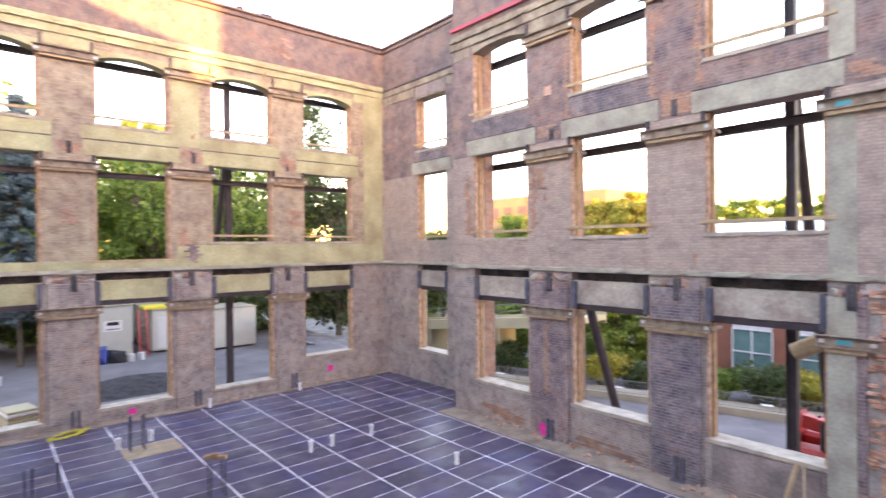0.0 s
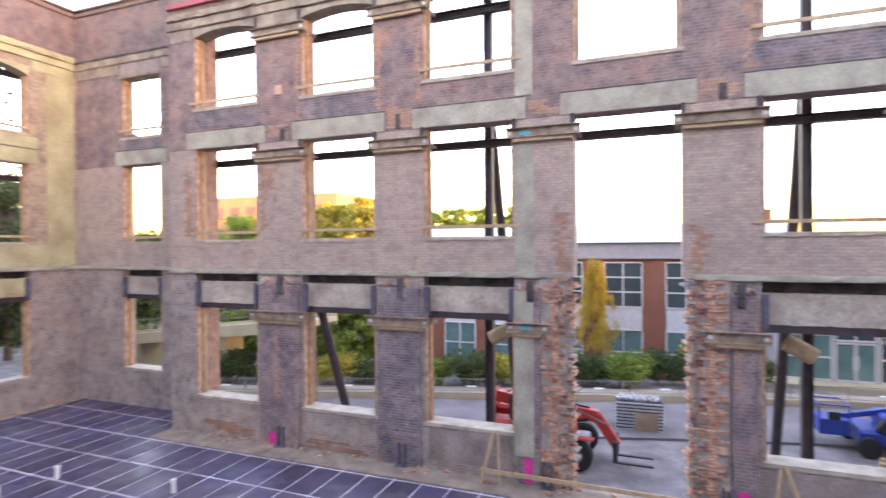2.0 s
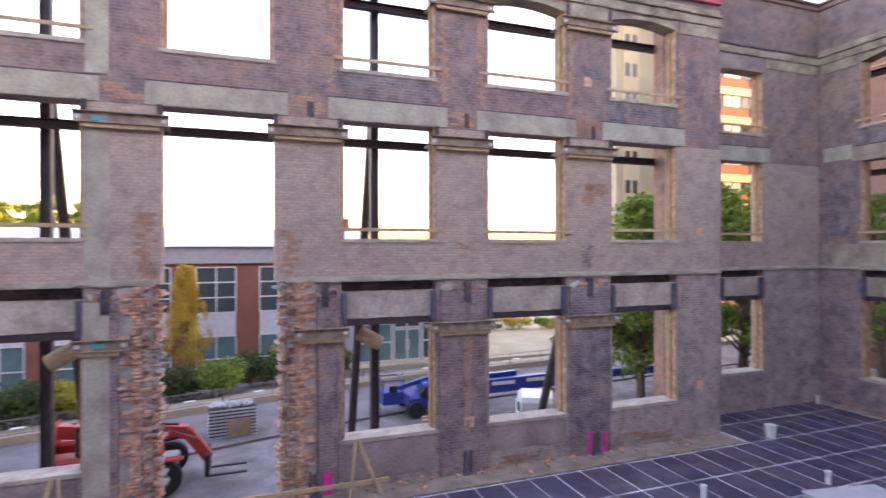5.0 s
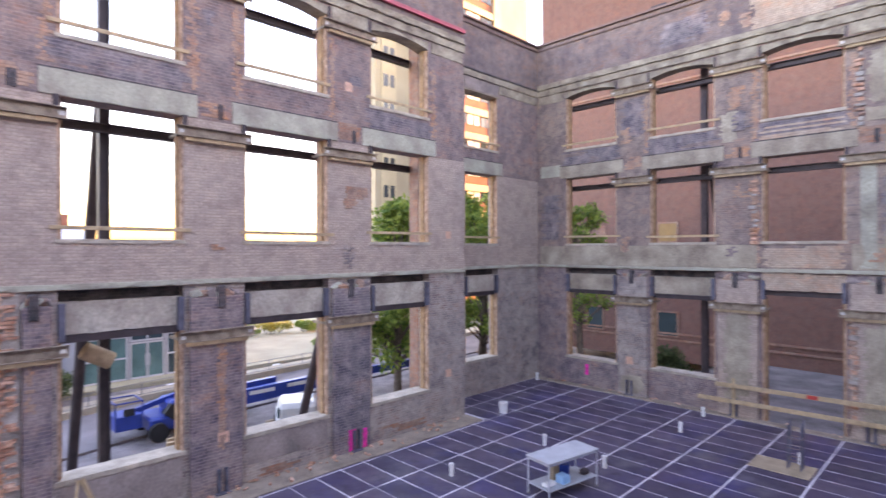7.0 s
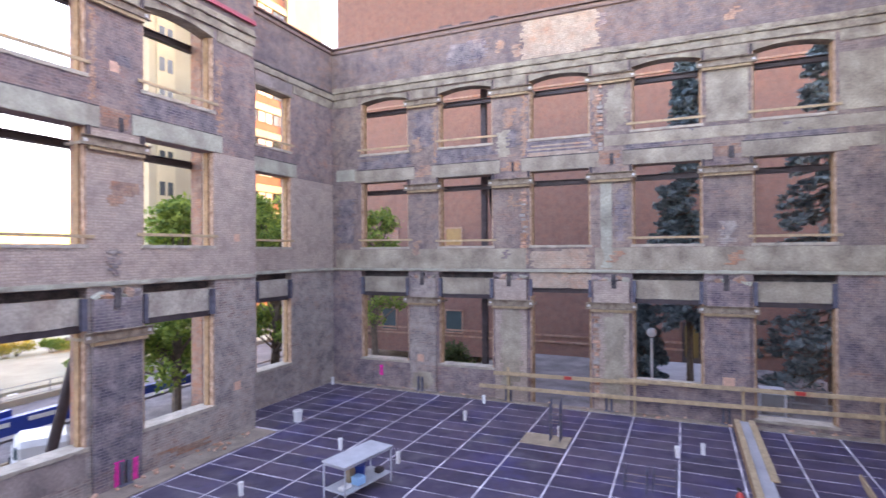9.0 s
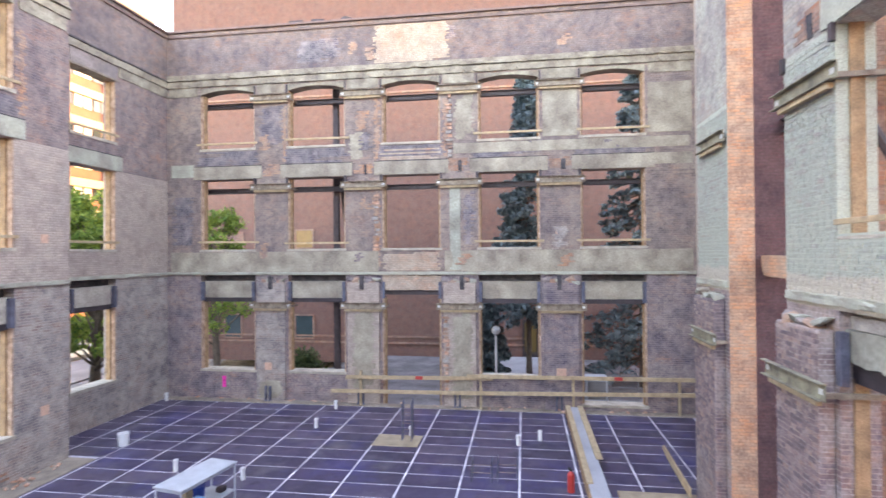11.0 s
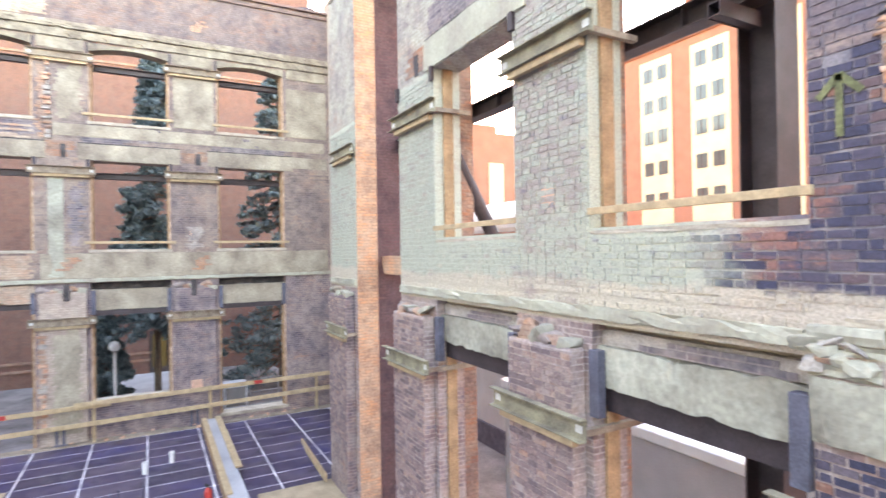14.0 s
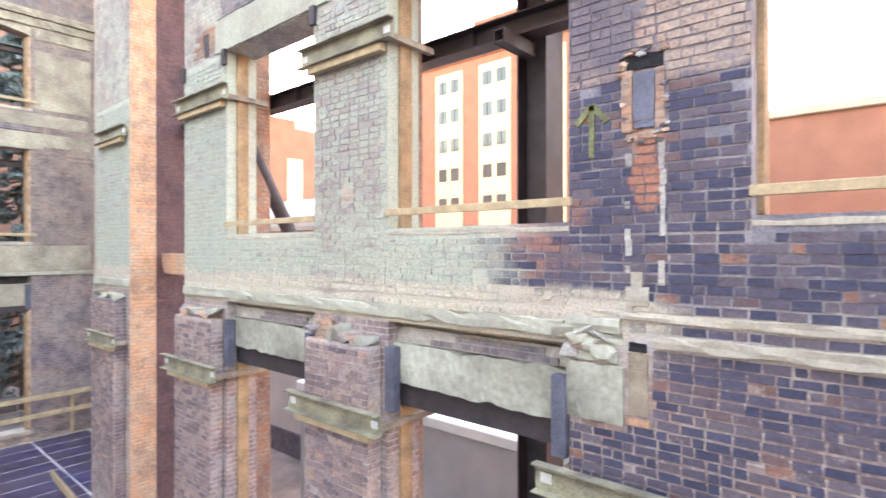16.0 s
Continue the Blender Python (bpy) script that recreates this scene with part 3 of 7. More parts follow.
def wall(name, side, face, u0, u1, cols, label, top=15.6, first=None, second=None, closed=(), through_cols=(), pier_d=0.12, mats=None):
    first, second = first or {}, second or {}
    mats = mats or (BR_PIER, BR_PAINT, BR_UPPER)
    flat = face == 14.5
    z3, spring, crown = (9.9, 12.1, 12.12) if flat else (9.96, 12.06, 12.3) if side == "W" else (10.12, 12.36, 12.52)
    root = thing(name, label=label, category="wall", kind="structure")
    m = frame_of(side, face)
    holes = []
    for i, (a, b) in enumerate(cols):
        if (i, 1) not in closed:
            holes.append((a, b, first.get(i, 1.2), 5.0))
        holes += [(a, b, second.get(i, Z2), 8.87), (a, b, z3, crown + 0.1)]
        if side == "S" and i == 6:
            holes += [(a, b, -1, 16)]
        if i in through_cols:
            holes += [(a - 0.12, b + 0.22, -1, 5.05), (a, b, 5.0, 8.87)]
    for nm, za, zb, mat in (("lower_brickwork", -2.6, 5.0, mats[0]), ("middle_brickwork", 5.0, 8.87, mats[1]), ("upper_brickwork", 8.87, 12.8, mats[2]), ("parapet_brickwork", 12.8, top, BR_PARA)):
        bm = bmesh.new()
        cells(bm, u0, u1, za, zb, 0, THICK, [h for h in holes if h[2] < zb and h[3] > za], m)
        part(nm, bm, mat, root)
    # plaster frieze, moulded cornice and coping
    skin = WEST_PLASTER if side == "W" else CORNICE
    rough("cornice", root, skin, m, u0, u1, -0.07, -0.003, 12.68, 12.93, 0.026, 0.11)
    if flat:
        rough("string_course", root, BR_SOOT_SHADE, m, u0, u1, -0.1, -0.004, 12.94, 13.0, 0.014, 0.11, "dark string course")
    else:
        rough("cornice_fillet", root, skin, m, u0, u1, -0.13, -0.004, 12.95, 13.03, 0.028, 0.11)
        rough("cornice_bed", root, skin, m, u0, u1, -0.03, -0.004, 13.07, 13.2, 0.022, 0.11)
    lo = u0
    for a, b in list(cols) + [(u1, u1)]:
        if a - lo > 0.5 and not (side == "S" and b < 5):
            rough("pier_head", root, skin, m, lo + 0.12, a - 0.12, -0.03, -0.004, 12.3, 12.66, 0.014)
        lo = b
    cbox("coping", root, COPING, m, u0, u1, -0.09, THICK + 0.09, top + 0.002, top + 0.09, 0.01)
    cbox("coping_drip", root, COPING, m, u0, u1, -0.06, -0.003, top - 0.2, top - 0.14)
    # ledge over the ground storey, cut at tall openings
    cuts = sorted((cols[i][0] - 0.2, cols[i][1] + 0.25) for i in through_cols)
    if side == "S":
        cuts = [(9.42, 11.96)]
    s = u0 if side != "S" else 2.22
    for a, b in cuts + [(u1, u1)]:
        rough("ledge", root, CONCRETE, m, s, a, -0.05 if side == "S" else -0.07, -0.003, 5.06 if side == "S" else 5.02, 5.19 if side == "S" else 5.13, 0.022 if side == "S" else 0.016)
        s = b
    for i, (a, b) in enumerate(cols):
        if side == "S" and i == 6:
            continue
        bm = arch_piece(a, b, m, -0.004, THICK - 0.002, crown + 0.1, spring, crown)
        part("arch", bm, skin, root, "plastered flat head" if flat else "plastered segmental arch")
        if flat:
            rough("head_panel", root, APRON, m, a - 0.02, b + 0.02, -0.02, -0.005, 12.2, 12.66, 0.01, 0.1, "dirty plaster panel over the opening")
            cbox("timber_lintel", root, RUST, m, a - 0.15, b + 0.15, -0.03, -0.005, 12.12, 12.19, 0, "brown timber lintel")
        rough("concrete_lintel", root, WEST_PLASTER if side == "W" else BEIGE_PLASTER if side == "E" else CONCRETE, m, a - 0.3, b + 0.3, -0.03, -0.004, 8.89, 9.4, 0.014)
        # crack as a near-black strip, the dark inside it put into the colour
        rough("lintel_crack", root, BR_SOOT_SHADE, m, a - 0.3, b + 0.3, -0.008, -0.002, 9.405, 9.44, 0.006)
        if side == "W":
            for za, zb in ((9.45, 9.86), (second.get(i, Z2) - 0.75, second.get(i, Z2) - 0.1)):
                if za > 5.13:
                    rough("spandrel_plaster", root, WEST_PLASTER, m, a - 0.35, b + 0.3, -0.014, -0.002, za, zb, 0.008)
        elif RNG.random() < 0.75:
            toothed("sooty_spandrel", root, BR_DARK, m, a - 0.25, b + 0.25, 9.44, 10.05, 0.0, 0.3)
        if side == "S" and i in (4, 5):
            rough("lintel_beam", root, PLASTER, m, a + 0.003, b - 0.003, 0.07, 0.42, 4.3, 4.75, 0.03, 0.07, "broken plastered concrete lintel")
            toothed("lintel_brick", root, BR_DARK, m, a + 0.02, b - 0.5, 4.76, 4.93, -0.13, 0.3)
            rough("lintel_back", root, MORTAR, m, a + 0.003, b - 0.003, 0.14, 0.42, 4.76, 4.93, 0.01)
            rough("groove_plaster", root, DIRT, m, a + 0.003, b - 0.003, 0.2, 0.44, 4.935, 5.058, 0.012, 0.1)
            cbox("steel_lintel", root, STEEL, m, a + 0.003, b - 0.003, 0.16, 0.46, 4.04, 4.29)
            for u, z0 in ((a + 0.08, 4.02), (b - 0.06, 4.0)):
                cbox("hanger_plate", root, STEEL_BLUE, m, u - 0.07, u + 0.07, -0.05, 0.06, z0, 4.72, 0.004, "blue-grey steel hanger plate")
        elif side == "E" and i == 2:
            rough("door_head", root, BR_PEACH, m, a + 0.003, b - 0.003, 0.0, 0.42, 4.42, 4.998, 0.03, 0.08, "patched brick door head")
            cbox("steel_lintel", root, STEEL, m, a + 0.003, b - 0.003, 0.12, 0.38, 4.24, 4.39)
            for u in (a + 0.05, b - 0.05):
                cbox("hanger_plate", root, STEEL_BLUE, m, u - 0.05, u + 0.05, -0.06, -0.003, 4.1, 4.74, 0.004, "blue-grey steel hanger plate")
        elif (i, 1) not in closed and i not in through_cols:
            rough("lintel_beam", root, WEST_PLASTER if side == "W" else BEIGE_PLASTER if side == "E" else LINTEL, m, a + 0.003, b - 0.003, 0.1, 0.42, 4.1, 4.76, 0.018, 0.1, "broken concrete lintel")
            # near-black filler that paints the shade in the gap over the lintel
            cbox("lintel_gap", root, BR_SOOT_SHADE, m, a + 0.003, b - 0.003, 0.3, 0.44, 4.7, 4.998)
            cbox("steel_lintel", root, STEEL, m, a + 0.003, b - 0.003, 0.12, 0.38, 3.93, 4.09)
            for u in (a + 0.07, b - 0.07):
                cbox("hanger_plate", root, STEEL_BLUE, m, u - 0.06, u + 0.06, -0.05, 0.096, 3.98, 4.74, 0.004, "blue-grey steel hanger plate")
    # piers of the ground storey with broken caps, channels at every storey
    edges = [(cols[i][1], cols[i + 1][0]) for i in range(len(cols) - 1)]
    for k, (a, b) in enumerate(edges):
        if side == "S" and b < 0.5:
            continue
        tall_l = k in through_cols
        tall_r = k + 1 in through_cols
        pa, pb = a + (0.95 if tall_l and side == "N" else 0.1), b - (0.8 if tall_r and side == "N" else 0.1)
        if pier_d and (k, 1) not in closed:
            cbox("pier", root, BR_PIER_S if side == "S" else (BR_PIER2, BR_PAINT, BR_PAINT, BR_PIER)[k] if side == "E" else BR_DARK if side == "N" and k in (1, 5) else BR_PIER if side == "W" else BR_PIER2, m, pa, pb, -pier_d, -0.003, -0.2, 4.72, 0.02, "sooty brick pier")
            for c in range(6):
                bm = rubble(k * 17 + c + len(name), (pb - pa) * RNG.uniform(0.2, 0.36), pier_d * RNG.uniform(1.1, 1.6), RNG.uniform(0.14, 0.3))
                bm.transform(m @ Matrix.Translation((pa + (pb - pa) * (0.1 + 0.16 * c), -pier_d * 0.4, 4.74 + RNG.uniform(0, 0.1))) @ Matrix.Rotation(RNG.uniform(-0.5, 0.5), 4, "Y"))
                bmesh.ops.recalc_face_normals(bm, faces=bm.faces)
                part("broken_cap", bm, (PLASTER if side == "S" else CONCRETE, BR_PATCH, APRON)[c % 3], root)
        if pier_d and side != "S" and (k, 1) not in closed:
            c = (pa + pb) / 2 + RNG.uniform(-0.12, 0.12)
            rough("iron_stub", root, BR_SOOT_SHADE, m, c - 0.09, c + 0.07, -pier_d - 0.05, -pier_d * 0.3, 4.45, 4.96, 0.035, 0.04, "rusted iron stub in the broken cap")
        for z in (3.8, 8.1, 11.98) if side == "S" else (3.7, 8.41, 11.98):
            if z < 5 and (tall_l or tall_r) and side == "N":
                brace_channel(side, face, *((a + 0.6, b) if tall_l else (a, b - 0.75)), z, pier_d)
            elif not (side == "S" and z > 9):
                brace_channel(side, face, a, b, z, pier_d if z < 5 else 0.03)
            else:
                brace_channel(side, face, a, b, z, 0.03)
        for u in (a + 0.02, b - 0.02):
            cbox("strap", root, STEEL, m, u - 0.05, u + 0.05, -0.06, -0.004, 8.66, 8.9, 0, "dark steel strap")
            cbox("strap", root, STEEL, m, u - 0.03, u + 0.03, -0.06, -0.036, 12.23, 12.6, 0, "dark steel strap")
        # chased hole in the brick above the channel, its shade a near-black block
        if RNG.random() < 0.75:
            off, wd = RNG.uniform(-0.15, 0.15), RNG.uniform(0.05, 0.09)
            rough("joist_pocket", root, BR_SOOT_SHADE, m, (a + b) / 2 + off - wd, (a + b) / 2 + off + wd, -0.02, -0.003, 8.92, 9.2 + RNG.uniform(0, 0.16), 0.03, 0.03)
        toothed("brick_patch", root, RNG.choice((BR_ARCH, BR_PATCH, BR_PATCH)), m, a + RNG.uniform(0.25, 0.35), b - RNG.uniform(0.25, 0.35), 8.9, 9.34 + RNG.uniform(0, 0.2), 0.0, 0.12)
    for i, (a, b) in enumerate(cols):
        for st, z0, z1 in ((1, first.get(i, 1.2), 4.1), (2, second.get(i, Z2), 8.87), (3, z3, spring)):
            if (side == "S" and i == 6) or (i, st) in closed or (i in through_cols and st < 3 and side == "N"):
                continue
            COUNT[0] += 1
            opening(COUNT[0], side, face, a, b, z0, z1, st, st == 3, boards=not (side == "S" and i == 6), rail=not (side == "S" and i == 6) and not (i in through_cols) and not (side == "E" and i == 2) and not (side == "W" and i == 0 and st < 3) and st > 1 and not (side == "W" and st == 2 and i > 5), sill=not (i in through_cols and st == 1) and not (side == "S" and i == 6))
    return root


# ---- walls ----
wn_ = wall("wall_north", "N", 13.0, -14.45, 13.9, N_COLS, "gutted old brick wall with empty window openings and a tall doorway", through_cols=(3,))
wall("wall_north_west_recess", "N", 14.5, -21.5, -14.452, [(-18.49, -16.55)], "recessed brick bay with empty window openings", top=14.95, first={0: 1.37})
wall("wall_north_east_recess", "N", 14.5, 13.902, 20.9, [(15.54, 17.55)], "recessed brick bay with empty window openings", top=14.95, first={0: 1.37})
ww_ = wall("wall_west", "W", -21.0, -20.0, 14.497, W_COLS, "gutted old brick wall with empty window openings", top=14.95, first={0: 0.35, 1: 0.5, 2: 0.5}, second={0: 5.14, 1: 5.14}, mats=(BR_PIER, BR_WEST, BR_WEST))
we_ = wall("wall_east", "E", 20.4, -6.1, 14.497, E_COLS, "gutted old brick wall with empty window openings", top=14.95, first={2: -0.2, 0: 0.25}, through_cols=(), mats=(BR_PIER2, BR_MAUVE, BR_MAUVE))
ws_ = wall("wall_south", "S", -4.2, -14.45, 13.9, S_COLS, "sooty old brick wall with empty window openings", closed=((3, 1), (2, 1), (1, 1), (0, 1)), pier_d=0.22, mats=(BR_PIER_S, MORTAR_S, BR_WASH))
for name, x0, x1, y0, y1 in (("wall_return_west", -14.45, -14.0, 13.502, 14.497), ("wall_return_east", 13.45, 13.9, 13.502, 14.497), ("wall_return_south", 13.45, 13.9, -6.1, -4.702)):
    root = thing(name, label="short brick return wall at the recess", category="wall", kind="structure")
    for nm, za, zb, mat in (("lower_brickwork", -2.6, 5.0, BR_PIER), ("middle_brickwork", 5.0, 8.87, BR_PAINT), ("upper_brickwork", 8.87, 15.5, BR_UPPER)):
        part(nm, boxed(x0, x1, y0, y1, za, zb), mat, root)
root = thing("wall_south_recess", label="recessed brick bay beside the corner", category="wall", kind="structure")
part("brickwork", boxed(13.9, 20.9, -6.6, -6.102, -2.6, 15.5), BR_PAINT, root)
root = thing("wall_south_west", label="plain brick wall closing the hall", category="wall", kind="structure")
part("brickwork", boxed(-21.5, -14.0, -20.5, -20.0, -2.6, 15.5), BR_PIER, root)
part("brickwork", boxed(-14.45, -14.0, -20.0, -4.72, -2.6, 15.5), BR_PIER, root)
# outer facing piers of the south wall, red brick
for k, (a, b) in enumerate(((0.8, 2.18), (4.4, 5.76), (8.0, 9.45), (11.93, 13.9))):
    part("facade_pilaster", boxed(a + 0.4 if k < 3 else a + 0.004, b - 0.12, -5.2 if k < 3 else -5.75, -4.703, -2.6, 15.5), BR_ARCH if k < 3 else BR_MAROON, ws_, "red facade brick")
for (a, b) in [(-14.45, -13.4)] + [(N_COLS[i][1], N_COLS[i + 1][0]) for i in range(6)] + [(12.2, 13.9)]:
    if a != N_COLS[3][1] and b != N_COLS[3][0]:
        e0, e1 = (a + 0.1, b + 0.02) if a < -14 else (a - 0.02, b - 0.1) if b > 13.5 else (a + 0.1, b - 0.1)
        part("facade_pilaster", boxed(e0, e1, 13.503, 13.95 if abs(a) > 12 else 13.8, -2.6, 15.5), BR_ARCH, wn_, "red facade brick")
# patched bay of the east wall
me_ = frame_of("E", 20.4)
toothed("patched_brickwork", we_, BR_PEACH, me_, 2.7, 5.75, 13.22, 14.72, 0.003, 0.2)
toothed("patched_brickwork", we_, BR_PEACH, me_, 3.0, 5.5, 9.44, 9.94, 0.003, 0.2)
toothed("patched_brickwork", we_, BR_PEACH, me_, 3.1, 5.4, 5.15, 5.93, 0.003, 0.2)
for a, b, z0, z1, d_, mt_ in (
        (-6.0, 2.95, 5.15, 5.93, 0.0, BEIGE_PLASTER), (5.55, 14.3, 5.15, 5.93, 0.0, BEIGE_PLASTER),
        (-5.9, 2.6, 9.62, 10.0, 0.0, BEIGE_PLASTER), (-2.0, -0.75, 10.15, 11.9, 0.0, BEIGE_PLASTER), (-6.0, -4.5, 10.15, 11.95, 0.0, BEIGE_PLASTER),
        (-6.0, -4.6, 9.0, 9.4, 0.0, BEIGE_PLASTER), (13.3, 14.3, 9.0, 9.5, 0.0, CONCRETE)):
    rough("plaster_skin", we_, mt_, me_, a, b, -d_ - 0.016, -d_ - 0.003, z0, z1, 0.012)
for a, b, z0, z1 in ((1.74, 2.28, 6.1, 8.2), (9.4, 10.5, 10.2, 11.8), (13.3, 14.3, 6.2, 8.2), (7.0, 8.9, 13.4, 14.4)):
    toothed("sooty_brick", we_, BR_DARK, me_, a, b, z0, z1, 0.0, 0.25)
for a, b, z0, z1, d_ in ((1.78, 2.6, 10.15, 11.9, 0.0), (1.85, 2.7, 0.3, 3.6, 0.121), (5.65, 6.6, 0.6, 3.6, 0.121), (6.1, 6.75, 9.5, 10.6, 0.0), (9.45, 10.5, 0.1, 0.9, 0.121)):
    toothed("plaster_remains", we_, BEIGE_PLASTER, me_, a, b, z0, z1, d_, 0.16)
for z0, z1, a, b in ((5.95, 8.35, 5.5, 5.85), (9.5, 11.9, 2.62, 3.0), (0.5, 3.6, 2.78, 3.04)):
    for k in range(int((z1 - z0) / 0.15)):
        w = RNG.uniform(0.1, 0.3)
        rough("torn_brick", we_, RNG.choice((BR_TOOTH, BR_PATCH, MORTAR)), me_, a + RNG.uniform(0, 0.08), min(b, a + w), -0.04 - 0.03 * RNG.random() - (0.12 if z0 < 1 else 0), -0.003, z0 + k * 0.15, z0 + k * 0.15 + RNG.uniform(0.06, 0.13), 0.012, 0.06)
rough("plaster_strip", we_, PLASTER, me_, 2.35, 2.75, -0.02, -0.004, 5.2, 8.3, 0.012)
brace_channel("S", -4.2, 12.1, 13.4, 8.1, 0.03), brace_channel("S", -4.2, 12.1, 13.4, 3.85, 0.22)
cbox("pier", ws_, BR_PIER2, frame_of("S", -4.2), 12.15, 13.5, -0.22, -0.003, -0.2, 4.8, 0.02, "sooty brick pier")
for c in range(6):
    bm = rubble(300 + c, RNG.uniform(0.2, 0.35), 0.3, RNG.uniform(0.15, 0.25))
    bm.transform(frame_of("S", -4.2) @ Matrix.Translation((12.3 + 0.21 * c, -0.1, 4.82 + RNG.uniform(0, 0.12))))
    bmesh.ops.recalc_face_normals(bm, faces=bm.faces)
    part("broken_cap", bm, (CONCRETE, DIRT, CONCRETE)[c % 3], ws_)
rough("slot_beam", ws_, ORANGE_BRICK, frame_of("S", -4.2), 9.47, 11.9, 0.62, 0.9, 5.3, 5.72, 0.02)
# grey plastered chases on the north piers, orange brick edges
mn_ = frame_of("N", 13.0)
rough("plaster_strip", wn_, CONCRETE, mn_, -3.18, -2.7, -0.02, -0.003, 5.14, 8.38, 0.008)
rough("plaster_strip", wn_, CONCRETE, mn_, -3.15, -2.72, -0.02, -0.003, 9.46, 12.45, 0.008)
rough("plaster_strip", wn_, CONCRETE, mn_, -3.18, -2.7, -0.15, -0.123, 0.7, 4.7, 0.01)
for a, b, z0, z1 in ((-2.35, -1.77, 5.14, 6.6), (0.6, 1.2, 5.14, 6.3), (-13.9, -13.42, 6.1, 8.2), (-10.97, -10.6, 6.3, 8.3), (1.75, 2.08, 9.5, 11.8), (4.52, 4.9, 9.5, 11.8), (5.6, 5.92, 9.5, 11.8), (8.37, 8.6, 9.5, 11.8), (-3.19, -2.95, 9.5, 11.8), (-5.85, -5.62, 9.5, 11.8), (-9.65, -9.42, 9.5, 11.8), (-7.02, -6.8, 9.5, 11.8), (12.22, 12.6, 9.5, 11.8)):
    toothed("bare_brick", wn_, BR_PATCH, mn_, a, b, z0, z1, 0.0, (b - a) * 0.5)
for a, b, z0, z1, d in ((5.18, 5.46, 1.0, 3.6, 0.12), (-10.4, -10.1, 1.2, 3.5, 0.12), (1.55, 1.75, 2.6, 3.6, 0.12)):
    toothed("bare_brick", wn_, BR_PATCH, mn_, a, b, z0, z1, d, 0.12)
for a, b, z0, z1 in ((2.75, 3.08, 9.5, 11.8), (5.42, 5.75, 9.5, 12.4), (5.42, 5.75, 5.2, 8.3), (2.75, 3.08, 0.4, 3.6), (9.27, 9.5, 9.5, 11.8)):
    toothed("bare_brick", we_, BR_PATCH, me_, a, b, z0, z1, 0.0, (b - a) * 0.5)
mw_ = frame_of("W", -21.0)
for a, b, z0, z1 in ((5.35, 6.3, 9.5, 11.9), (13.4, 14.4, 5.2, 12.4), (-0.5, 14.3, 5.14, 5.42), (5.5, 14.3, 5.43, 5.92)):
    rough("plaster_skin", ww_, WEST_PLASTER, mw_, a, b, -0.012, -0.002, z0, z1, 0.008)
for a, b, z0, z1 in ((-13.2, -11.1, 0.08, 0.5), (-9.3, -7.1, 0.06, 0.42), (9.9, 12.1, 0.08, 0.45), (6.1, 8.1, 0.06, 0.3)):
    toothed("bare_footing", wn_, BR_ARCH, mn_, a, b, z0, z1, 0.0, 0.4)
for a, b, z0, z1 in ((-5.5, -3.3, 0.25, 1.08), (2.15, 4.45, 0.2, 1.08), (6.0, 8.3, 0.45, 1.08)):
    rough("apron_plaster", wn_, APRON, mn_, a, b, -0.016, -0.003, z0, z1, 0.01)
rp = random.Random(31)
for root_, fm, cols, sec in ((wn_, mn_, N_COLS, 0), (we_, me_, E_COLS, 0), (ww_, mw_, W_COLS, 1)):
    for i in range(len(cols) - 1):
        a, b = cols[i][1] + 0.1, cols[i + 1][0] - 0.1
        for z0, z1, mats_ in ((5.3, 8.2, (BR_PATCH, BR_PIER, BR_PATCH)), (9.6, 11.7, (BR_PATCH, BR_DARK, BR_PIER2)), (13.3, 14.6, (BR_PATCH, BR_PIER2, BR_DARK)), (5.2, 6.0, (BR_PIER2, BR_PATCH, BR_PIER))):
            for k in range(2):
                w, h = rp.uniform(0.25, 0.8), rp.uniform(0.2, 0.9)
                u, z = rp.uniform(a, max(a + 0.05, b - w)), rp.uniform(z0, max(z0 + 0.05, z1 - h))
                if rp.random() < 0.32 and not (-3.3 < u < 1.2 and root_ is wn_):
                    toothed("worn_patch", root_, mats_[rp.randrange(3)], fm, u, min(b, u + w), z, min(z1, z + h), 0.012 * (1 + k), w * 0.4)
# red membrane strip on the north parapet
cbox("red_membrane", wn_, plain("red_membrane", (0.42, 0.06, 0.09), 0.5), frame_of("N", 13.0), -14.45, 13.9, -0.1, -0.003, 13.36, 13.5, 0.01, "torn red membrane strip")

# torn brick edges of the tall doorway
tooth_mesh = []
TOOTH_DARK = plain("dark_broken_brick", (0.26, 0.11, 0.09), 0.95, 0, 0.35, 7.0, 0.6, 60.0)
rnd = random.Random(8)
for k in range(8):
    ln = 0.075 + 0.014 * k
    bm = bmesh.new()
    vs = box(bm, -ln / 2, ln / 2, -0.02, 0.3, -0.031, 0.031)
    for v in vs:
        v.co += Vector((rnd.uniform(-0.012, 0.012), rnd.uniform(-0.012, 0.012), rnd.uniform(-0.006, 0.006)))
    bmesh.ops.recalc_face_normals(bm, faces=bm.faces)
    me = bpy.data.meshes.new("brick")
    bm.to_mesh(me), bm.free()
    me.materials.append((BR_TOOTH, JAMB_BRICK, BR_TOOTH, MORTAR, TOOTH_DARK, BR_TOOTH, JAMB_BRICK, MORTAR)[k])
    tooth_mesh.append(me)
stuff_v, stuff_f = [], []
for a, b in ((-2.58, -1.9), (0.83, 1.5)):
    rough("torn_backing", wn_, MORTAR, mn_, a, b, -0.04, -0.003, 0.03, 5.0, 0.012, 0.1)
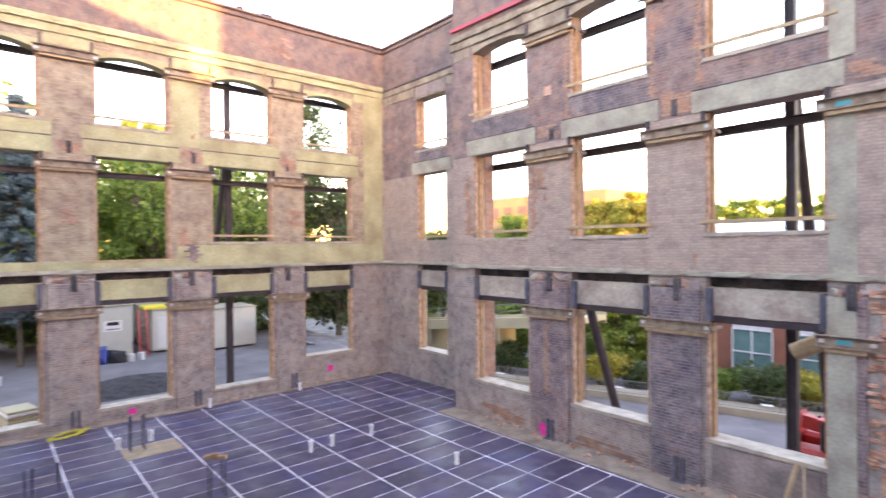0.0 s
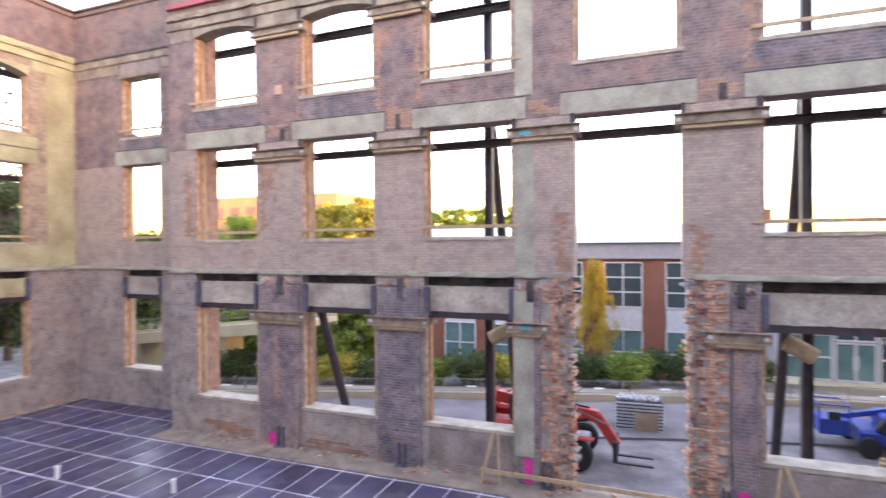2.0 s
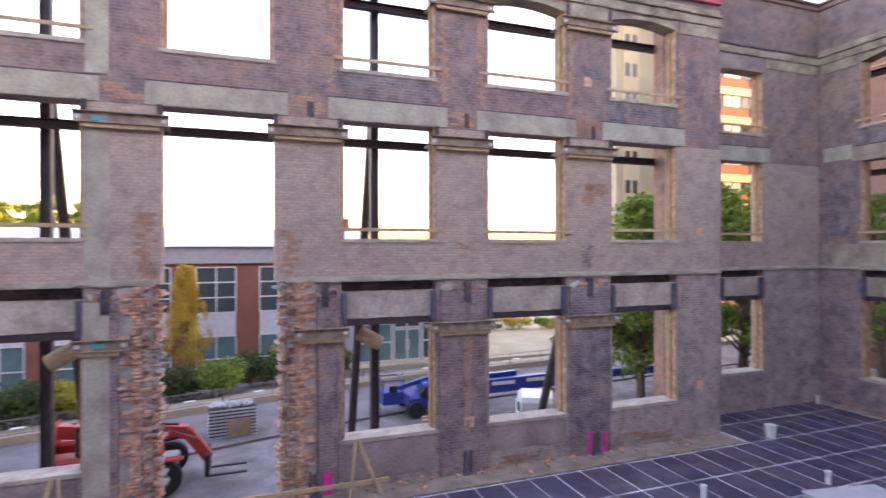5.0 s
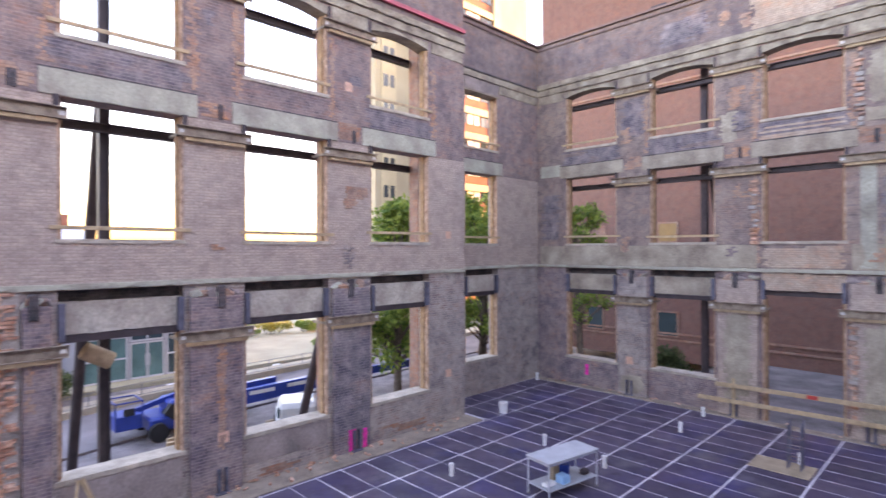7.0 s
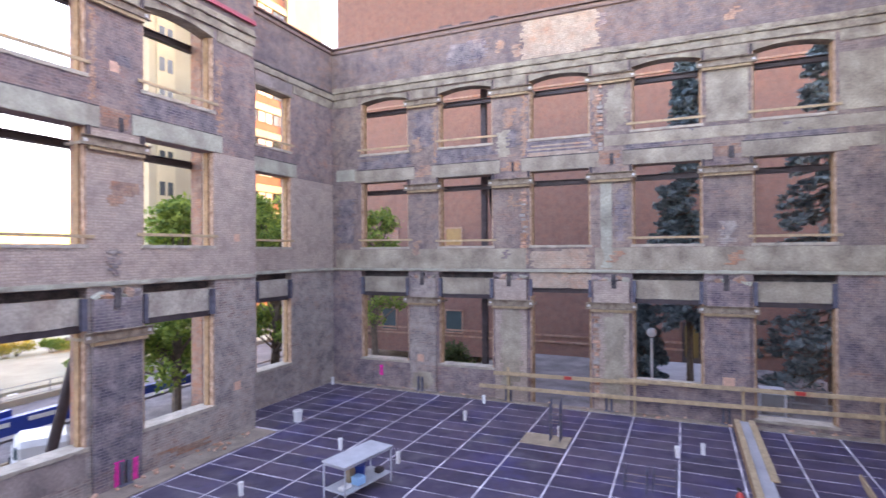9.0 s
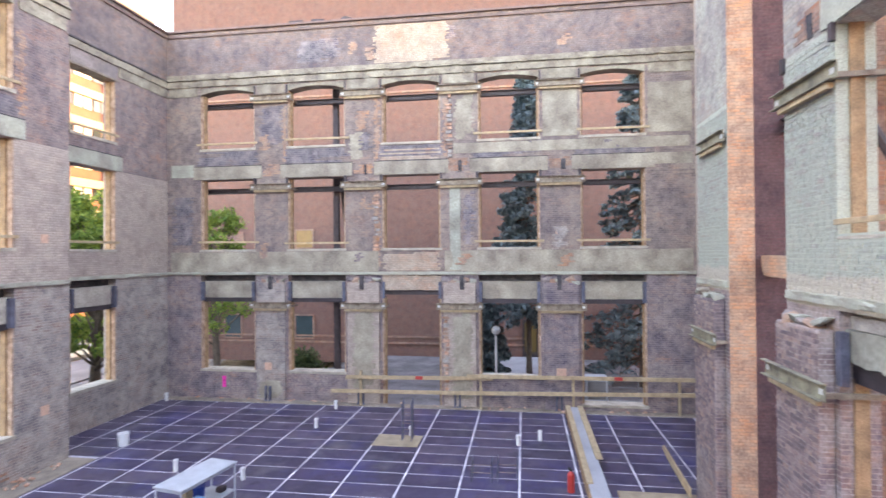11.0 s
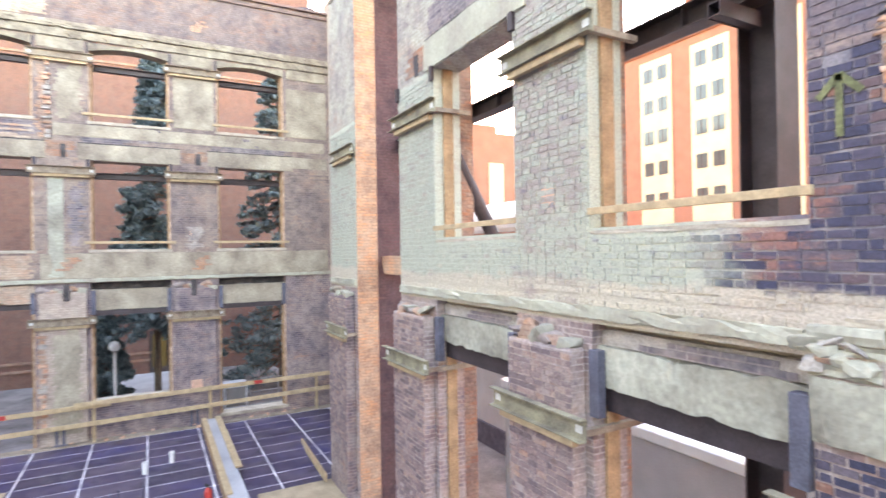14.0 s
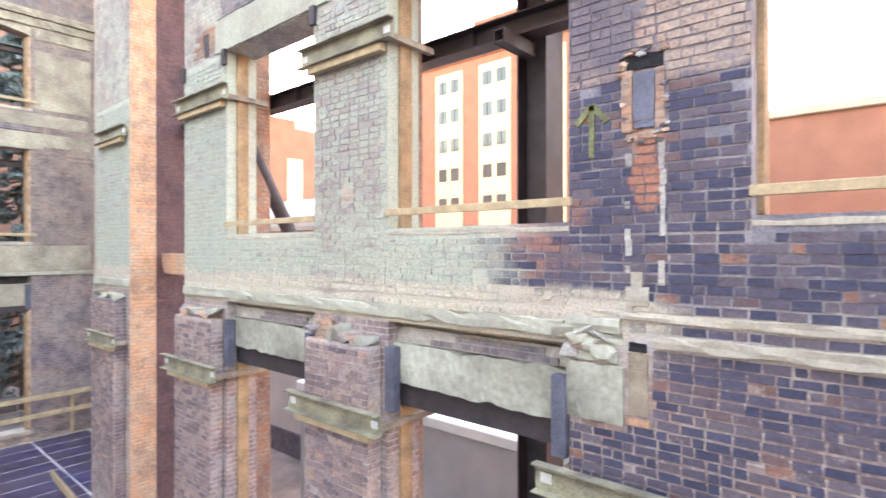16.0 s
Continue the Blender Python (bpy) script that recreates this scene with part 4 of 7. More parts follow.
for sgn, edge in ((-1, -1.87), (1, 0.8)):
    for r in range(67):
        for c in range(4):
            u = edge + sgn * (0.2 * c - 0.05) + rnd.uniform(-0.05, 0.05)
            if c == 3 and rnd.random() < 0.5:
                continue
            y = 12.9 + 0.05 * rnd.random()
            ob = new("brick", rnd.choice(tooth_mesh)) if c < 2 else None
            z = 0.06 + r * 0.0745
            if ob:
                ob.location, ob.rotation_euler = (u, y, z), (rnd.uniform(-0.12, 0.12), rnd.uniform(-0.1, 0.1), rnd.uniform(-0.35, 0.35))
                ob.parent = wn_
            else:
                i = len(stuff_v)
                for dx in (-0.09, 0.09):
                    for yy in (y - 0.02, y + 0.2):
                        for dz in (-0.03, 0.03):
                            stuff_v.append((u + dx + rnd.uniform(-0.015, 0.015), yy + rnd.uniform(-0.012, 0.012), z + dz + rnd.uniform(-0.006, 0.006)))
                stuff_f.extend([[i + q for q in f] for f in ((0, 1, 3, 2), (4, 6, 7, 5), (0, 4, 5, 1), (2, 3, 7, 6), (0, 2, 6, 4), (1, 5, 7, 3))])
me = bpy.data.meshes.new("torn_bricks")
me.from_pydata(stuff_v, [], stuff_f)
me.materials.append(BR_TOOTH)
tb_ = new("torn_bricks", me)
tb_.parent = wn_
tagged(tb_, kind="stuff")
# orange brick jamb near the corner, brightened in colour to look sunlit
part("jamb_brick", boxed(11.905, 11.928, -4.7, -4.2, -0.2, 15.4), ORANGE_BRICK, ws_, "orange brick jamb with sunlight in its colour")

# ---- floor ----
floor = thing("floor", label="dark waterproofed deck panels with pale taped joints", category="floor", kind="structure")
part("slab", boxed(-21.0, 20.4, -4.2, 12.22, -0.6, -0.004), JOINT, floor)
part("slab", boxed(-21.0, -14.45, -20.0, -4.202, -0.6, -0.004), JOINT, floor)
part("slab", boxed(13.9, 20.4, -6.1, -4.202, -0.6, -0.004), JOINT, floor)
part("slab", boxed(-21.0, -14.0, 12.222, 14.5, -0.6, -0.004), JOINT, floor)
part("slab", boxed(13.45, 20.4, 12.222, 14.5, -0.6, -0.004), JOINT, floor)
PX, PY, GX, GY = 0.745, 1.49, 0.66, 0.14
panel_meshes = {}
kx0, kx1 = -30, 27
stuff = bmesh.new()
n_part = 0
for j in range(-13, 10):
    for i in range(kx0, kx1 + 1):
        x0, x1 = max(-20.98, GX + i * PX + 0.018), min(20.38, GX + (i + 1) * PX - 0.018)
        y0, y1 = max(GY + j * PY + 0.026, -4.18 if -14.45 < x0 < 13.85 else -99), min(14.48, GY + (j + 1) * PY - 0.026)
        if y1 > 12.2 and -14.45 < x0 < 13.9:
            y1 = 12.15
        if x1 - x0 < 0.05 or y1 - y0 < 0.05:
            continue
        if (-14.5 < x0 and x1 < 13.9 and y1 < -4.1) or (x1 > 13.8 and y0 < -6.0):
            continue
        if abs(x1 - x0 - (PX - 0.036)) < 0.01 and abs(y1 - y0 - (PY - 0.052)) < 0.01 and -2 < y0 < 9 and (x0 > 11 or x0 < -13.5) and n_part < 300:
            key = 0
            if key not in panel_meshes:
                bm = boxed(0, PX - 0.036, 0, PY - 0.052, -0.03, 0.0)
                me = bpy.data.meshes.new("deck_panel")
                bm.to_mesh(me), bm.free()
                me.materials.append(SLAB)
                panel_meshes[key] = me
            ob = new("deck_panel", panel_meshes[key])
            ob.location = (x0, y0, 0)
            ob.parent = floor
            n_part += 1
        else:
            box(stuff, x0, x1, y0, y1, -0.03, 0.0)
tagged(part("deck_panels", stuff, SLAB, floor), kind="stuff")
bm = boxed(-14.44, 13.9, 12.14, 12.998, -0.3, 0.03, bevel=0.015)
box(bm, -1.86, 0.79, 12.99, 13.45, -0.4, -0.06)
tagged(link_bm(bm, "dirt_strip", DIRT), "strip of brown dirt along the wall footing", "dirt", kind="structure")
bm = boxed(-20.98, -20.6, -5, 14.4, -0.3, 0.05, bevel=0.015)
tagged(link_bm(bm, "dirt_strip", DIRT), "strip of brown dirt along the wall footing", "dirt", kind="structure")
bm = boxed(20.05, 20.39, -6, 14.4, -0.3, 0.05, bevel=0.015)
tagged(link_bm(bm, "dirt_strip", DIRT), "strip of brown dirt along the wall footing", "dirt", kind="structure")

# ---- outside ground ----
def smooth(a, b, x):
    t = min(1, max(0, (x - a) / (b - a)))
    return t * t * (3 - 2 * t)


def ground_z(x, y):
    lift = 8 * (1 - smooth(-23, -21, x))
    north = smooth(9 + lift, 15 + lift, y)
    south = smooth(-6, -9, y) * smooth(-30, -17, x)
    east = smooth(20, 22, x)
    z = -0.02 - 2.2 * max(north, south)
    z -= 3.2 * smooth(35, 39, y) * smooth(-60, -34, x) * (1 - smooth(3.5, 6, x))
    inside = smooth(-21.6, -21.2, x) * (1 - east)
    z = z - 0.7 * east * (1 - max(north, south))
    return min(z, -0.75 * inside if -21.3 < x < 20.6 and -20 < y < 13.2 else z)


xs = [-900, -400, -200, -120, -80] + [-60 + 1.5 * i for i in range(81)] + [80, 120, 200, 400, 900]
bm = bmesh.new()
grid = [[bm.verts.new((x, y, ground_z(x, y) + 0.03 * noise.noise(Vector((x * 0.4, y * 0.4, 0))))) for y in xs] for x in xs]
for i in range(len(xs) - 1):
    for j in range(len(xs) - 1):
        bm.faces.new((grid[i][j], grid[i + 1][j], grid[i + 1][j + 1], grid[i][j + 1]))
tagged(link_bm(bm, "ground", GROUND), "grey gravel building yard", "ground", kind="structure")
ASPHALT = plain("asphalt", (0.165, 0.148, 0.152), 0.9, 0, 0.25, 0.7, 0.3, 40)
PAVE = plain("pale_pavement", (0.36, 0.315, 0.24), 0.9, 0, 0.15, 0.8, 0.2)
STREET = [Vector(p) for p in ((-62, 7.5), (-44, 14), (-32, 18.6), (-20, 22.9), (-11, 26.0), (1.5, 29.6), (9, 31.3), (34, 33.6), (120, 38))]


def along(off, step=1.0):
    """Points of the street line, shifted off metres to its far side."""
    out = []
    for p, q in zip(STREET, STREET[1:]):
        d = (q - p).normalized()
        k = max(1, int((q - p).length / step))
        out += [p.lerp(q, i / k) + Vector((-d.y, d.x)) * off for i in range(k)]
    return out


def strip(off0, off1, z0, z1):
    """A long slab that follows the street."""
    bm = bmesh.new()
    prev = None
    for p, q in zip(along(off0), along(off1)):
        ring = [bm.verts.new(v) for v in ((p.x, p.y, z0), (q.x, q.y, z0), (q.x, q.y, z1), (p.x, p.y, z1))]
        if prev:
            for k in range(4):
                bm.faces.new((prev[k], prev[(k + 1) % 4], ring[(k + 1) % 4], ring[k]))
        prev = ring
    bmesh.ops.recalc_face_normals(bm, faces=bm.faces)
    return bm


tagged(link_bm(strip(-5.2, -0.02, -2.5, -2.12), "road", ASPHALT), "worn grey asphalt street", "road", kind="structure")
tagged(link_bm(strip(0.0, 0.3, -2.5, -1.8), "barrier", PAVE), "low pale concrete barrier along the street", "barrier", kind="structure")
tagged(link_bm(strip(0.302, 2.2, -2.5, -2.05), "pavement", PAVE), "pale concrete pavement behind the barrier", "pavement", kind="structure")
tagged(link_bm(boxed(5.5, 60, 34.9, 62, -2.4, -1.96), "plaza", plain("sandy_paving", (0.38, 0.34, 0.23), 0.9, 0, 0.15, 0.5, 0.2)), "pale concrete plaza", "pavement", kind="structure")
tagged(link_bm(boxed(-45, -21.6, -25, 16, -0.3, 0.03), "yard_asphalt", ASPHALT), "dark asphalt yard", "pavement", kind="structure")

# ---- foliage ----
def leaf_mat(name, a, b):
    m = bpy.data.materials.new(name)
    m.use_nodes = True
    nt = m.node_tree
    bs = nt.nodes["Principled BSDF"]
    geo = nt.nodes.new("ShaderNodeNewGeometry")
    r = nt.nodes.new("ShaderNodeValToRGB")
    r.color_ramp.elements[0].color, r.color_ramp.elements[1].color = (*a, 1), (*b, 1)
    nt.links.new(geo.outputs["Random Per Island"], r.inputs[0])
    nt.links.new(r.outputs[0], bs.inputs["Base Color"])
    bs.inputs["Roughness"].default_value = 0.7
    tr = nt.nodes.new("ShaderNodeBsdfTranslucent")
    nt.links.new(r.outputs[0], tr.inputs[0])
    mx = nt.nodes.new("ShaderNodeMixShader")
    mx.inputs[0].default_value = 0.35
    nt.links.new(bs.outputs[0], mx.inputs[1]), nt.links.new(tr.outputs[0], mx.inputs[2])
    nt.links.new(mx.outputs[0], nt.nodes["Material Output"].inputs[0])
    return m


LEAF = leaf_mat("leaves_green", (0.07, 0.15, 0.025), (0.26, 0.35, 0.06))
LEAF_Y = leaf_mat("leaves_yellow", (0.24, 0.22, 0.035), (0.44, 0.39, 0.06))
LEAF_S = leaf_mat("needles_blue", (0.07, 0.11, 0.12), (0.2, 0.27, 0.28))
LEAF_B = leaf_mat("leaves_birch", (0.42, 0.28, 0.035), (0.66, 0.46, 0.07))
LEAF_D = leaf_mat("leaves_dark", (0.03, 0.055, 0.02), (0.1, 0.14, 0.045))
BARK = plain("bark", (0.12, 0.09, 0.07), 0.95, 0, 0.3, 6, 0.6)


def leaves_mesh(name, centres, radii, n, size, mat, seed, flat=0.7):
    rs = np.random.RandomState(seed)
    k = rs.randint(0, len(centres), n)
    v = rs.normal(size=(n, 3))
    v /= np.linalg.norm(v, axis=1)[:, None]
    r = rs.random_sample(n) ** 0.5 * 1.25
    pos = np.asarray(centres)[k] + v * (np.asarray(radii)[k] * r)[:, None] * [1, 1, flat]
    a = rs.normal(size=(n, 3))
    a /= np.linalg.norm(a, axis=1)[:, None]
    b = np.cross(a, rs.normal(size=(n, 3)))
    b /= np.linalg.norm(b, axis=1)[:, None]
    s = size * rs.uniform(0.6, 1.4, (n, 1))
    quad = np.stack([pos - a * s, pos + b * s * 0.5, pos + a * s, pos - b * s * 0.5], 1).reshape(-1, 3)
    me = bpy.data.meshes.new(name)
    me.from_pydata(quad.tolist(), [], np.arange(4 * n).reshape(-1, 4).tolist())
    me.materials.append(mat)
    return me


def limb(bm, p, q, r0, r1, n=6):
    p, q = Vector(p), Vector(q)
    rot = (q - p).to_track_quat("Z", "Y").to_matrix()
    rings = []
    for c, r in ((p, r0), (q, r1)):
        rings.append([bm.verts.new(c + rot @ Vector((math.cos(2 * math.pi * i / n) * r, math.sin(2 * math.pi * i / n) * r, 0))) for i in range(n)])
    for i in range(n):
        bm.faces.new((rings[0][i], rings[0][(i + 1) % n], rings[1][(i + 1) % n], rings[1][i]))


def tree(at, height, spread, seed, mat, label, leaves=9000, size=0.16, base=0.22):
    rnd = random.Random(seed)
    root = thing("tree", at, rnd.uniform(0, 360), label, "tree", "trees round the site")
    bm = bmesh.new()
    top = Vector((rnd.uniform(-0.5, 0.5), rnd.uniform(-0.5, 0.5), height * 0.8))
    limb(bm, (0, 0, -0.4), top * 0.45, height * 0.022, height * 0.016, 8)
    limb(bm, top * 0.45, top, height * 0.016, height * 0.005)
    cs, rr = [], []
    for i in range(46):
        h = rnd.uniform(base, 0.95)
        w = spread * (1 - abs(h - 0.5) ** 1.6 * 1.7) * rnd.uniform(0.35, 1.0)
        an = rnd.uniform(0, 6.28)
        c = Vector((math.cos(an) * w, math.sin(an) * w, height * h))
        cs.append(c), rr.append(spread * rnd.uniform(0.16, 0.34))
        limb(bm, top * max(0.25, h * 0.8), c, height * 0.006, height * 0.0015, 5)
    part("trunk", bm, BARK, root)
    ob = new("crown", leaves_mesh("crown", [tuple(c) for c in cs], rr, leaves, size, mat, seed))
    ob.parent = root
    return root


def birch(at, height, seed):
    """A slender birch with thin drooping twigs."""
    rnd = random.Random(seed)
    root = thing("birch", at, 0, "slender yellow birch in front of the brick school building", "tree", "trees round the site")
    bm = bmesh.new()
    limb(bm, (0, 0, -0.6), (0.1, 0, height), 0.12, 0.02, 8)
    cs, rr = [], []
    for i in range(190):
        h = rnd.uniform(0.3, 1.0)
        w = 2.3 * (1.04 - h) ** 0.5 * rnd.uniform(0.15, 1.0)
        an = rnd.uniform(0, 6.28)
        c = Vector((math.cos(an) * w, math.sin(an) * w, height * h - w * 0.7))
        cs.append(tuple(c)), rr.append(rnd.uniform(0.14, 0.26))
        limb(bm, (0.1 * h, 0, height * h), c, 0.02, 0.006, 4)
    part("trunk", bm, BARK, root)
    ob = new("crown", leaves_mesh("crown", cs, rr, 22000, 0.055, LEAF_B, seed, 2.0))
    ob.parent = root
    return root


def spruce(at, height, spread, seed, label, low=0.08):
    rnd = random.Random(seed)
    root = thing("spruce", at, 0, label, "tree", "spruces by the brick building")
    bm = bmesh.new()
    limb(bm, (0, 0, -0.4), (0, 0, height), height * 0.009, 0.02, 8)
    cs, rr = [], []
    n = int(height * 2.2)
    for i in range(n):
        h = low + (0.98 - low) * i / n
        w = spread * (1.02 - h)
        for k in range(6):
            an = rnd.uniform(0, 6.28)
            for f in (0.45, 0.75, 1.0):
                cs.append((math.cos(an) * w * f, math.sin(an) * w * f, height * h - w * f * 0.28 + rnd.uniform(-0.1, 0.1)))
                rr.append(0.16 + 0.12 * w * (1.2 - f))
            limb(bm, (0, 0, height * h), (math.cos(an) * w, math.sin(an) * w, height * h - w * 0.3), 0.05, 0.015, 4)
    part("trunk", bm, BARK, root)
    ob = new("crown", leaves_mesh("crown", cs, rr, 20000, 0.15, LEAF_S, seed, 0.5))
    ob.parent = root
    return root


def shrub(at, w, h, seed, mat, label, leaves=2500, size=0.09):
    rnd = random.Random(seed)
    root = thing("shrub", at, 0, label, "shrub", "shrubs along the street")
    bm = bmesh.new()
    cs, rr = [], []
    for i in range(12):
        c = (rnd.uniform(-w, w) * 0.8, rnd.uniform(-0.5, 0.5) * min(w, 1.5), h * rnd.uniform(0.3, 0.75))
        cs.append(c), rr.append(h * rnd.uniform(0.25, 0.4))
        limb(bm, (c[0] * 0.5, 0, -0.1), c, 0.03, 0.01, 5)
    part("stem", bm, BARK, root)
    ob = new("leaves", leaves_mesh("leaves", cs, rr, leaves, size, mat, seed))
    ob.parent = root
    return root


rnd = random.Random(21)
for i, (x, y, h) in enumerate(((-37.5, 15.5, 4.6), (-36.5, 12.8, 4.2), (-38.5, 18.5, 5.0), (-40, 10, 4.5), (-39, -3.5, 4.0), (-38, 0.0, 3.4), (-39, 3.0, 3.8), (-36, 21, 4.6))):
    shrub((x, y, -0.05), 2.4, h, 400 + i, LEAF_D, "tall dark hedge shrub behind the site containers", 9000, 0.14)
GREEN_L, DARK_L = "tall leafy green tree behind the yard", "tall dark evening tree behind the yard"
for i, (x, y, h, s) in enumerate(((-44, -6, 17, 5), (-40, 0.5, 15, 4.2), (-46, 5, 18.5, 5.2), (-41, 9.5, 16, 4.6), (-47, 14, 19, 5.5), (-40, 17, 17.5, 4.8), (-45, 22, 20, 5.5), (-38, 25, 11, 4.5), (-34, 19.5, 15, 4.2), (-52, 10, 20, 6), (-52, 0, 18, 6), (-36, 31, 9, 3.5), (-52, 20, 21, 6), (-45, 2.2, 22, 3.6), (-46, 9.2, 21.5, 3.2), (-60, 3, 18, 6), (-62, 12, 19, 6), (-62, 21, 20, 6), (-82, 7, 20, 8), (-84, 29, 20, 8))):
    tree((x, y, -0.05), h * (0.98 if y in (0.5, 22) else 0.76), s, 40 + i, LEAF_D if i in (4, 6, 7, 8, 11) else LEAF, DARK_L if i in (4, 6, 7, 8, 11) else GREEN_L, 6500, 0.2, 0.06)
for i, (x, y, h, s, mt) in enumerate(((-25.6, 46, 12.0, 2.2, LEAF_Y), (-28.3, 49, 13.2, 2.5, LEAF_Y), (-31.5, 50, 12.6, 2.6, LEAF_Y), (-35, 52, 13, 3.0, LEAF_Y), (-40, 50, 11.5, 3.2, LEAF_Y), (-46, 52, 12, 3.5, LEAF))):
    tree((x * 1.8, y * 1.8, -2.2), 8 + (h - 8) * 1.8, s * 1.7, 80 + i, mt, "yellow-green tree lit by the low sun across the street", 12000, 0.3, 0.1)
birch((-3.85, 39.2, -3.2), 7.9, 91)
for i, (x, y, h, s) in enumerate(((-19.2, 31.5, 4.8, 2.2), (-22.6, 34.5, 5.6, 2.5), (-16.8, 33.5, 4.2, 1.9), (-26.0, 40, 6.5, 3), (-29.5, 33, 5.0, 2.4), (-45, 36, 9, 3.6), (-52, 42, 11, 4), (-37, 45, 8, 3.4))):
    tree((x, y, -2.2), h, s, 100 + i, LEAF, "leafy green tree beside the street", 12000, 0.14, 0.03)
for i, (x, y, h, s) in enumerate(((24.0, 21.2, 11.5, 3.0), (18.0, 21.6, 10.8, 2.7), (31, 27, 12, 3.5), (20.8, 23.5, 11.2, 2.6))):
    tree((x, y, -2.2), h, s, 120 + i, LEAF, "leafy green tree beyond the corner windows", 9000, 0.14, 0.25)
spruce((27.5, -0.25, -0.8), 17.5, 2.6, 7, "tall blue spruce against the brick wall", 0.22)
spruce((27.8, 1.75, -0.8), 4.6, 1.3, 9, "small blue spruce beside the dark door")
spruce((27.5, -5.7, -0.8), 19, 3.2, 8, "tall blue spruce against the brick wall")
spruce((-34, 1.6, -0.05), 14, 2.8, 14, "blue spruce beside the white site containers", 0.2)
tree((26.0, 15.6, -0.8), 9.5, 1.9, 140, LEAF, "small green tree beside the brick wall", 3500, 0.12, 0.3)
bed = [p for p in along(3.4, 1.9) if -27 < p.x < 5.0]
for i, p in enumerate(bed):
    shrub((p.x + rnd.uniform(-0.4, 0.4), p.y + rnd.uniform(-0.6, 0.9), -2.15), 1.2, rnd.uniform(1.3, 2.1) + (0.5 if p.x > -1 else 0), 150 + i, (LEAF_D, LEAF_D, LEAF, LEAF_D, LEAF_Y)[i % 5], "dense shrub in the bed by the street", 4200, 0.1)
for i in range(6):
    shrub((18 + i * 3.0, 46 + rnd.uniform(-1, 1), -1.98), 1.7, rnd.uniform(1.0, 1.7), 170 + i, (LEAF_Y, LEAF)[i % 2], "low yellow-green planting on the plaza", 1800)
for i in range(3):
    shrub((24 + i * 2.6, 38 + rnd.uniform(-1, 1), -1.98), 1.5, 0.9, 180 + i, LEAF, "low green planting on the plaza", 1500)
for i, (x, y) in enumerate(((25.5, 18.0), (26.0, 10.8))):
    shrub((x, y, -0.75), 1.0, 2.0, 190 + i, LEAF_D, "dark green shrub by the brick wall", 2000)
# far tree line
rs = np.random.RandomState(3)
cs, rr = [], []
for i in range(230):
    x = -85 + 150 * i / 230 + rs.uniform(-1, 1)
    h = rs.uniform(14.5, 18.5) if x < -22 else rs.uniform(7.5, 9.5)
    for k in range(5):
        cs.append((x + rs.uniform(-1, 1) * (5 - k) * 0.3, 140 + rs.uniform(-4, 4), -2 + h * (0.35 + 0.155 * k)))
        rr.append(2.6 - 0.36 * k)
tagged(new("far_trees", leaves_mesh("far_trees", cs, rr, 100000, 0.42, LEAF, 5)), "distant line of trees on the horizon", "trees", kind="stuff")

# ---- buildings round the site ----
GLASS = plain("window_glass", (0.05, 0.075, 0.08), 0.08, 0, 0.2, 0.6, 0)
GLASS_G = plain("green_glass", (0.1, 0.2, 0.19), 0.1, 0, 0.25, 0.8, 0)
FRAME_W = plain("white_frame", (0.62, 0.62, 0.62), 0.5, 0, 0.05)
ROOF = plain("pale_metal_roof", (0.55, 0.58, 0.6), 0.45, 0.2, 0.08, 0.6, 0.05)
FASCIA = plain("grey_fascia", (0.33, 0.31, 0.33), 0.7, 0, 0.1)
SPAN = plain("pale_spandrel", (0.55, 0.54, 0.55), 0.7, 0, 0.08)
CREAM = plain("cream_panel", (0.44, 0.385, 0.25), 0.7, 0, 0.1, 0.5)
BR_ORANGE = plain("orange_brick_far", (0.27, 0.115, 0.075), 0.9, 0, 0.12, 0.8, 0.2, 12)
BR_FAR = plain("red_brick_far", (0.27, 0.1, 0.065), 0.9, 0, 0.14, 0.7, 0.2, 12)
BEIGE = plain("beige_stone", (0.37, 0.33, 0.23), 0.85, 0, 0.08, 0.4, 0.1)


def window_unit(parent, x0, x1, y, z0, z1, nx, nz, glass, out=-1):
    """A framed window on a wall facing -y (out=-1) or +y (out=1)."""
    ya, yb = sorted((y + out * 0.04, y + out * 0.004))
    w = part("window", boxed(x0, x1, ya, yb, z0, z1), glass, parent)
    bm = bmesh.new()
    ya, yb = sorted((y + out * 0.12, y + out * 0.041))
    for i in range(nx + 1):
        x = x0 + (x1 - x0) * i / nx
        box(bm, x - 0.045, x + 0.045, ya, yb, z0, z1)
    for k in range(nz + 1):
        z = z0 + (z1 - z0) * k / nz
        box(bm, x0, x1, ya + 0.002, yb - 0.002, z - 0.045, z + 0.045)
    part("frame", bm, FRAME_W, w)


sch = thing("school_building", label="two-storey red brick school building with pale metal roof", category="building")
part("wall", boxed(-20, 9.0, 42.0, 60, -6, 4.75), BR_FAR, sch)
part("fascia", boxed(-20.3, 9.3, 41.7, 60.3, 4.752, 5.98, bevel=0.05), FASCIA, sch)
bm = bmesh.new()
pts = [(-20.6, 41.4, 5.99), (9.6, 41.4, 5.99), (9.6, 50, 7.5), (-20.6, 50, 7.5), (-20.6, 60, 5.99), (9.6, 60, 5.99)]
vv = [bm.verts.new(p) for p in pts]
bm.faces.new((vv[0], vv[1], vv[2], vv[3])), bm.faces.new((vv[3], vv[2], vv[5], vv[4])), bm.faces.new((vv[0], vv[3], vv[4])), bm.faces.new((vv[1], vv[5], vv[2]))
part("roof", bm, ROOF, sch)
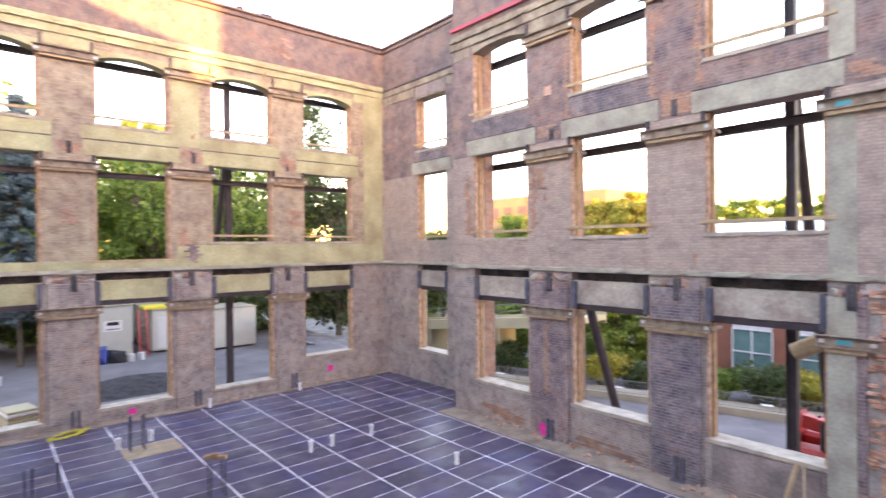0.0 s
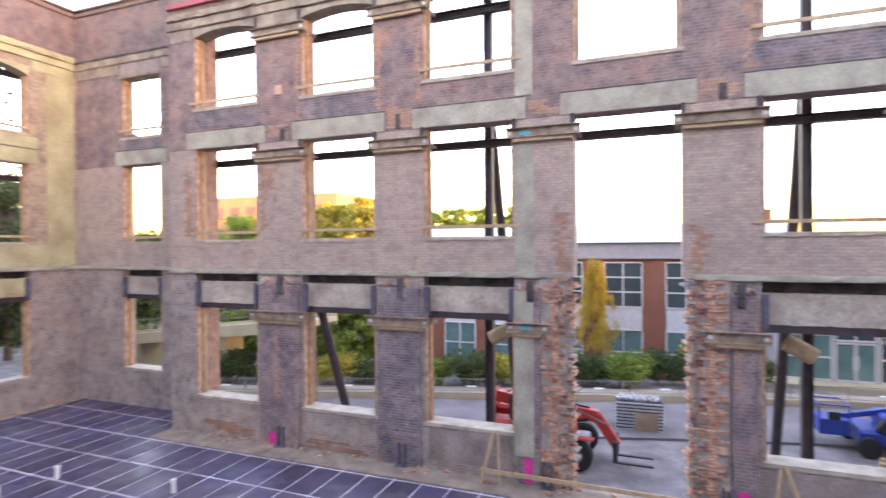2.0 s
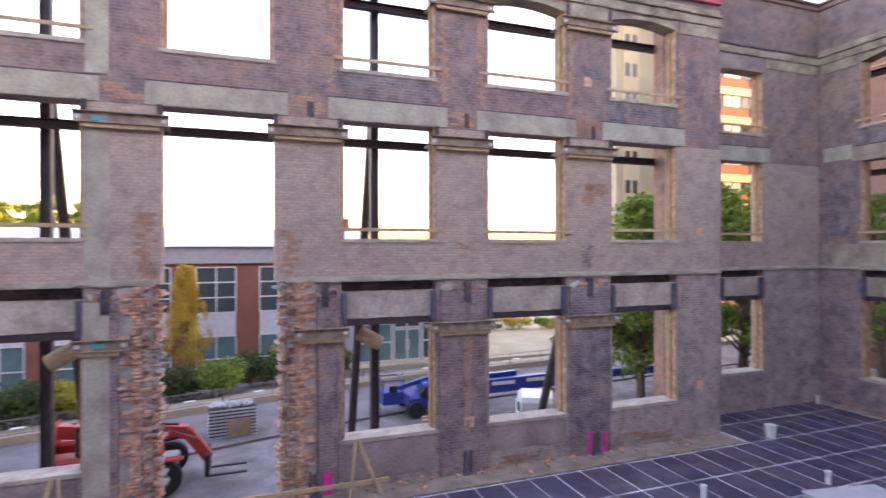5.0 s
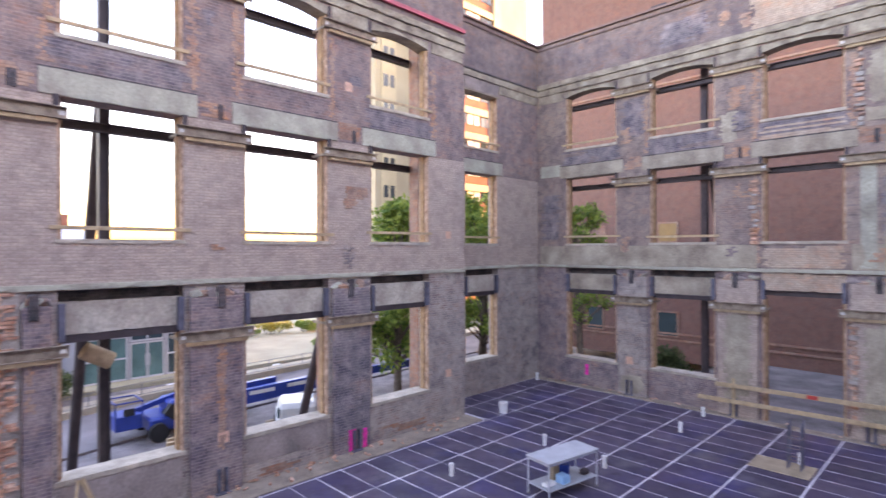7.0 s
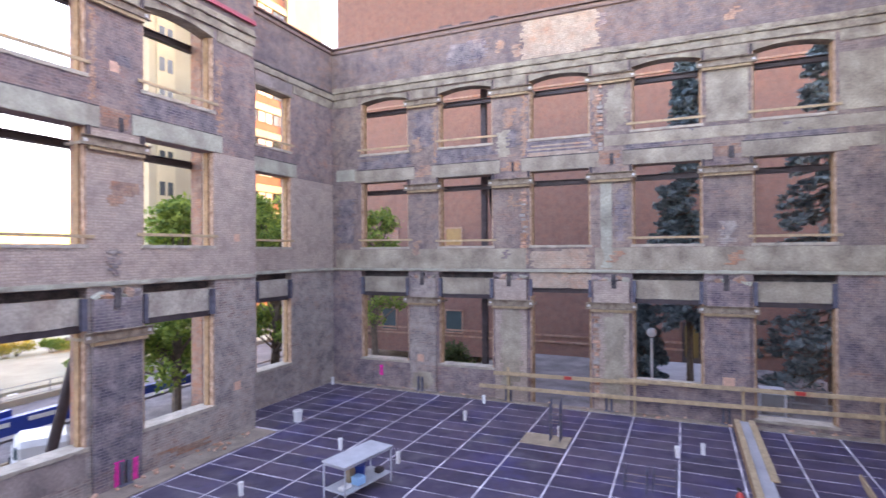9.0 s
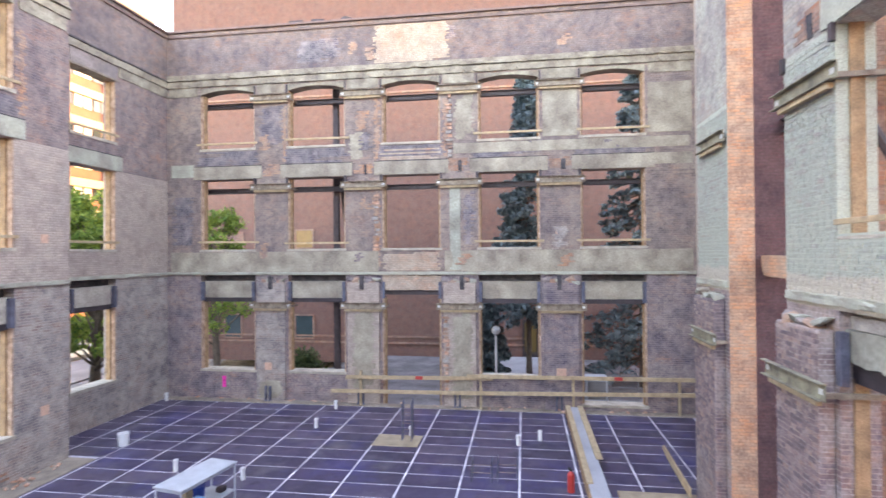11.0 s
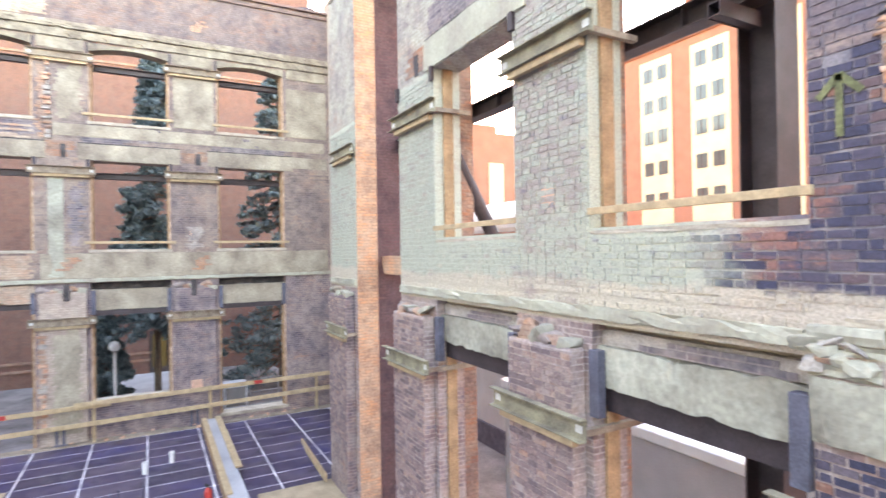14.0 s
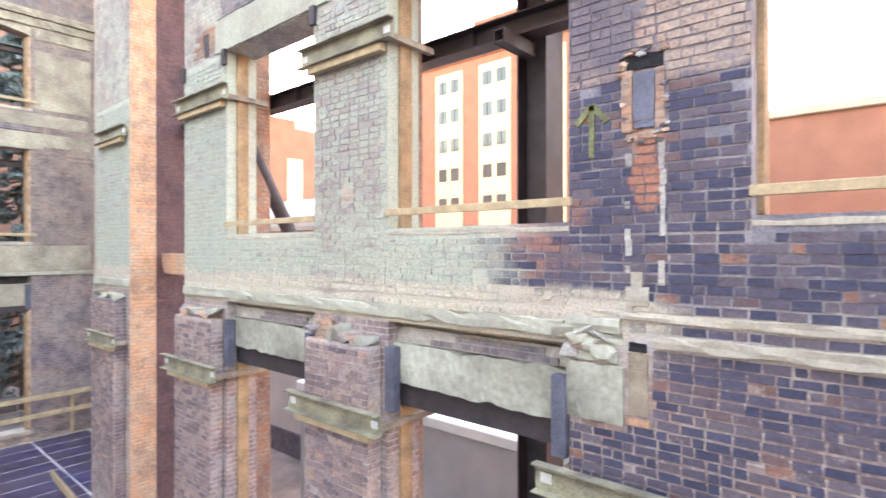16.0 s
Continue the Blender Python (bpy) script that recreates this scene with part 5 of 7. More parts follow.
for i in range(7):
    xc = -20.15 + i * 4.25
    part("spandrel", boxed(xc - 0.3, xc + 2.32, 41.94, 41.998, -0.4, 1.2), SPAN, sch)
    window_unit(sch, xc - 0.3, xc + 2.32, 42.0, 1.25, 4.5, 2, 3, GLASS)
    window_unit(sch, xc - 0.3, xc + 2.32, 42.0, -3.7, -0.45, 2, 2, GLASS_G)
part("penthouse", boxed(5.0, 8.8, 50, 55, 4, 8.6), BR_FAR, sch)
ent = thing("entrance_wing", label="glazed entrance wing of the school building", category="building")
part("wall", boxed(6.7, 13.4, 36.4, 41.9, -3, 2.2), FASCIA, ent)
part("canopy", boxed(6.4, 13.8, 35.4, 41.9, 2.21, 2.75, bevel=0.03), SPAN, ent)
window_unit(ent, 6.9, 9.3, 36.4, -1.9, 1.9, 2, 3, GLASS_G)
window_unit(ent, 9.5, 10.4, 36.4, -1.9, 0.2, 1, 1, GLASS_G)
window_unit(ent, 10.45, 11.35, 36.4, -1.9, 0.2, 1, 1, GLASS_G)
window_unit(ent, 9.5, 11.35, 36.4, 0.35, 1.9, 2, 1, GLASS)
window_unit(ent, 11.55, 13.2, 36.4, -1.9, 1.9, 2, 3, GLASS)
for x in (10.3, 10.52):
    part("door_pull", boxed(x - 0.025, x + 0.025, 36.2, 36.25, -1.2, -0.5, bevel=0.008), FRAME_W, ent)
orb = thing("orange_building", label="orange brick building catching the last sun", category="building")
part("wall", boxed(-109, -64, 101, 119, -2.5, 17.6), plain("sunlit_tan_brick", (0.3, 0.18, 0.1), 0.9, 0, 0.1, 0.5), orb)
for i in range(9):
    for k in range(3):
        part("window", boxed(-107 + i * 4.6, -104.4 + i * 4.6, 100.9, 100.996, 2 + k * 5.2, 4.8 + k * 5.2), COPING, orb)

# tall brick building to the east
eb = thing("brick_building", label="massive windowless red brick building close behind the wall", category="building")
# unseen depth up to x=100 is added to keep the sun off the school
part("wall", boxed(34, 100, -9, 23.7, -1.2, 27), BR_RED, eb)
for z in (0.05, 0.45, 16.2):
    part("brick_band", boxed(33.94, 33.998, -9, 23.7, z, z + 0.12), BR_ARCH, eb)
part("coping", boxed(33.8, 100.2, -9.2, 23.9, 27.002, 27.4), COPING, eb)
for y0, y1, z0, z1, g in ((18.75, 19.85, 0.36, 1.82, GLASS), (13.7, 14.86, 0.39, 1.8, GLASS), (13.7, 14.82, 6.3, 7.4, plain("warm_window", (0.28, 0.15, 0.05), 0.3)), (18.6, 19.75, 6.3, 7.3, BR_ARCH), (18.6, 19.75, 11.2, 12.0, BR_ARCH), (13.7, 14.8, 11.2, 12.0, BR_ARCH)):
    w = part("window", boxed(33.95, 33.997, y0, y1, z0, z1), g, eb)
    bm = bmesh.new()
    box(bm, 33.9, 33.949, y0 - 0.1, y0, z0 - 0.1, z1 + 0.1), box(bm, 33.9, 33.949, y1, y1 + 0.1, z0 - 0.1, z1 + 0.1)
    box(bm, 33.9, 33.949, y0, y1, z0 - 0.1, z0), box(bm, 33.9, 33.949, y0, y1, z1, z1 + 0.1)
    part("frame", bm, BR_ARCH, w)
d_ = part("door", boxed(33.94, 33.996, -0.9, 0.1, -0.6, 1.7), STEEL, eb, "dark door with a lit yellow pane")
YELLOW_LIT = bpy.data.materials.new("lit_pane")
YELLOW_LIT.use_nodes = True
YELLOW_LIT.node_tree.nodes["Principled BSDF"].inputs["Base Color"].default_value = (0.07, 0.055, 0.02, 1)
YELLOW_LIT.node_tree.nodes["Principled BSDF"].inputs["Emission Color"].default_value = (1, 0.75, 0.15, 1)
YELLOW_LIT.node_tree.nodes["Principled BSDF"].inputs["Emission Strength"].default_value = 0.0015
part("pane", boxed(33.92, 33.939, -0.75, -0.05, -0.3, 1.5), YELLOW_LIT, d_)


def tower(name, label, x0, x1, y0, y1, z1, wall_mat, floor_h, strips, face, win_mat, z_off=2.0, win_h=1.5):
    """A tall building; strips are window bays (a, b) along the face that looks at the site."""
    root = thing(name, label=label, category="building")
    part("wall", boxed(x0, x1, y0, y1, -2.5, z1), wall_mat, root)
    part("parapet", boxed(x0 - 0.2, x1 + 0.2, y0 - 0.2, y1 + 0.2, z1 + 0.002, z1 + 0.6), wall_mat, root)
    fy, out = (y1, 1) if face == "+y" else (y0, -1)
    for a, b in strips:
        ya, yb = sorted((fy + out * 0.03, fy + out * 0.12))
        part("panel", boxed(a, b, ya, yb, 0.5, z1 - 1), CREAM, root)
        n = int((z1 - 3) / floor_h)
        for k in range(n):
            z = z_off + k * floor_h
            mid = (a + b) / 2
            for c in (mid - (b - a) * 0.22, mid + (b - a) * 0.22):
                ya, yb = sorted((fy + out * 0.13, fy + out * 0.16))
                hw = (b - a) * 0.145
                w = part("window", boxed(c - hw, c + hw, ya, yb, z, z + win_h), win_mat, root)
                ya, yb = sorted((fy + out * 0.161, fy + out * 0.2))
                part("mullion", boxed(c - 0.04, c + 0.04, ya, yb, z, z + win_h), STEEL, w)
    return root


tower("tower_block", "tall orange brick tower with cream window strips", 20, 53, -66, -50, 27.9, BR_ORANGE, 3.52, [(26.2, 30.6), (32.9, 37.25), (39.6, 43.85), (46.5, 51.0)], "+y", GLASS, 3.38, 1.5)
tagged(link_bm(boxed(30.5, 41.0, -60, -54, 28.5, 34.2), "roof_house", BR_FAR), "dark brick plant room on the tower roof", "building")
tower("beige_tower", "tall beige tower beyond the corner windows", 40.0, 50.5, 52, 55, 34, BEIGE, 3.4, [(40.9, 43.2)], "-y", GLASS)
bt_ = thing("banded_tower", label="brown brick tower with cream bands and wide windows", category="building")
part("wall", boxed(48.5, 57.3, 47, 49.5, -2.5, 48), BR_ORANGE, bt_)
part("side_wall", boxed(57.302, 65.2, 48, 52, -2.5, 48), BEIGE, bt_)
part("corner_pier", boxed(55.9, 57.3, 46.6, 46.998, -2.5, 48.2), CREAM, bt_)
for k in range(13):
    z = 1.0 + 3.3 * k
    part("band", boxed(48.5, 55.898, 46.7, 46.998, z + 2.4, z + 3.3, bevel=0.03), CREAM, bt_)
    # the pale middle pane paints the bright sky reflected in its glass
    for xa, xb, mt_ in ((48.7, 50.6, GLASS), (50.9, 53.2, PALE), (53.5, 55.6, GLASS)):
        w = part("window", boxed(xa, xb, 46.92, 46.998, z + 1.1, z + 2.38), mt_, bt_, "window with the bright sky's reflection painted pale" if mt_ is PALE else "")
        part("mullion", boxed((xa + xb) / 2 - 0.05, (xa + xb) / 2 + 0.05, 46.86, 46.918, z + 1.1, z + 2.38), STEEL, w)
sb = thing("brick_hall", label="low red brick building with a pale coping", category="building")
part("wall", boxed(-40, 5.5, -40, -30, -2.5, 12.0), BR_ORANGE, sb)
part("coping", boxed(-40.2, 5.7, -40.2, -29.8, 12.002, 12.4, bevel=0.05), PAVE, sb)
ob2 = thing("orange_hall", label="orange brick building with a cream window bay", category="building")
part("wall", boxed(36, 62, -30, -18.5, -2.5, 15.2), BR_ORANGE, ob2)
part("window_bay", boxed(35.9, 35.998, -25.1, -23.7, 5, 12.8), CREAM, ob2)
part("upper_block", boxed(44, 62, -30, -19, 15.21, 18), BR_ORANGE, ob2)
cw = thing("concrete_ramp_wall", label="grey concrete ramp wall with a white coping", category="wall")
part("wall", boxed(1.0, 13, -11.5, -9.0, -2.5, 1.85), CONCRETE_G, cw)
part("coping", boxed(0.9, 13.1, -11.6, -8.9, 1.852, 2.1, bevel=0.03), FRAME_W, cw)
cr = thing("concrete_wall", label="tall grey concrete wall behind the ramp", category="wall")
part("wall", boxed(9.0, 27.0, -13.2, -12.2, -2.5, 4.4), plain("pale_concrete", (0.46, 0.45, 0.46), 0.85, 0, 0.12, 0.9, 0.3), cr)
part("plinth", boxed(9.0, 27.0, -12.198, -12.1, -2.5, -1.3), STEEL_BLUE, cr)
wt = thing("white_tank", label="white rounded roof of a parked trailer", category="trailer")
bm = bmesh.new()
bmesh.ops.create_cone(bm, cap_ends=True, segments=24, radius1=2.0, radius2=2.0, depth=10, matrix=Matrix.Translation((23.5, -15.8, 7.1)) @ Matrix.Rotation(radians(90), 4, "Y") @ Matrix.Diagonal((0.55, 1, 1, 1)))
part("shell", bm, FRAME_W, wt)
part("base", boxed(18.7, 28.3, -17.6, -14.0, -2.5, 7.0), BR_ORANGE, wt)

# ---- steel bracing outside the walls ----
def h_section(bm, p, q, w, t=0.02, roll=0.0):
    p, q = Vector(p), Vector(q)
    ln = (q - p).length
    m = Matrix.Translation(p) @ (q - p).to_track_quat("X", "Z").to_matrix().to_4x4() @ Matrix.Translation((ln / 2, 0, 0)) @ Matrix.Rotation(roll, 4, "X")
    h, k = w / 2, t / 2
    b2 = extruded([(-h, -h), (h, -h), (h, -h + t), (k, -h + t), (k, h - t), (h, h - t), (h, h), (-h, h), (-h, h - t), (-k, h - t), (-k, -h + t), (-h, -h + t)], ln)
    b2.transform(m)
    me = bpy.data.meshes.new("section")
    b2.to_mesh(me), b2.free()
    bm.from_mesh(me)
    bpy.data.meshes.remove(me)


def steel_member(name, p, q, w, label, pipe=False, mat=None, category="steel beam"):
    bm = bmesh.new()
    if pipe:
        limb(bm, p, q, w / 2, w / 2, 14)
    else:
        h_section(bm, p, q, w)
    bmesh.ops.recalc_face_normals(bm, faces=bm.faces)
    return tagged(link_bm(bm, name, mat or STEEL), label, category, "temporary steel bracing of the walls")


WALER = "dark steel waler beam behind the window openings"
for zn, zw, ze, zs in ((8.54, 8.36, 8.48, 8.37), (12.14, 12.14, 12.04, 12.12)):
    for p, q, w in (((-14.3, 13.98, zn), (13.8, 13.98, zn), 0.2), ((-21.72, -3, zw), (-21.72, 14.3, zw), 0.2), ((21.12, -5.8, ze), (21.12, 14.3, ze), 0.2), ((-1.5, -5.35, zs), (13.2, -5.35, zs), 0.26)):
        wl = steel_member("waler", p, q, w, WALER)
        p, q = Vector(p), Vector(q)
        for k in range(1, 8):
            c, h = p.lerp(q, k / 8), w / 2 - 0.022
            part("stiffener", boxed(c.x - 0.008 if abs(q.x - p.x) > 1 else c.x - h, c.x + 0.008 if abs(q.x - p.x) > 1 else c.x + h, c.y - h if abs(q.x - p.x) > 1 else c.y - 0.008, c.y + h if abs(q.x - p.x) > 1 else c.y + 0.008, c.z - h, c.z + h), STEEL, wl)
COL = "dark steel bracing column behind the wall"
RAKE = "dark steel pipe raker propping the wall"
for p, q in (((-4.19, 14.25, -2.3), (-4.19, 14.25, 15)), ((3.18, 14.25, -2.3), (3.18, 14.25, 15)), ((-21.98, 7.65, -0.2), (-21.98, 7.65, 14.5)), ((21.45, 7.6, -1), (21.45, 7.6, 14.5))):
    steel_member("bracing_column", p, q, 0.22, COL)
steel_member("bracing_column", (3.35, -5.72, -2.4), (3.35, -5.72, 15), 0.4, COL)
for p, q in (((-4.19, 14.4, 9.6), (-4.19, 18.3, -2.3)), ((3.18, 14.4, 9.6), (3.18, 18.4, -2.3)), ((-9.0, 13.3, 4.0), (-9.0, 15.95, -2.3)), ((8.6, 13.55, 3.9), (8.6, 16.05, -2.3)), ((-22.15, 7.65, 9.6), (-25.6, 7.65, -0.2)), ((21.6, 7.5, 9.6), (25.2, 7.5, -0.9)), ((8.5, -4.85, 7.6), (8.5, -10.3, -2.4)), ((2.95, -5.95, 9.6), (2.95, -10.5, -2.4))):
    steel_member("raker", p, q, 0.26, RAKE, True)
for z in (8.12, 4.0):
    bm = bmesh.new()
    for a, b in ((-0.07, -0.058), (0.058, 0.07)):
        box(bm, 3.35 + a, 3.35 + b, -5.5, -4.85, z - 0.08, z + 0.08)
        box(bm, 3.292, 3.408, -5.5, -4.85, z + a, z + b)
    tagged(link_bm(bm, "bracket_tube", STEEL), "open square steel tube bracket on the bracing column", "steel beam", "temporary steel bracing of the walls")
for x in (-3.75, 2.95):
    bm = bmesh.new()
    m = Matrix.Translation((x, 13.75, 3.5)) @ Matrix.Rotation(radians(60 if x < 0 else -60), 4, "Y")
    bmesh.ops.create_cone(bm, cap_ends=False, segments=20, radius1=0.19, radius2=0.19, depth=0.6, matrix=m)
    bmesh.ops.create_cone(bm, cap_ends=False, segments=20, radius1=0.17, radius2=0.17, depth=0.6, matrix=m)
    tagged(link_bm(bm, "cardboard_tube", WOOD), "short brown cardboard forming tube wedged by the column", "tube", "cardboard tubes")

# ---- things in the hall ----
def cyl(bm, r, z0, z1, x=0, y=0, n=16, r2=None, caps=True):
    bmesh.ops.create_cone(bm, cap_ends=caps, segments=n, radius1=r, radius2=r if r2 is None else r2, depth=z1 - z0, matrix=Matrix.Translation((x, y, (z0 + z1) / 2)))


def cylinder(*a, **k):
    bm = bmesh.new()
    cyl(bm, *a, **k)
    return bm


def bar(bm, p, q, w, h=None):
    """A square bar from p to q."""
    p, q = Vector(p), Vector(q)
    m = Matrix.Translation(p) @ (q - p).to_track_quat("Z", "Y").to_matrix().to_4x4()
    h = h or w
    box(bm, -w / 2, w / 2, -h / 2, h / 2, 0, (q - p).length, m)


PVC = plain("white_pvc", (0.75, 0.74, 0.72), 0.4, 0, 0.05)
PINK = plain("pink_spray_paint", (0.8, 0.04, 0.3), 0.7, 0, 0.25, 9.0, 0.1)
ORANGE = plain("orange_tag", (0.62, 0.36, 0.26), 0.7, 0, 0.15, 9.0)
GALV = plain("galvanised_steel", (0.5, 0.52, 0.55), 0.45, 0.25, 0.1)
BLUE = plain("blue_paint", (0.012, 0.045, 0.27), 0.35, 0, 0.12)
BLUE_L = plain("light_blue_plastic", (0.25, 0.5, 0.75), 0.4, 0, 0.08)
RED = plain("red_paint", (0.5, 0.045, 0.035), 0.4, 0, 0.12)
BLACK = plain("black_rubber", (0.02, 0.02, 0.022), 0.8, 0, 0.2)
GREY_M = plain("grey_metal", (0.22, 0.21, 0.21), 0.5, 0.3, 0.1)
PLY = plain("plywood", (0.36, 0.27, 0.18), 0.85, 0, 0.2, 3.0, 0.2)

stub = thing("pipe_stub", (-14.07, 7.12, 0), 0, "white plastic pipe stub rising from the deck", "pipe", "pipe stubs in the deck")
part("pipe", cylinder(0.06, -0.02, 0.3), PVC, stub)
part("cap", cylinder(0.068, 0.24, 0.315), PVC, stub)
for x, y in ((-14.07, 7.8), (-14.07, 9.15), (-10.65, 9.6), (-20.5, 6.4), (-20.45, 9.9), (-18.06, 3.07), (-18.19, 3.94), (13.14, 7.22), (17.4, 6.93), (19.6, 7.02), (17.0, 3.59), (16.56, 0.19), (17.07, -0.47), (9.92, 9.74), (13.42, 9.31), (19.9, 14.2)):
    copy_thing(stub, pose(x, y, 0, RNG.uniform(-2, 2), RNG.uniform(-2, 2), RNG.uniform(0, 90)))

bk = thing("bucket", (15.05, 12.2, 0.0), 20, "white plastic pail standing on the deck", "bucket")
part("body", cylinder(0.14, 0.0, 0.36, n=24, r2=0.16), PVC, bk)
part("rim", cylinder(0.168, 0.3, 0.33, n=24), PVC, bk)
part("lid", cylinder(0.165, 0.362, 0.38, n=24), PVC, bk)

tb = thing("work_table", (11.25, 7.28, 0), -10, "grey metal work table with a lower shelf", "table")
part("top", boxed(-0.86, 0.86, -0.38, 0.38, 0.88, 0.92, bevel=0.008), GALV, tb)
part("apron", boxed(-0.82, 0.82, -0.34, 0.34, 0.82, 0.879), GALV, tb)
part("shelf", boxed(-0.82, 0.82, -0.35, 0.35, 0.24, 0.27, bevel=0.005), GALV, tb)
for x in (-0.82, 0.82):
    for y in (-0.34, 0.34):
        lg = part("leg", cylinder(0.022, 0.0, 0.819, x, y, 10), GALV, tb)
        part("foot", cylinder(0.035, 0.0, 0.04, x, y, 10), GREY_M, lg)
mt = pose(11.25, 7.28, 0, 0, 0, -10)
for nm, bm, mat, lab, cat in (
        ("blue_pail", cylinder(0.15, 0.272, 0.62, 0.05, 0.05, 20, 0.17), BLUE, "blue plastic pail on the table shelf", "bucket"),
        ("storage_box", boxed(-0.32, -0.06, -0.3, -0.04, 0.272, 0.47, bevel=0.02), BLUE_L, "light blue storage box on the table shelf", "box"),
        ("paper_roll", boxed(-0.75, -0.42, -0.2, -0.02, 0.272, 0.36, bevel=0.03), PVC, "white rolled sheets on the table shelf", "roll"),
        ("power_tool", boxed(0.5, 0.72, -0.22, -0.04, 0.272, 0.4, bevel=0.03), STEEL, "dark power tool on the table shelf", "tool"),
        ("cardboard_box", boxed(-0.3, -0.1, 0.02, 0.2, 0.272, 0.6, bevel=0.01), PLY, "brown carton on the table shelf", "box")):
    bm.transform(mt)
    tagged(link_bm(bm, nm, mat), lab, cat)

for k, (x0, x1, y0, y1) in enumerate(((16.0, 17.0, 3.2, 4.62), (-17.9, -16.85, 3.06, 4.52))):
    tagged(link_bm(boxed(x0, x1, y0, y1, -0.01, 0.018, bevel=0.004), "plywood_cover", PLY), "brown plywood cover lying in the deck", "board", "plywood covers")


def rebar_cage(at, n, w, h, label):
    root = thing("rebar_cage", at, 0, label, "rebar", "starter bars in the deck")
    for i in range(n):
        x = (i % 3 - 1) * w / 2
        y = (i // 3 - 0.5) * w
        part("bar", cylinder(0.016, -0.05, h + 0.06 * ((i * 7) % 3), x, y, 8), STEEL_BLUE, root)
    for z in (0.25, 0.55, 0.8):
        if z < h:
            bm = bmesh.new()
            for a, b in (((-1, -1), (1, -1)), ((1, -1), (1, 1)), ((1, 1), (-1, 1)), ((-1, 1), (-1, -1))):
                bar(bm, (a[0] * w / 2, a[1] * w / 2, z), (b[0] * w / 2, b[1] * w / 2, z), 0.012)
            part("tie", bm, RUST, root)
    return root


CAGE = "dark steel starter bars rising from the deck"
rebar_cage((-17.6, 3.45, 0), 6, 0.34, 0.95, CAGE)
rebar_cage((-13.05, 4.2, 0), 6, 0.32, 0.75, CAGE)
rebar_cage((-16.15, 0.55, 0), 6, 0.5, 0.55, CAGE)
rebar_cage((-16.15, 1.2, 0), 6, 0.5, 0.55, CAGE)
rebar_cage((16.6, 3.62, 0.02), 6, 0.3, 1.15, CAGE)
rebar_cage((14.0, 1.1, 0), 6, 0.5, 0.4, CAGE)
rebar_cage((14.1, 0.45, 0), 6, 0.5, 0.4, CAGE)

for k, (dx, dy) in enumerate(((-0.1, 0.0), (0.12, 0.08), (0.02, -0.12))):
    bm = boxed(-0.14, 0.14, -0.05, 0.05, 0.0, 0.09, bevel=0.008)
    bm.transform(pose(-13.05 + dx, 4.2 + dy, 0.84 + 0.05 * k, 4, -5, 40 * k))
    tagged(link_bm(bm, "timber_block", WOOD_OLD), "brown timber block resting on the starter bars", "block", "blocks on the starter bars")
bm = bmesh.new()
prev = None
for i in range(70):
    t = i / 69
    an = t * 15.0
    p = Vector((-20.3 + 0.34 * math.cos(an) * (0.6 + 0.4 * t), 2.1 + 0.6 * math.sin(an * 0.93) * (0.6 + 0.4 * t), 0.06 + 0.02 * (i % 3)))
    if prev:
        limb(bm, prev, p, 0.022, 0.022, 6)
    prev = p
tagged(link_bm(bm, "coiled_hose", plain("yellow_hose", (0.55, 0.47, 0.04), 0.5, 0, 0.1)), "yellow hose lying in loose coils by the wall", "hose")
ex = thing("fire_extinguisher", (13.5, -1.1, 0), 30, "red fire extinguisher standing on the deck", "extinguisher")
part("cylinder", cylinder(0.085, 0.0, 0.42, n=20), RED, ex)
part("shoulder", cylinder(0.085, 0.421, 0.5, n=20, r2=0.03), RED, ex)
part("valve", boxed(-0.03, 0.1, -0.02, 0.02, 0.5, 0.57, bevel=0.008), BLACK, ex)

cb = thing("trench_form", label="concrete kerb with timber edge planks along the deck", category="kerb")
part("kerb", boxed(12.6, 20.0, -1.95, -1.5, -0.01, 0.26, bevel=0.02), CONCRETE_G, cb)
for y0, y1, x0 in ((-1.62, -1.46, 13.4), (-2.06, -1.88, 15.0)):
    bm = boxed(x0, 20.02, y0, y1, 0.262, 0.31, bevel=0.004)
    part("plank", bm, WOOD, cb)
part("edge_board", boxed(12.7, 19.9, -1.498, -1.46, 0.0, 0.24), WOOD_OLD, cb)
tagged(link_bm(boxed(12.2, 13.6, -4.1, -2.2, -0.01, 0.06, bevel=0.01), "plywood_sheet", PLY), "brown plywood sheet over the deck edge", "board")
bm = bmesh.new()
bar(bm, (16.8, -4.05, 0.02), (13.0, -3.7, 0.35), 0.05, 0.2)
tagged(link_bm(bm, "loose_plank", WOOD), "pale loose plank propped on the deck", "plank")


def rail(p, q, label="pale timber guard rail in front of the wall", w=0.04, h=0.14):
    bm = bmesh.new()
    p, q = Vector(p), Vector(q)
    ln = (q - p).length
    box(bm, 0, ln, -w / 2, w / 2, -h / 2, h / 2, Matrix.Translation(p) @ (q - p).to_track_quat("X", "Z").to_matrix().to_4x4(), 0.004)
    return tagged(link_bm(bm, "guard_rail", WOOD), label, "guard rail", "timber guard rails")


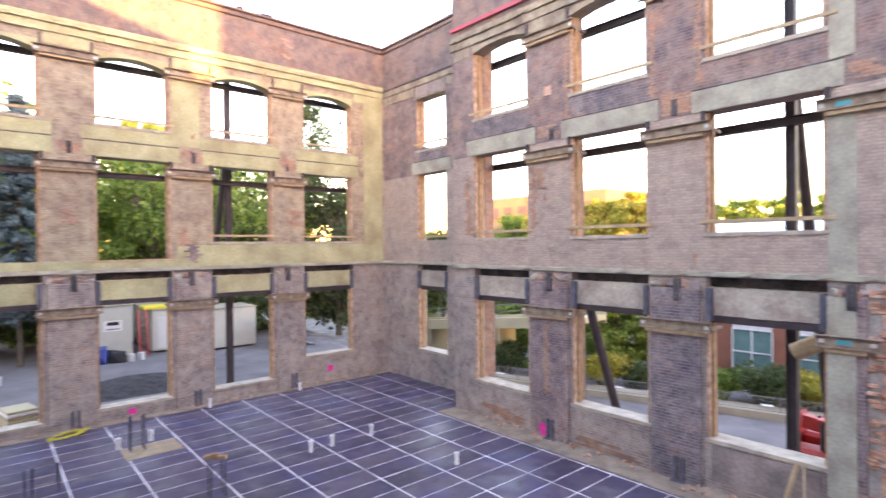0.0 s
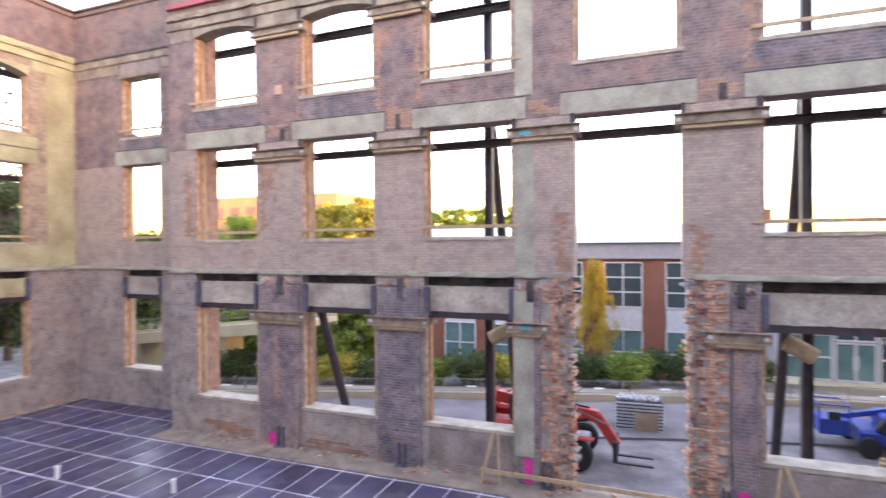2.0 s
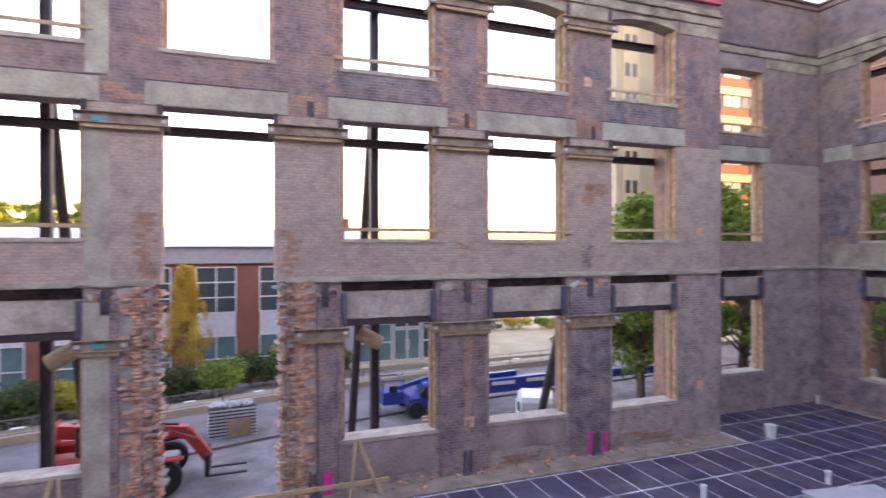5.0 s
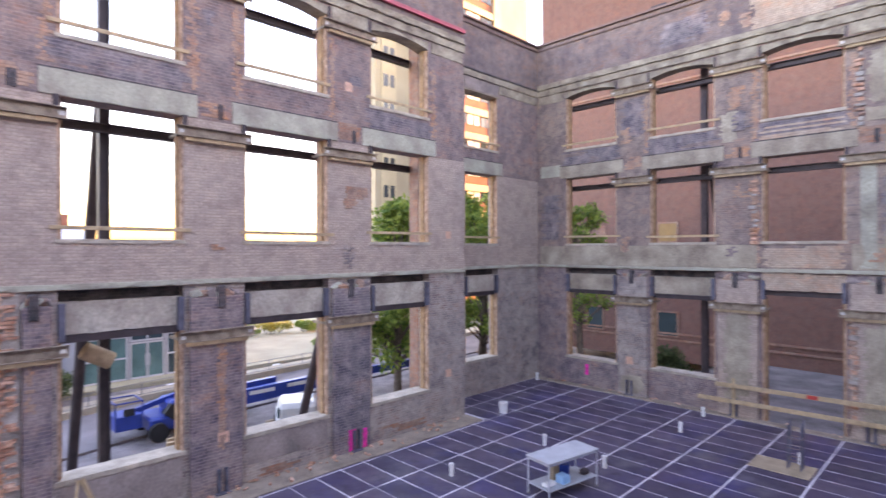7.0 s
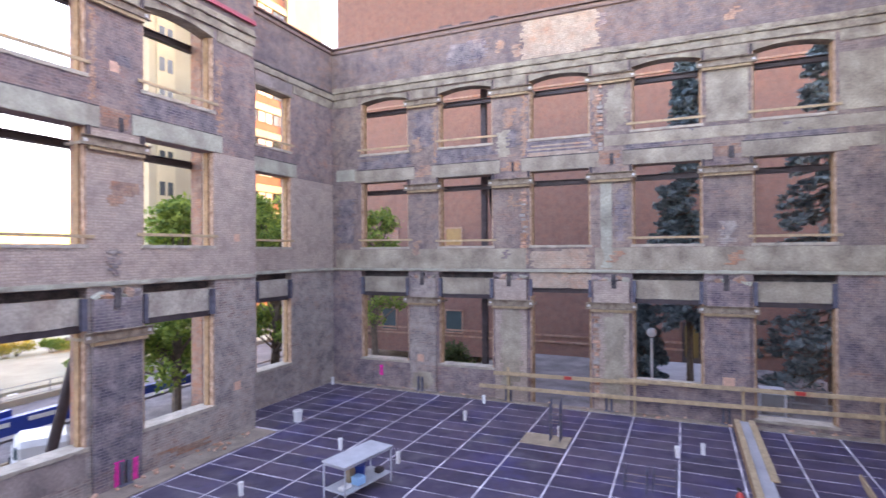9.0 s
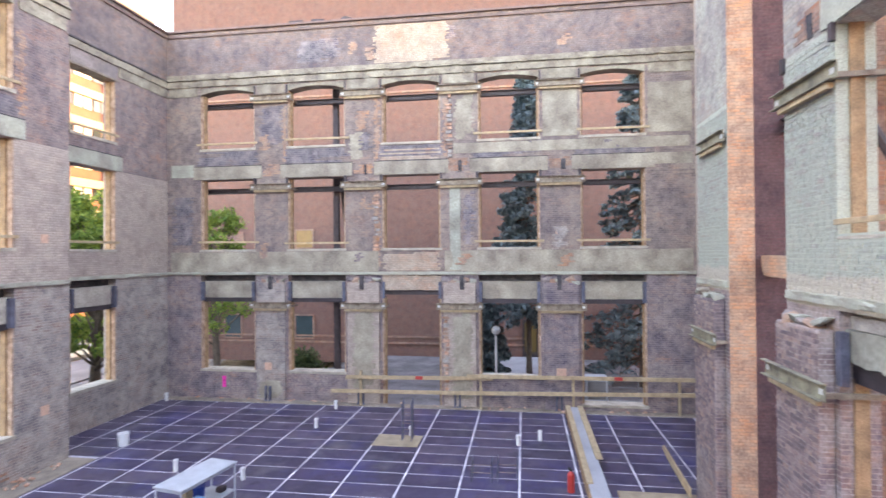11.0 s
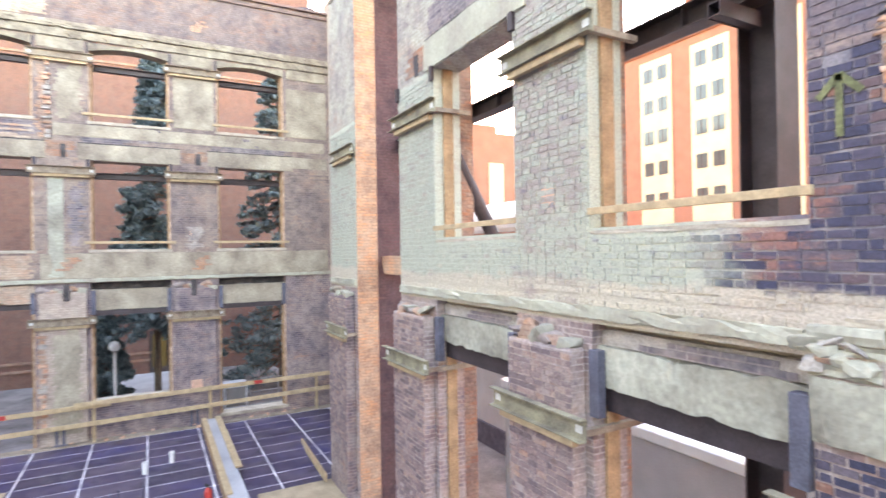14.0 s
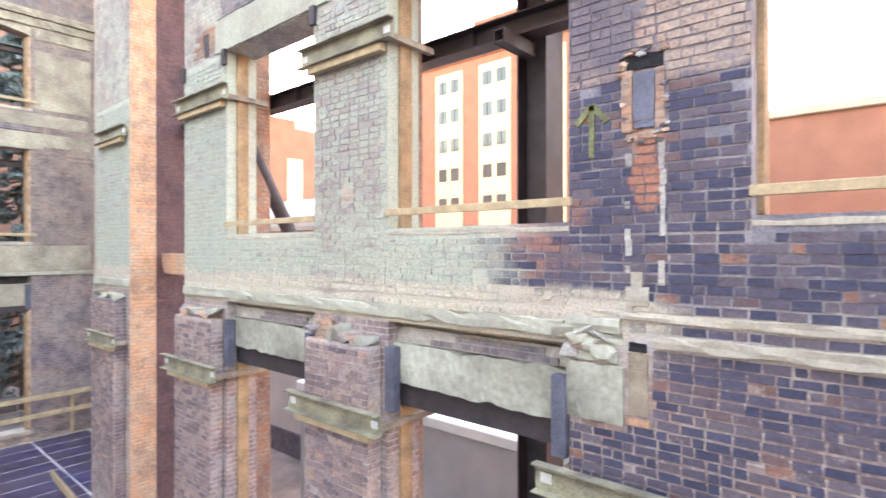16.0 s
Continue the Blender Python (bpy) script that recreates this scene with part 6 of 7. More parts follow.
rail((20.0, 6.75, 1.12), (20.0, 1.15, 1.2)), rail((20.0, 7.35, 0.58), (20.0, 1.25, 0.65))
rail((19.93, 2.1, 1.28), (19.93, -6.0, 1.34)), rail((19.93, 2.0, 0.66), (19.93, -6.0, 0.82))
for y in (6.2, 1.6, -1.75, -5.4):
    bm = bmesh.new()
    box(bm, 20.06, 20.12, y - 0.045, y + 0.045, 0.0, 1.36, None, 0.004)
    tagged(link_bm(bm, "rail_post", WOOD), "timber post carrying the guard rails", "post", "rail posts")
for y, z, x in ((3.9, 1.165, 19.975), (-3.3, 1.33, 19.905)):
    tagged(link_bm(boxed(x - 0.012, x - 0.001, y - 0.14, y + 0.14, z - 0.06, z + 0.06), "red_tape", RED), "red tape wrapped on the timber rail", "tape", "red tapes")
rail((-3.95, 12.55, 0.36), (3.15, 12.55, 0.33), "timber barrier rail across the tall doorway", 0.04, 0.1)
for x0, x1 in ((-3.71, -3.95), (-3.6, -3.45), (2.48, 2.93), (2.42, 2.2)):
    bm = bmesh.new()
    bar(bm, (x0, 12.86, 1.2), (x1, 12.45, 0.0), 0.04, 0.09)
    tagged(link_bm(bm, "rail_brace", WOOD), "leaning timber brace of the doorway barrier", "brace", "doorway braces")


def mark(side, face, u, z, w, h, mat, d, name, label):
    m = frame_of(side, face)
    bm = bmesh.new()
    n, j = (8, 0.16 * w) if mat is PINK else (1, 0.0)
    zs = [z - h / 2 + h * k / n for k in range(n + 1)]
    edge = [(u - w / 2 + RNG.uniform(0, j), q) for q in zs] + [(u + w / 2 - RNG.uniform(0, j), q) for q in zs[::-1]]
    back, front = [[bm.verts.new((a, dd, q)) for a, q in edge] for dd in (-d - 0.001, -d - 0.006)]
    for k in range(len(edge)):
        bm.faces.new((back[k], back[(k + 1) % len(edge)], front[(k + 1) % len(edge)], front[k]))
    bm.faces.new(front), bm.faces.new(back[::-1])
    bm.transform(m)
    bmesh.ops.recalc_face_normals(bm, faces=bm.faces)
    tagged(link_bm(bm, name, mat), label, "marking", name + "s")


for u, z, w, h in ((-2.85, 0.36, 0.24, 0.6), (1.75, 0.26, 0.24, 0.6), (9.05, 0.34, 0.28, 0.62), (9.5, 0.32, 0.18, 0.56), (-10.4, 0.25, 0.3, 0.36)):
    mark("N", 13.0, u, z, w, h, PINK, 0.121, "pink_mark", "bright pink survey paint on the pier foot")
mark("W", -21.0, 11.6, 0.55, 0.3, 0.24, PINK, 0.0, "pink_mark", "bright pink survey paint on the wall foot")
mark("W", -21.0, 4.0, 0.25, 0.3, 0.2, PINK, 0.0, "pink_mark", "bright pink survey paint on the wall foot")
mark("E", 20.4, 12.0, 0.72, 0.2, 0.45, PINK, 0.0, "pink_mark", "bright pink survey paint on the wall foot")
for s, f, u, z, w, d in (("N", 13.0, 5.35, 1.34, 0.27, 0.121), ("N", 13.0, 13.1, 1.6, 0.27, 0.0), ("E", 20.4, 10.05, 1.4, 0.3, 0.121), ("E", 20.4, -1.35, 1.4, 0.36, 0.121), ("E", 20.4, -1.35, 6.6, 0.3, 0.0), ("N", 13.0, 13.1, 6.3, 0.24, 0.0), ("N", 13.0, -10.2, 10.4, 0.26, 0.0), ("N", 13.0, 9.05, 10.5, 0.26, 0.0), ("S", -4.2, 5.1, 6.45, 0.24, 0.0)):
    mark(s, f, u, z, w, w, ORANGE, d, "orange_tag", "square orange tag fixed to the brick pier")
for s, f, cols in (("N", 13.0, N_COLS), ("E", 20.4, E_COLS), ("W", -21.0, W_COLS)):
    for i in range(len(cols) - 1):
        u = (cols[i][1] + cols[i + 1][0]) / 2 + 0.1
        m = frame_of(s, f)
        root = thing("anchor_posts", label="pair of dark steel anchor stubs at the pier foot", category="anchor", group="anchor stubs")
        for du in (-0.09, 0.09):
            cbox("stub", root, STEEL_BLUE, m, u + du - 0.035, u + du + 0.035, -0.2, -0.13, 0.03, 0.62)
        cbox("plate", root, STEEL_BLUE, m, u - 0.17, u + 0.17, -0.26, -0.125, 0.03, 0.055)
for x, y, z, w in ((-21.2, 6.8, 15.04, 0.2), (-21.2, 7.94, 15.04, 0.26), (-21.2, 8.97, 15.04, 0.4), (20.6, 8.92, 15.04, 0.5), (20.6, 8.04, 15.04, 0.4), (20.6, 6.71, 15.04, 0.45), (20.6, -5.3, 15.04, 0.5)):
    bm = rubble(int(y * 10) + 60, w, w * 1.6, 0.3)
    bm.transform(Matrix.Translation((x, y, z + 0.08)))
    tagged(link_bm(bm, "parapet_debris", STEEL), "dark lump of debris lying on the parapet coping", "debris", "debris on the parapets")
for u, z, d in ((-2.9, 8.52, 0.08), (-2.9, 3.82, 0.17)):
    mark("N", 13.0, u, z, 0.26, 0.1, plain("cyan_paint", (0.05, 0.36, 0.42), 0.7, 0, 0.2), d, "cyan_mark", "cyan survey paint on the steel channel")
# rubble along the wall feet
rs = random.Random(4)
bm = bmesh.new()
for i in range(240):
    side = rs.choice("NNNWE")
    if side == "N":
        x, y = rs.uniform(-13.8, 13.3), 13.0 - abs(rs.gauss(0, 0.3)) - 0.02
    elif side == "W":
        x, y = -21.0 + abs(rs.gauss(0, 0.2)), rs.uniform(0, 14)
    else:
        x, y = 20.4 - abs(rs.gauss(0, 0.2)), rs.uniform(-5, 14)
    s = rs.uniform(0.02, 0.07)
    box(bm, -s, s, -s * 0.6, s * 0.6, -s * 0.4, s * 0.4, pose(x, y, 0.05 + s * 0.3, rs.uniform(-30, 30), rs.uniform(-30, 30), rs.uniform(0, 360)))
tagged(link_bm(bm, "rubble", BR_TOOTH), "loose broken brick along the wall feet", "rubble", kind="stuff")

# ---- soot-blackened brick faces of the near wall ----
ROW, LEN = 0.076, 0.176
rb = random.Random(12)
b_mesh = []
for k in range(6):
    w, h = LEN - 0.02, ROW - 0.02
    bm = bmesh.new()
    vs = box(bm, -w / 2, w / 2, -0.03, 0.007, -h / 2, h / 2)
    for v in vs:
        v.co += Vector((rb.uniform(-0.006, 0.006), rb.uniform(-0.002, 0.002), rb.uniform(-0.005, 0.005)))
    bmesh.ops.recalc_face_normals(bm, faces=bm.faces)
    me = bpy.data.meshes.new("brick")
    bm.to_mesh(me), bm.free()
    me.materials.append(SOOT)
    b_mesh.append(me)
s_holes = [(a, b, Z2 - 0.12, 8.88) for a, b in S_COLS] + [(a, b, 0, 5.02) for a, b in S_COLS[4:]]
keep_out = s_holes + [(1.37, 1.72, 6.72, 7.36), (1.68, 2.2, 4.36, 5.35), (1.48, 1.68, 4.4, 5.14)]
n_bricks = 0


def lay(u0, u1, z0, z1, face, singles, mat=0):
    """Running bond between u0 and u1, cut at the openings."""
    global n_bricks
    r = 0
    z = z0
    while z + ROW <= z1 + 1e-6:
        zc = z + ROW / 2
        spans, s = [], u0
        for h in sorted(h for h in keep_out if face < -4.1 and h[2] < zc < h[3] and h[0] < u1 and h[1] > u0):
            if h[0] > s:
                spans.append((s, h[0]))
            s = max(s, h[1])
        if s < u1:
            spans.append((s, u1))
        sag = 0.004 * math.sin(r * 1.7)
        for sa, sb in spans:
            u = math.floor((sa - u0) / LEN) * LEN + u0 - (LEN / 2 if r % 2 else 0) + rb.uniform(-0.012, 0.012)
            while u < sb:
                ln = LEN / 2 if rb.random() < 0.24 else LEN
                a, b = max(sa, u), min(sb, u + ln)
                if b - a > 0.025 and rb.random() > 0.015:
                    dy = rb.uniform(0.0, 0.004)
                    if singles and n_bricks < 290 and b - a > LEN - 0.01:
                        ob = new("brick", rb.choice(b_mesh))
                        ob.location = ((a + b) / 2, face + dy, zc + sag)
                        ob.rotation_euler = (0, rb.uniform(-0.012, 0.012), 0)
                        ob.parent = ws_
                        n_bricks += 1
                    else:
                        vl, fl = layers[mat]
                        i = len(vl)
                        g = rb.uniform(0.006, 0.0105)
                        for x in (a + g, b - g):
                            for y in (face + 0.007 + dy, face - 0.02):
                                for zz in (zc + sag - ROW / 2 + g, zc + sag + ROW / 2 - g):
                                    vl.append((x + rb.uniform(-0.005, 0.005), y + rb.uniform(-0.002, 0.002), zz + rb.uniform(-0.004, 0.004)))
                        fl.extend([[i + j for j in f] for f in ((0, 1, 3, 2), (4, 6, 7, 5), (0, 4, 5, 1), (2, 3, 7, 6), (0, 2, 6, 4), (1, 5, 7, 3))])
                u += ln
        z += ROW
        r += 1


layers = [([], []), ([], [])]
lay(-0.4, 2.18, 2.75, 5.04, -4.2, True)
lay(-0.4, 1.66, 5.15, 5.235, -4.2, False)
lay(-0.4, 9.45, 5.31, 8.86, -4.2, False)
lay(2.25, 9.45, 5.19, 5.31, -4.2, False)
lay(4.5, 5.66, 1.4, 4.7, -3.98, False, 1)
lay(8.1, 9.35, 1.4, 4.7, -3.98, False, 1)
lay(12.16, 13.49, 1.4, 4.78, -3.98, False, 1)
lay(11.95, 13.85, 5.15, 8.86, -4.2, False)
for (vl, fl), mt_ in zip(layers, (SOOT, PURPLE)):
    me = bpy.data.meshes.new("brick_facing")
    me.from_pydata(vl, [], fl)
    me.materials.append(mt_)
    bf = new("brick_facing", me)
    bf.parent = ws_
    tagged(bf, kind="stuff")
ms = frame_of("S", -4.2)
for z0, z1, b_, d_ in ((5.05, 5.14, 1.46, 0.05), (5.245, 5.305, 1.95, 0.03)):
    rough("mortar_ledge", ws_, SILL, ms, -0.6, b_, -d_, -0.003, z0, z1, 0.014, 0.08, "pale mortar ledge")
# no real recess: a black block carries the shade of the flue hole
rough("flue_hole", ws_, plain("hole_shade", (0.012, 0.01, 0.012), 0.95, 0, 0.3), ms, 1.39, 1.68, -0.014, -0.001, 7.2, 7.32, 0.03, 0.03, "hole knocked in the bricks, its shade painted black")
rough("flue_plate", ws_, STEEL_BLUE, ms, 1.46, 1.62, -0.015, -0.004, 6.8, 7.17, 0.012, 0.05, "blue-grey flue plate")
rough("flue_ledge", ws_, STEEL_BLUE, ms, 1.45, 1.6, -0.03, -0.004, 6.74, 6.785, 0.012, 0.05, "bent steel ledge of the flue")
for a, b, z0, z1 in ((1.38, 1.45, 6.72, 7.18), (1.63, 1.71, 6.72, 7.2), (1.4, 1.68, 6.66, 6.73)):
    rough("flue_frame", ws_, BR_PATCH, ms, a, b, -0.016, -0.003, z0, z1, 0.025, 0.04)
rough("concrete_patch", ws_, PLASTER, ms, 1.7, 2.19, -0.03, -0.003, 4.4, 4.86, 0.02, 0.06, "pale plaster patch with broken edges")
for a, b, z0, z1, d_ in ((1.75, 2.2, 4.88, 4.97, 0.02), (1.84, 2.14, 4.975, 5.04, 0.045), (1.7, 1.95, 5.05, 5.12, 0.03), (1.72, 2.2, 5.13, 5.24, 0.05)):
    rough("broken_edge", ws_, BR_PATCH if d_ == 0.045 else PLASTER, ms, a, b, -d_, -0.003, z0, z1, 0.035, 0.05, "broken brick and plaster at the beam end")
for k in range(7):
    bm = rubble(520 + k, 0.2, 0.14, 0.16)
    bm.transform(ms @ Matrix.Translation((1.95 + 0.06 * k - 0.1, -0.01, 4.98 + 0.045 * ((k * 3) % 5))))
    bmesh.ops.recalc_face_normals(bm, faces=bm.faces)
    part("broken_plaster", bm, (PLASTER, MORTAR)[k % 2], ws_)
rf_ = random.Random(77)
for k in range(34):
    side_k = k % 4
    u = (1.36 + 0.03 * rf_.random(), 1.69 + 0.03 * rf_.random(), rf_.uniform(1.38, 1.7), rf_.uniform(1.42, 1.66))[side_k]
    z = (rf_.uniform(6.7, 7.35), rf_.uniform(6.7, 7.35), rf_.uniform(7.31, 7.36), rf_.uniform(6.62, 6.72))[side_k]
    bm = rubble(560 + k, rf_.uniform(0.04, 0.09), 0.03, rf_.uniform(0.03, 0.06))
    bm.transform(ms @ Matrix.Translation((u, -0.012, z)))
    bmesh.ops.recalc_face_normals(bm, faces=bm.faces)
    part("broken_brick", bm, (BR_PATCH, BR_SOOT_SHADE, MORTAR, BR_TOOTH, BR_DARK)[k % 5], ws_)
rough("rusty_slot", ws_, RUST, ms, 1.51, 1.66, -0.012, -0.002, 4.5, 4.98, 0.02, 0.04, "rusty steel slot in the wall")
# black block painted as the shade inside a small hole
rough("slot_hole", ws_, plain("hole_shade", (0.012, 0.01, 0.012)), ms, 1.52, 1.66, -0.014, -0.001, 5.0, 5.06, 0.02, 0.03, "hole above the rusty slot, its shade painted black")
rough("slot_brick", ws_, BR_PATCH, ms, 1.5, 1.68, -0.02, -0.003, 4.41, 4.48, 0.02, 0.04)
for u in (1.4, 1.66):
    z = 6.62
    while z > 5.34:
        h = 0.04 + 0.1 * RNG.random()
        if RNG.random() < 0.5:
            rough("mortar_run", ws_, MORTAR, ms, u - 0.012 - 0.02 * RNG.random(), u + 0.012 + 0.02 * RNG.random(), -0.0165, -0.012, z - h, z, 0.01, 0.02)
        z -= h
for a, b, z0, z1 in ((1.5, 1.68, 5.36, 5.5), (1.55, 1.64, 5.5, 5.62), (2.34, 2.42, 5.36, 5.44), (4.66, 4.71, 5.38, 5.43)):
    rough("mortar_smear", ws_, SILL, ms, a, b, -0.018, -0.012, z0, z1, 0.02, 0.04, "pale mortar smear")
YG = plain("yellow_green_spray", (0.15, 0.155, 0.07), 0.8, 0, 0.5, 12.0)
cbox("spray_arrow", ws_, YG, ms, 1.94, 1.99, -0.022, -0.0175, 6.55, 6.98)
for sg in (-1, 1):
    cbox("spray_arrow", ws_, YG, ms @ Matrix.Translation((1.965, 0, 6.98)) @ Matrix.Rotation(sg * 0.75, 4, "Y"), -0.025, 0.025, -0.022, -0.0175, -0.2, 0.0)

# ---- yard north: telehandler, stacked forms, boom lift, truck, fence ----
th = thing("telehandler", (-4.15, 20.6, -2.2), 0, "red telehandler with lowered boom and steel forks", "vehicle")
part("chassis", boxed(-1.7, 1.9, -0.55, 0.55, 0.55, 0.95, bevel=0.06), GREY_M, th)
part("body", boxed(-1.75, 1.5, -1.0, -0.2, 0.85, 1.5, bevel=0.1), RED, th)
part("engine_cover", boxed(-1.75, -0.2, 0.2, 1.0, 0.85, 1.7, bevel=0.12), RED, th)
cabp = part("cab", boxed(-0.9, 0.5, -1.02, -0.2, 1.51, 2.45, bevel=0.08), BLACK, th)
part("cab_roof", boxed(-0.95, 0.55, -1.05, -0.17, 2.451, 2.52, bevel=0.02), RED, cabp)
part("rear_panel", boxed(-1.83, -1.76, -0.9, 0.9, 0.95, 2.3, bevel=0.03), RED, th)
bm = bmesh.new()
bar(bm, (-1.6, -0.05, 2.15), (2.2, -0.05, 1.72), 0.34, 0.42)
bl = part("boom", bm, RED, th)
bm = bmesh.new()
bar(bm, (-0.6, -0.275, 2.02), (1.6, -0.275, 1.77), 0.02, 0.14)
part("boom_decal", bm, PVC, bl, "pale lettering bar")
bm = bmesh.new()
bar(bm, (2.15, -0.05, 1.75), (2.85, -0.05, 0.75), 0.28, 0.34)
part("boom_nose", bm, RED, th)
for y in (-0.2, 0.1):
    bm = bmesh.new()
    limb(bm, (0.2, y, 1.2), (1.9, y, 1.62), 0.06, 0.06, 12)
    part("lift_cylinder", bm, BLACK, th)
    bm = bmesh.new()
    limb(bm, (1.2, y, 2.05), (2.5, y, 1.5), 0.035, 0.035, 10)
    part("tilt_cylinder", bm, GREY_M, th)
bm = bmesh.new()
bar(bm, (-1.2, 0.0, 2.34), (1.9, 0.0, 1.99), 0.1, 0.06)
part("hose_tray", bm, BLACK, th)
for x in (-1.1, 1.55):
    part("mudguard", boxed(x - 0.6, x + 0.6, -1.2, -0.85, 1.14, 1.2, bevel=0.03), RED, th)
part("headlight", boxed(1.5, 1.56, -0.8, -0.6, 1.1, 1.25, bevel=0.02), PVC, th)
part("carriage", boxed(2.75, 2.9, -0.6, 0.6, 0.25, 1.0, bevel=0.03), BLACK, th)
for y in (-0.4, 0.4):
    part("fork", boxed(2.9, 4.1, y - 0.06, y + 0.06, 0.2, 0.26), STEEL, th)
for x in (-1.1, 1.55):
    for y in (-1.0, 1.0):
        w = bpy.data.objects.new("wheel", None)
        scene.collection.objects.link(w)
        w.parent = th
        bm = bmesh.new()
        bmesh.ops.create_cone(bm, cap_ends=True, segments=28, radius1=0.56, radius2=0.56, depth=0.38, matrix=Matrix.Translation((x, y, 0.56)) @ Matrix.Rotation(radians(90), 4, "X"))
        bmesh.ops.bevel(bm, geom=[e for e in bm.edges if e.calc_length() < 0.2], offset=0.06, segments=2, affect="EDGES")
        part("tyre", bm, BLACK, w)
        bm = bmesh.new()
        bmesh.ops.create_cone(bm, cap_ends=True, segments=20, radius1=0.3, radius2=0.22, depth=0.41, matrix=Matrix.Translation((x, y, 0.56)) @ Matrix.Rotation(radians(90), 4, "X"))
        part("rim", bm, GREY_M, w)

sf = thing("form_stack", (-0.65, 25.0, -2.2), 4, "stack of grey steel forms with a plywood sheet", "stack")
for k in range(9):
    part("form", boxed(-0.95, 0.95, -0.5, -0.44, 0.05 + k * 0.14, 0.12 + k * 0.14, bevel=0.008), GALV, sf)
    part("form", boxed(-0.95, 0.95, 0.44, 0.5, 0.05 + k * 0.14, 0.12 + k * 0.14, bevel=0.008), GALV, sf)
for k in range(9):
    part("crossbar", boxed(-0.94 + k * 0.23, -0.9 + k * 0.23, -0.43, 0.43, 0.02, 1.29), GREY_M, sf)
part("core", boxed(-0.9, 0.9, -0.38, 0.38, 0.0, 1.22), STEEL, sf)
for k in range(14):
    bm = rubble(700 + k, 0.26, 0.4, 0.2)
    bm.transform(Matrix.Translation((-0.85 + 0.13 * k, (-0.2, 0.2)[k % 2], 1.36)))
    part("stone", bm, CONCRETE_G, sf)
part("sheet", boxed(-0.2, 0.75, -0.56, -0.52, 0.0, 0.85), PLY, sf)

lf = thing("boom_lift", (8.15, 25.5, -2.2), 0, "blue articulated boom lift with folded arm", "vehicle")
part("base", boxed(-1.0, 1.2, -0.9, 0.9, 0.35, 0.95, bevel=0.08), BLUE, lf)
part("turret", boxed(-0.2, 1.1, -0.7, 0.7, 0.96, 1.52, bevel=0.1), BLUE, lf)
bm = bmesh.new()
bar(bm, (0.6, -0.3, 0.92), (9.0, -0.3, 1.1), 0.34, 0.68)
bar(bm, (9.0, -0.3, 1.1), (15.6, -0.3, 1.04), 0.26, 0.42)
a_ = part("arm", bm, BLUE, lf)
for x in (3.5, 5.5, 8.0):
    part("arm_decal", boxed(x, x + 1.3, -0.49, -0.475, 0.96 + x * 0.021, 1.14 + x * 0.021), PVC, a_, "pale lettering bar")
part("basket", boxed(-2.2, -1.2, -0.6, 0.6, 0.6, 1.2, bevel=0.03), BLUE, lf)
bm = bmesh.new()
bar(bm, (-1.4, 0, 1.2), (0.3, 0, 1.6), 0.2)
part("jib", bm, BLUE, lf)
bm = bmesh.new()
bar(bm, (-0.3, -0.75, 1.25), (1.0, -0.75, 0.2), 0.35, 0.5)
part("engine_box", bm, BLACK, lf)
bm = bmesh.new()
bar(bm, (0.9, 0.25, 1.3), (5.2, 0.25, 1.42), 0.26, 0.26)
part("upper_arm", bm, BLUE, lf)
bm = bmesh.new()
limb(bm, (1.2, -0.1, 0.7), (4.4, -0.1, 0.62), 0.07, 0.07, 10)
part("ram", bm, GREY_M, lf)
part("control_box", boxed(-1.9, -1.5, -0.66, -0.6, 1.2, 1.5, bevel=0.02), BLACK, lf)
for a_, b_ in (((-2.2, -0.6), (-1.2, -0.6)), ((-2.2, 0.6), (-1.2, 0.6)), ((-2.2, -0.6), (-2.2, 0.6)), ((-1.2, -0.6), (-1.2, 0.6))):
    bm = bmesh.new()
    bar(bm, (*a_, 1.75), (*b_, 1.75), 0.05)
    part("basket_rail", bm, BLUE, lf)
    bm = bmesh.new()
    bar(bm, (*a_, 1.2), (*a_, 1.72), 0.05)
    part("basket_post", bm, BLUE, lf)
for x in (-0.7, 0.9):
    for y in (-1.0, 1.0):
        bm = bmesh.new()
        bmesh.ops.create_cone(bm, cap_ends=True, segments=22, radius1=0.38, radius2=0.38, depth=0.28, matrix=Matrix.Translation((x, y, 0.38)) @ Matrix.Rotation(radians(90), 4, "X"))
        part("wheel", bm, BLACK, lf)
TRUCK_WHITE = plain("white_truck_paint", (0.45, 0.45, 0.44), 0.35, 0, 0.06)
tk = thing("white_truck", (11.6, 20.4, -2.2), 62, "white pickup truck parked in the yard", "vehicle")
part("body", boxed(-2.4, 2.4, -0.9, 0.9, 0.45, 1.05, bevel=0.12), TRUCK_WHITE, tk)
part("cab", boxed(-0.7, 1.2, -0.82, 0.82, 1.06, 1.75, bevel=0.18), TRUCK_WHITE, tk)
part("windscreen", boxed(-0.62, 1.12, -0.835, 0.835, 1.2, 1.6, bevel=0.05), GLASS, tk)
for x in (-1.5, 1.5):
    for y in (-0.86, 0.86):
        bm = bmesh.new()
        bmesh.ops.create_cone(bm, cap_ends=True, segments=20, radius1=0.37, radius2=0.37, depth=0.24, matrix=Matrix.Translation((x, y, 0.37)) @ Matrix.Rotation(radians(90), 4, "X"))
        part("wheel", bm, BLACK, tk)
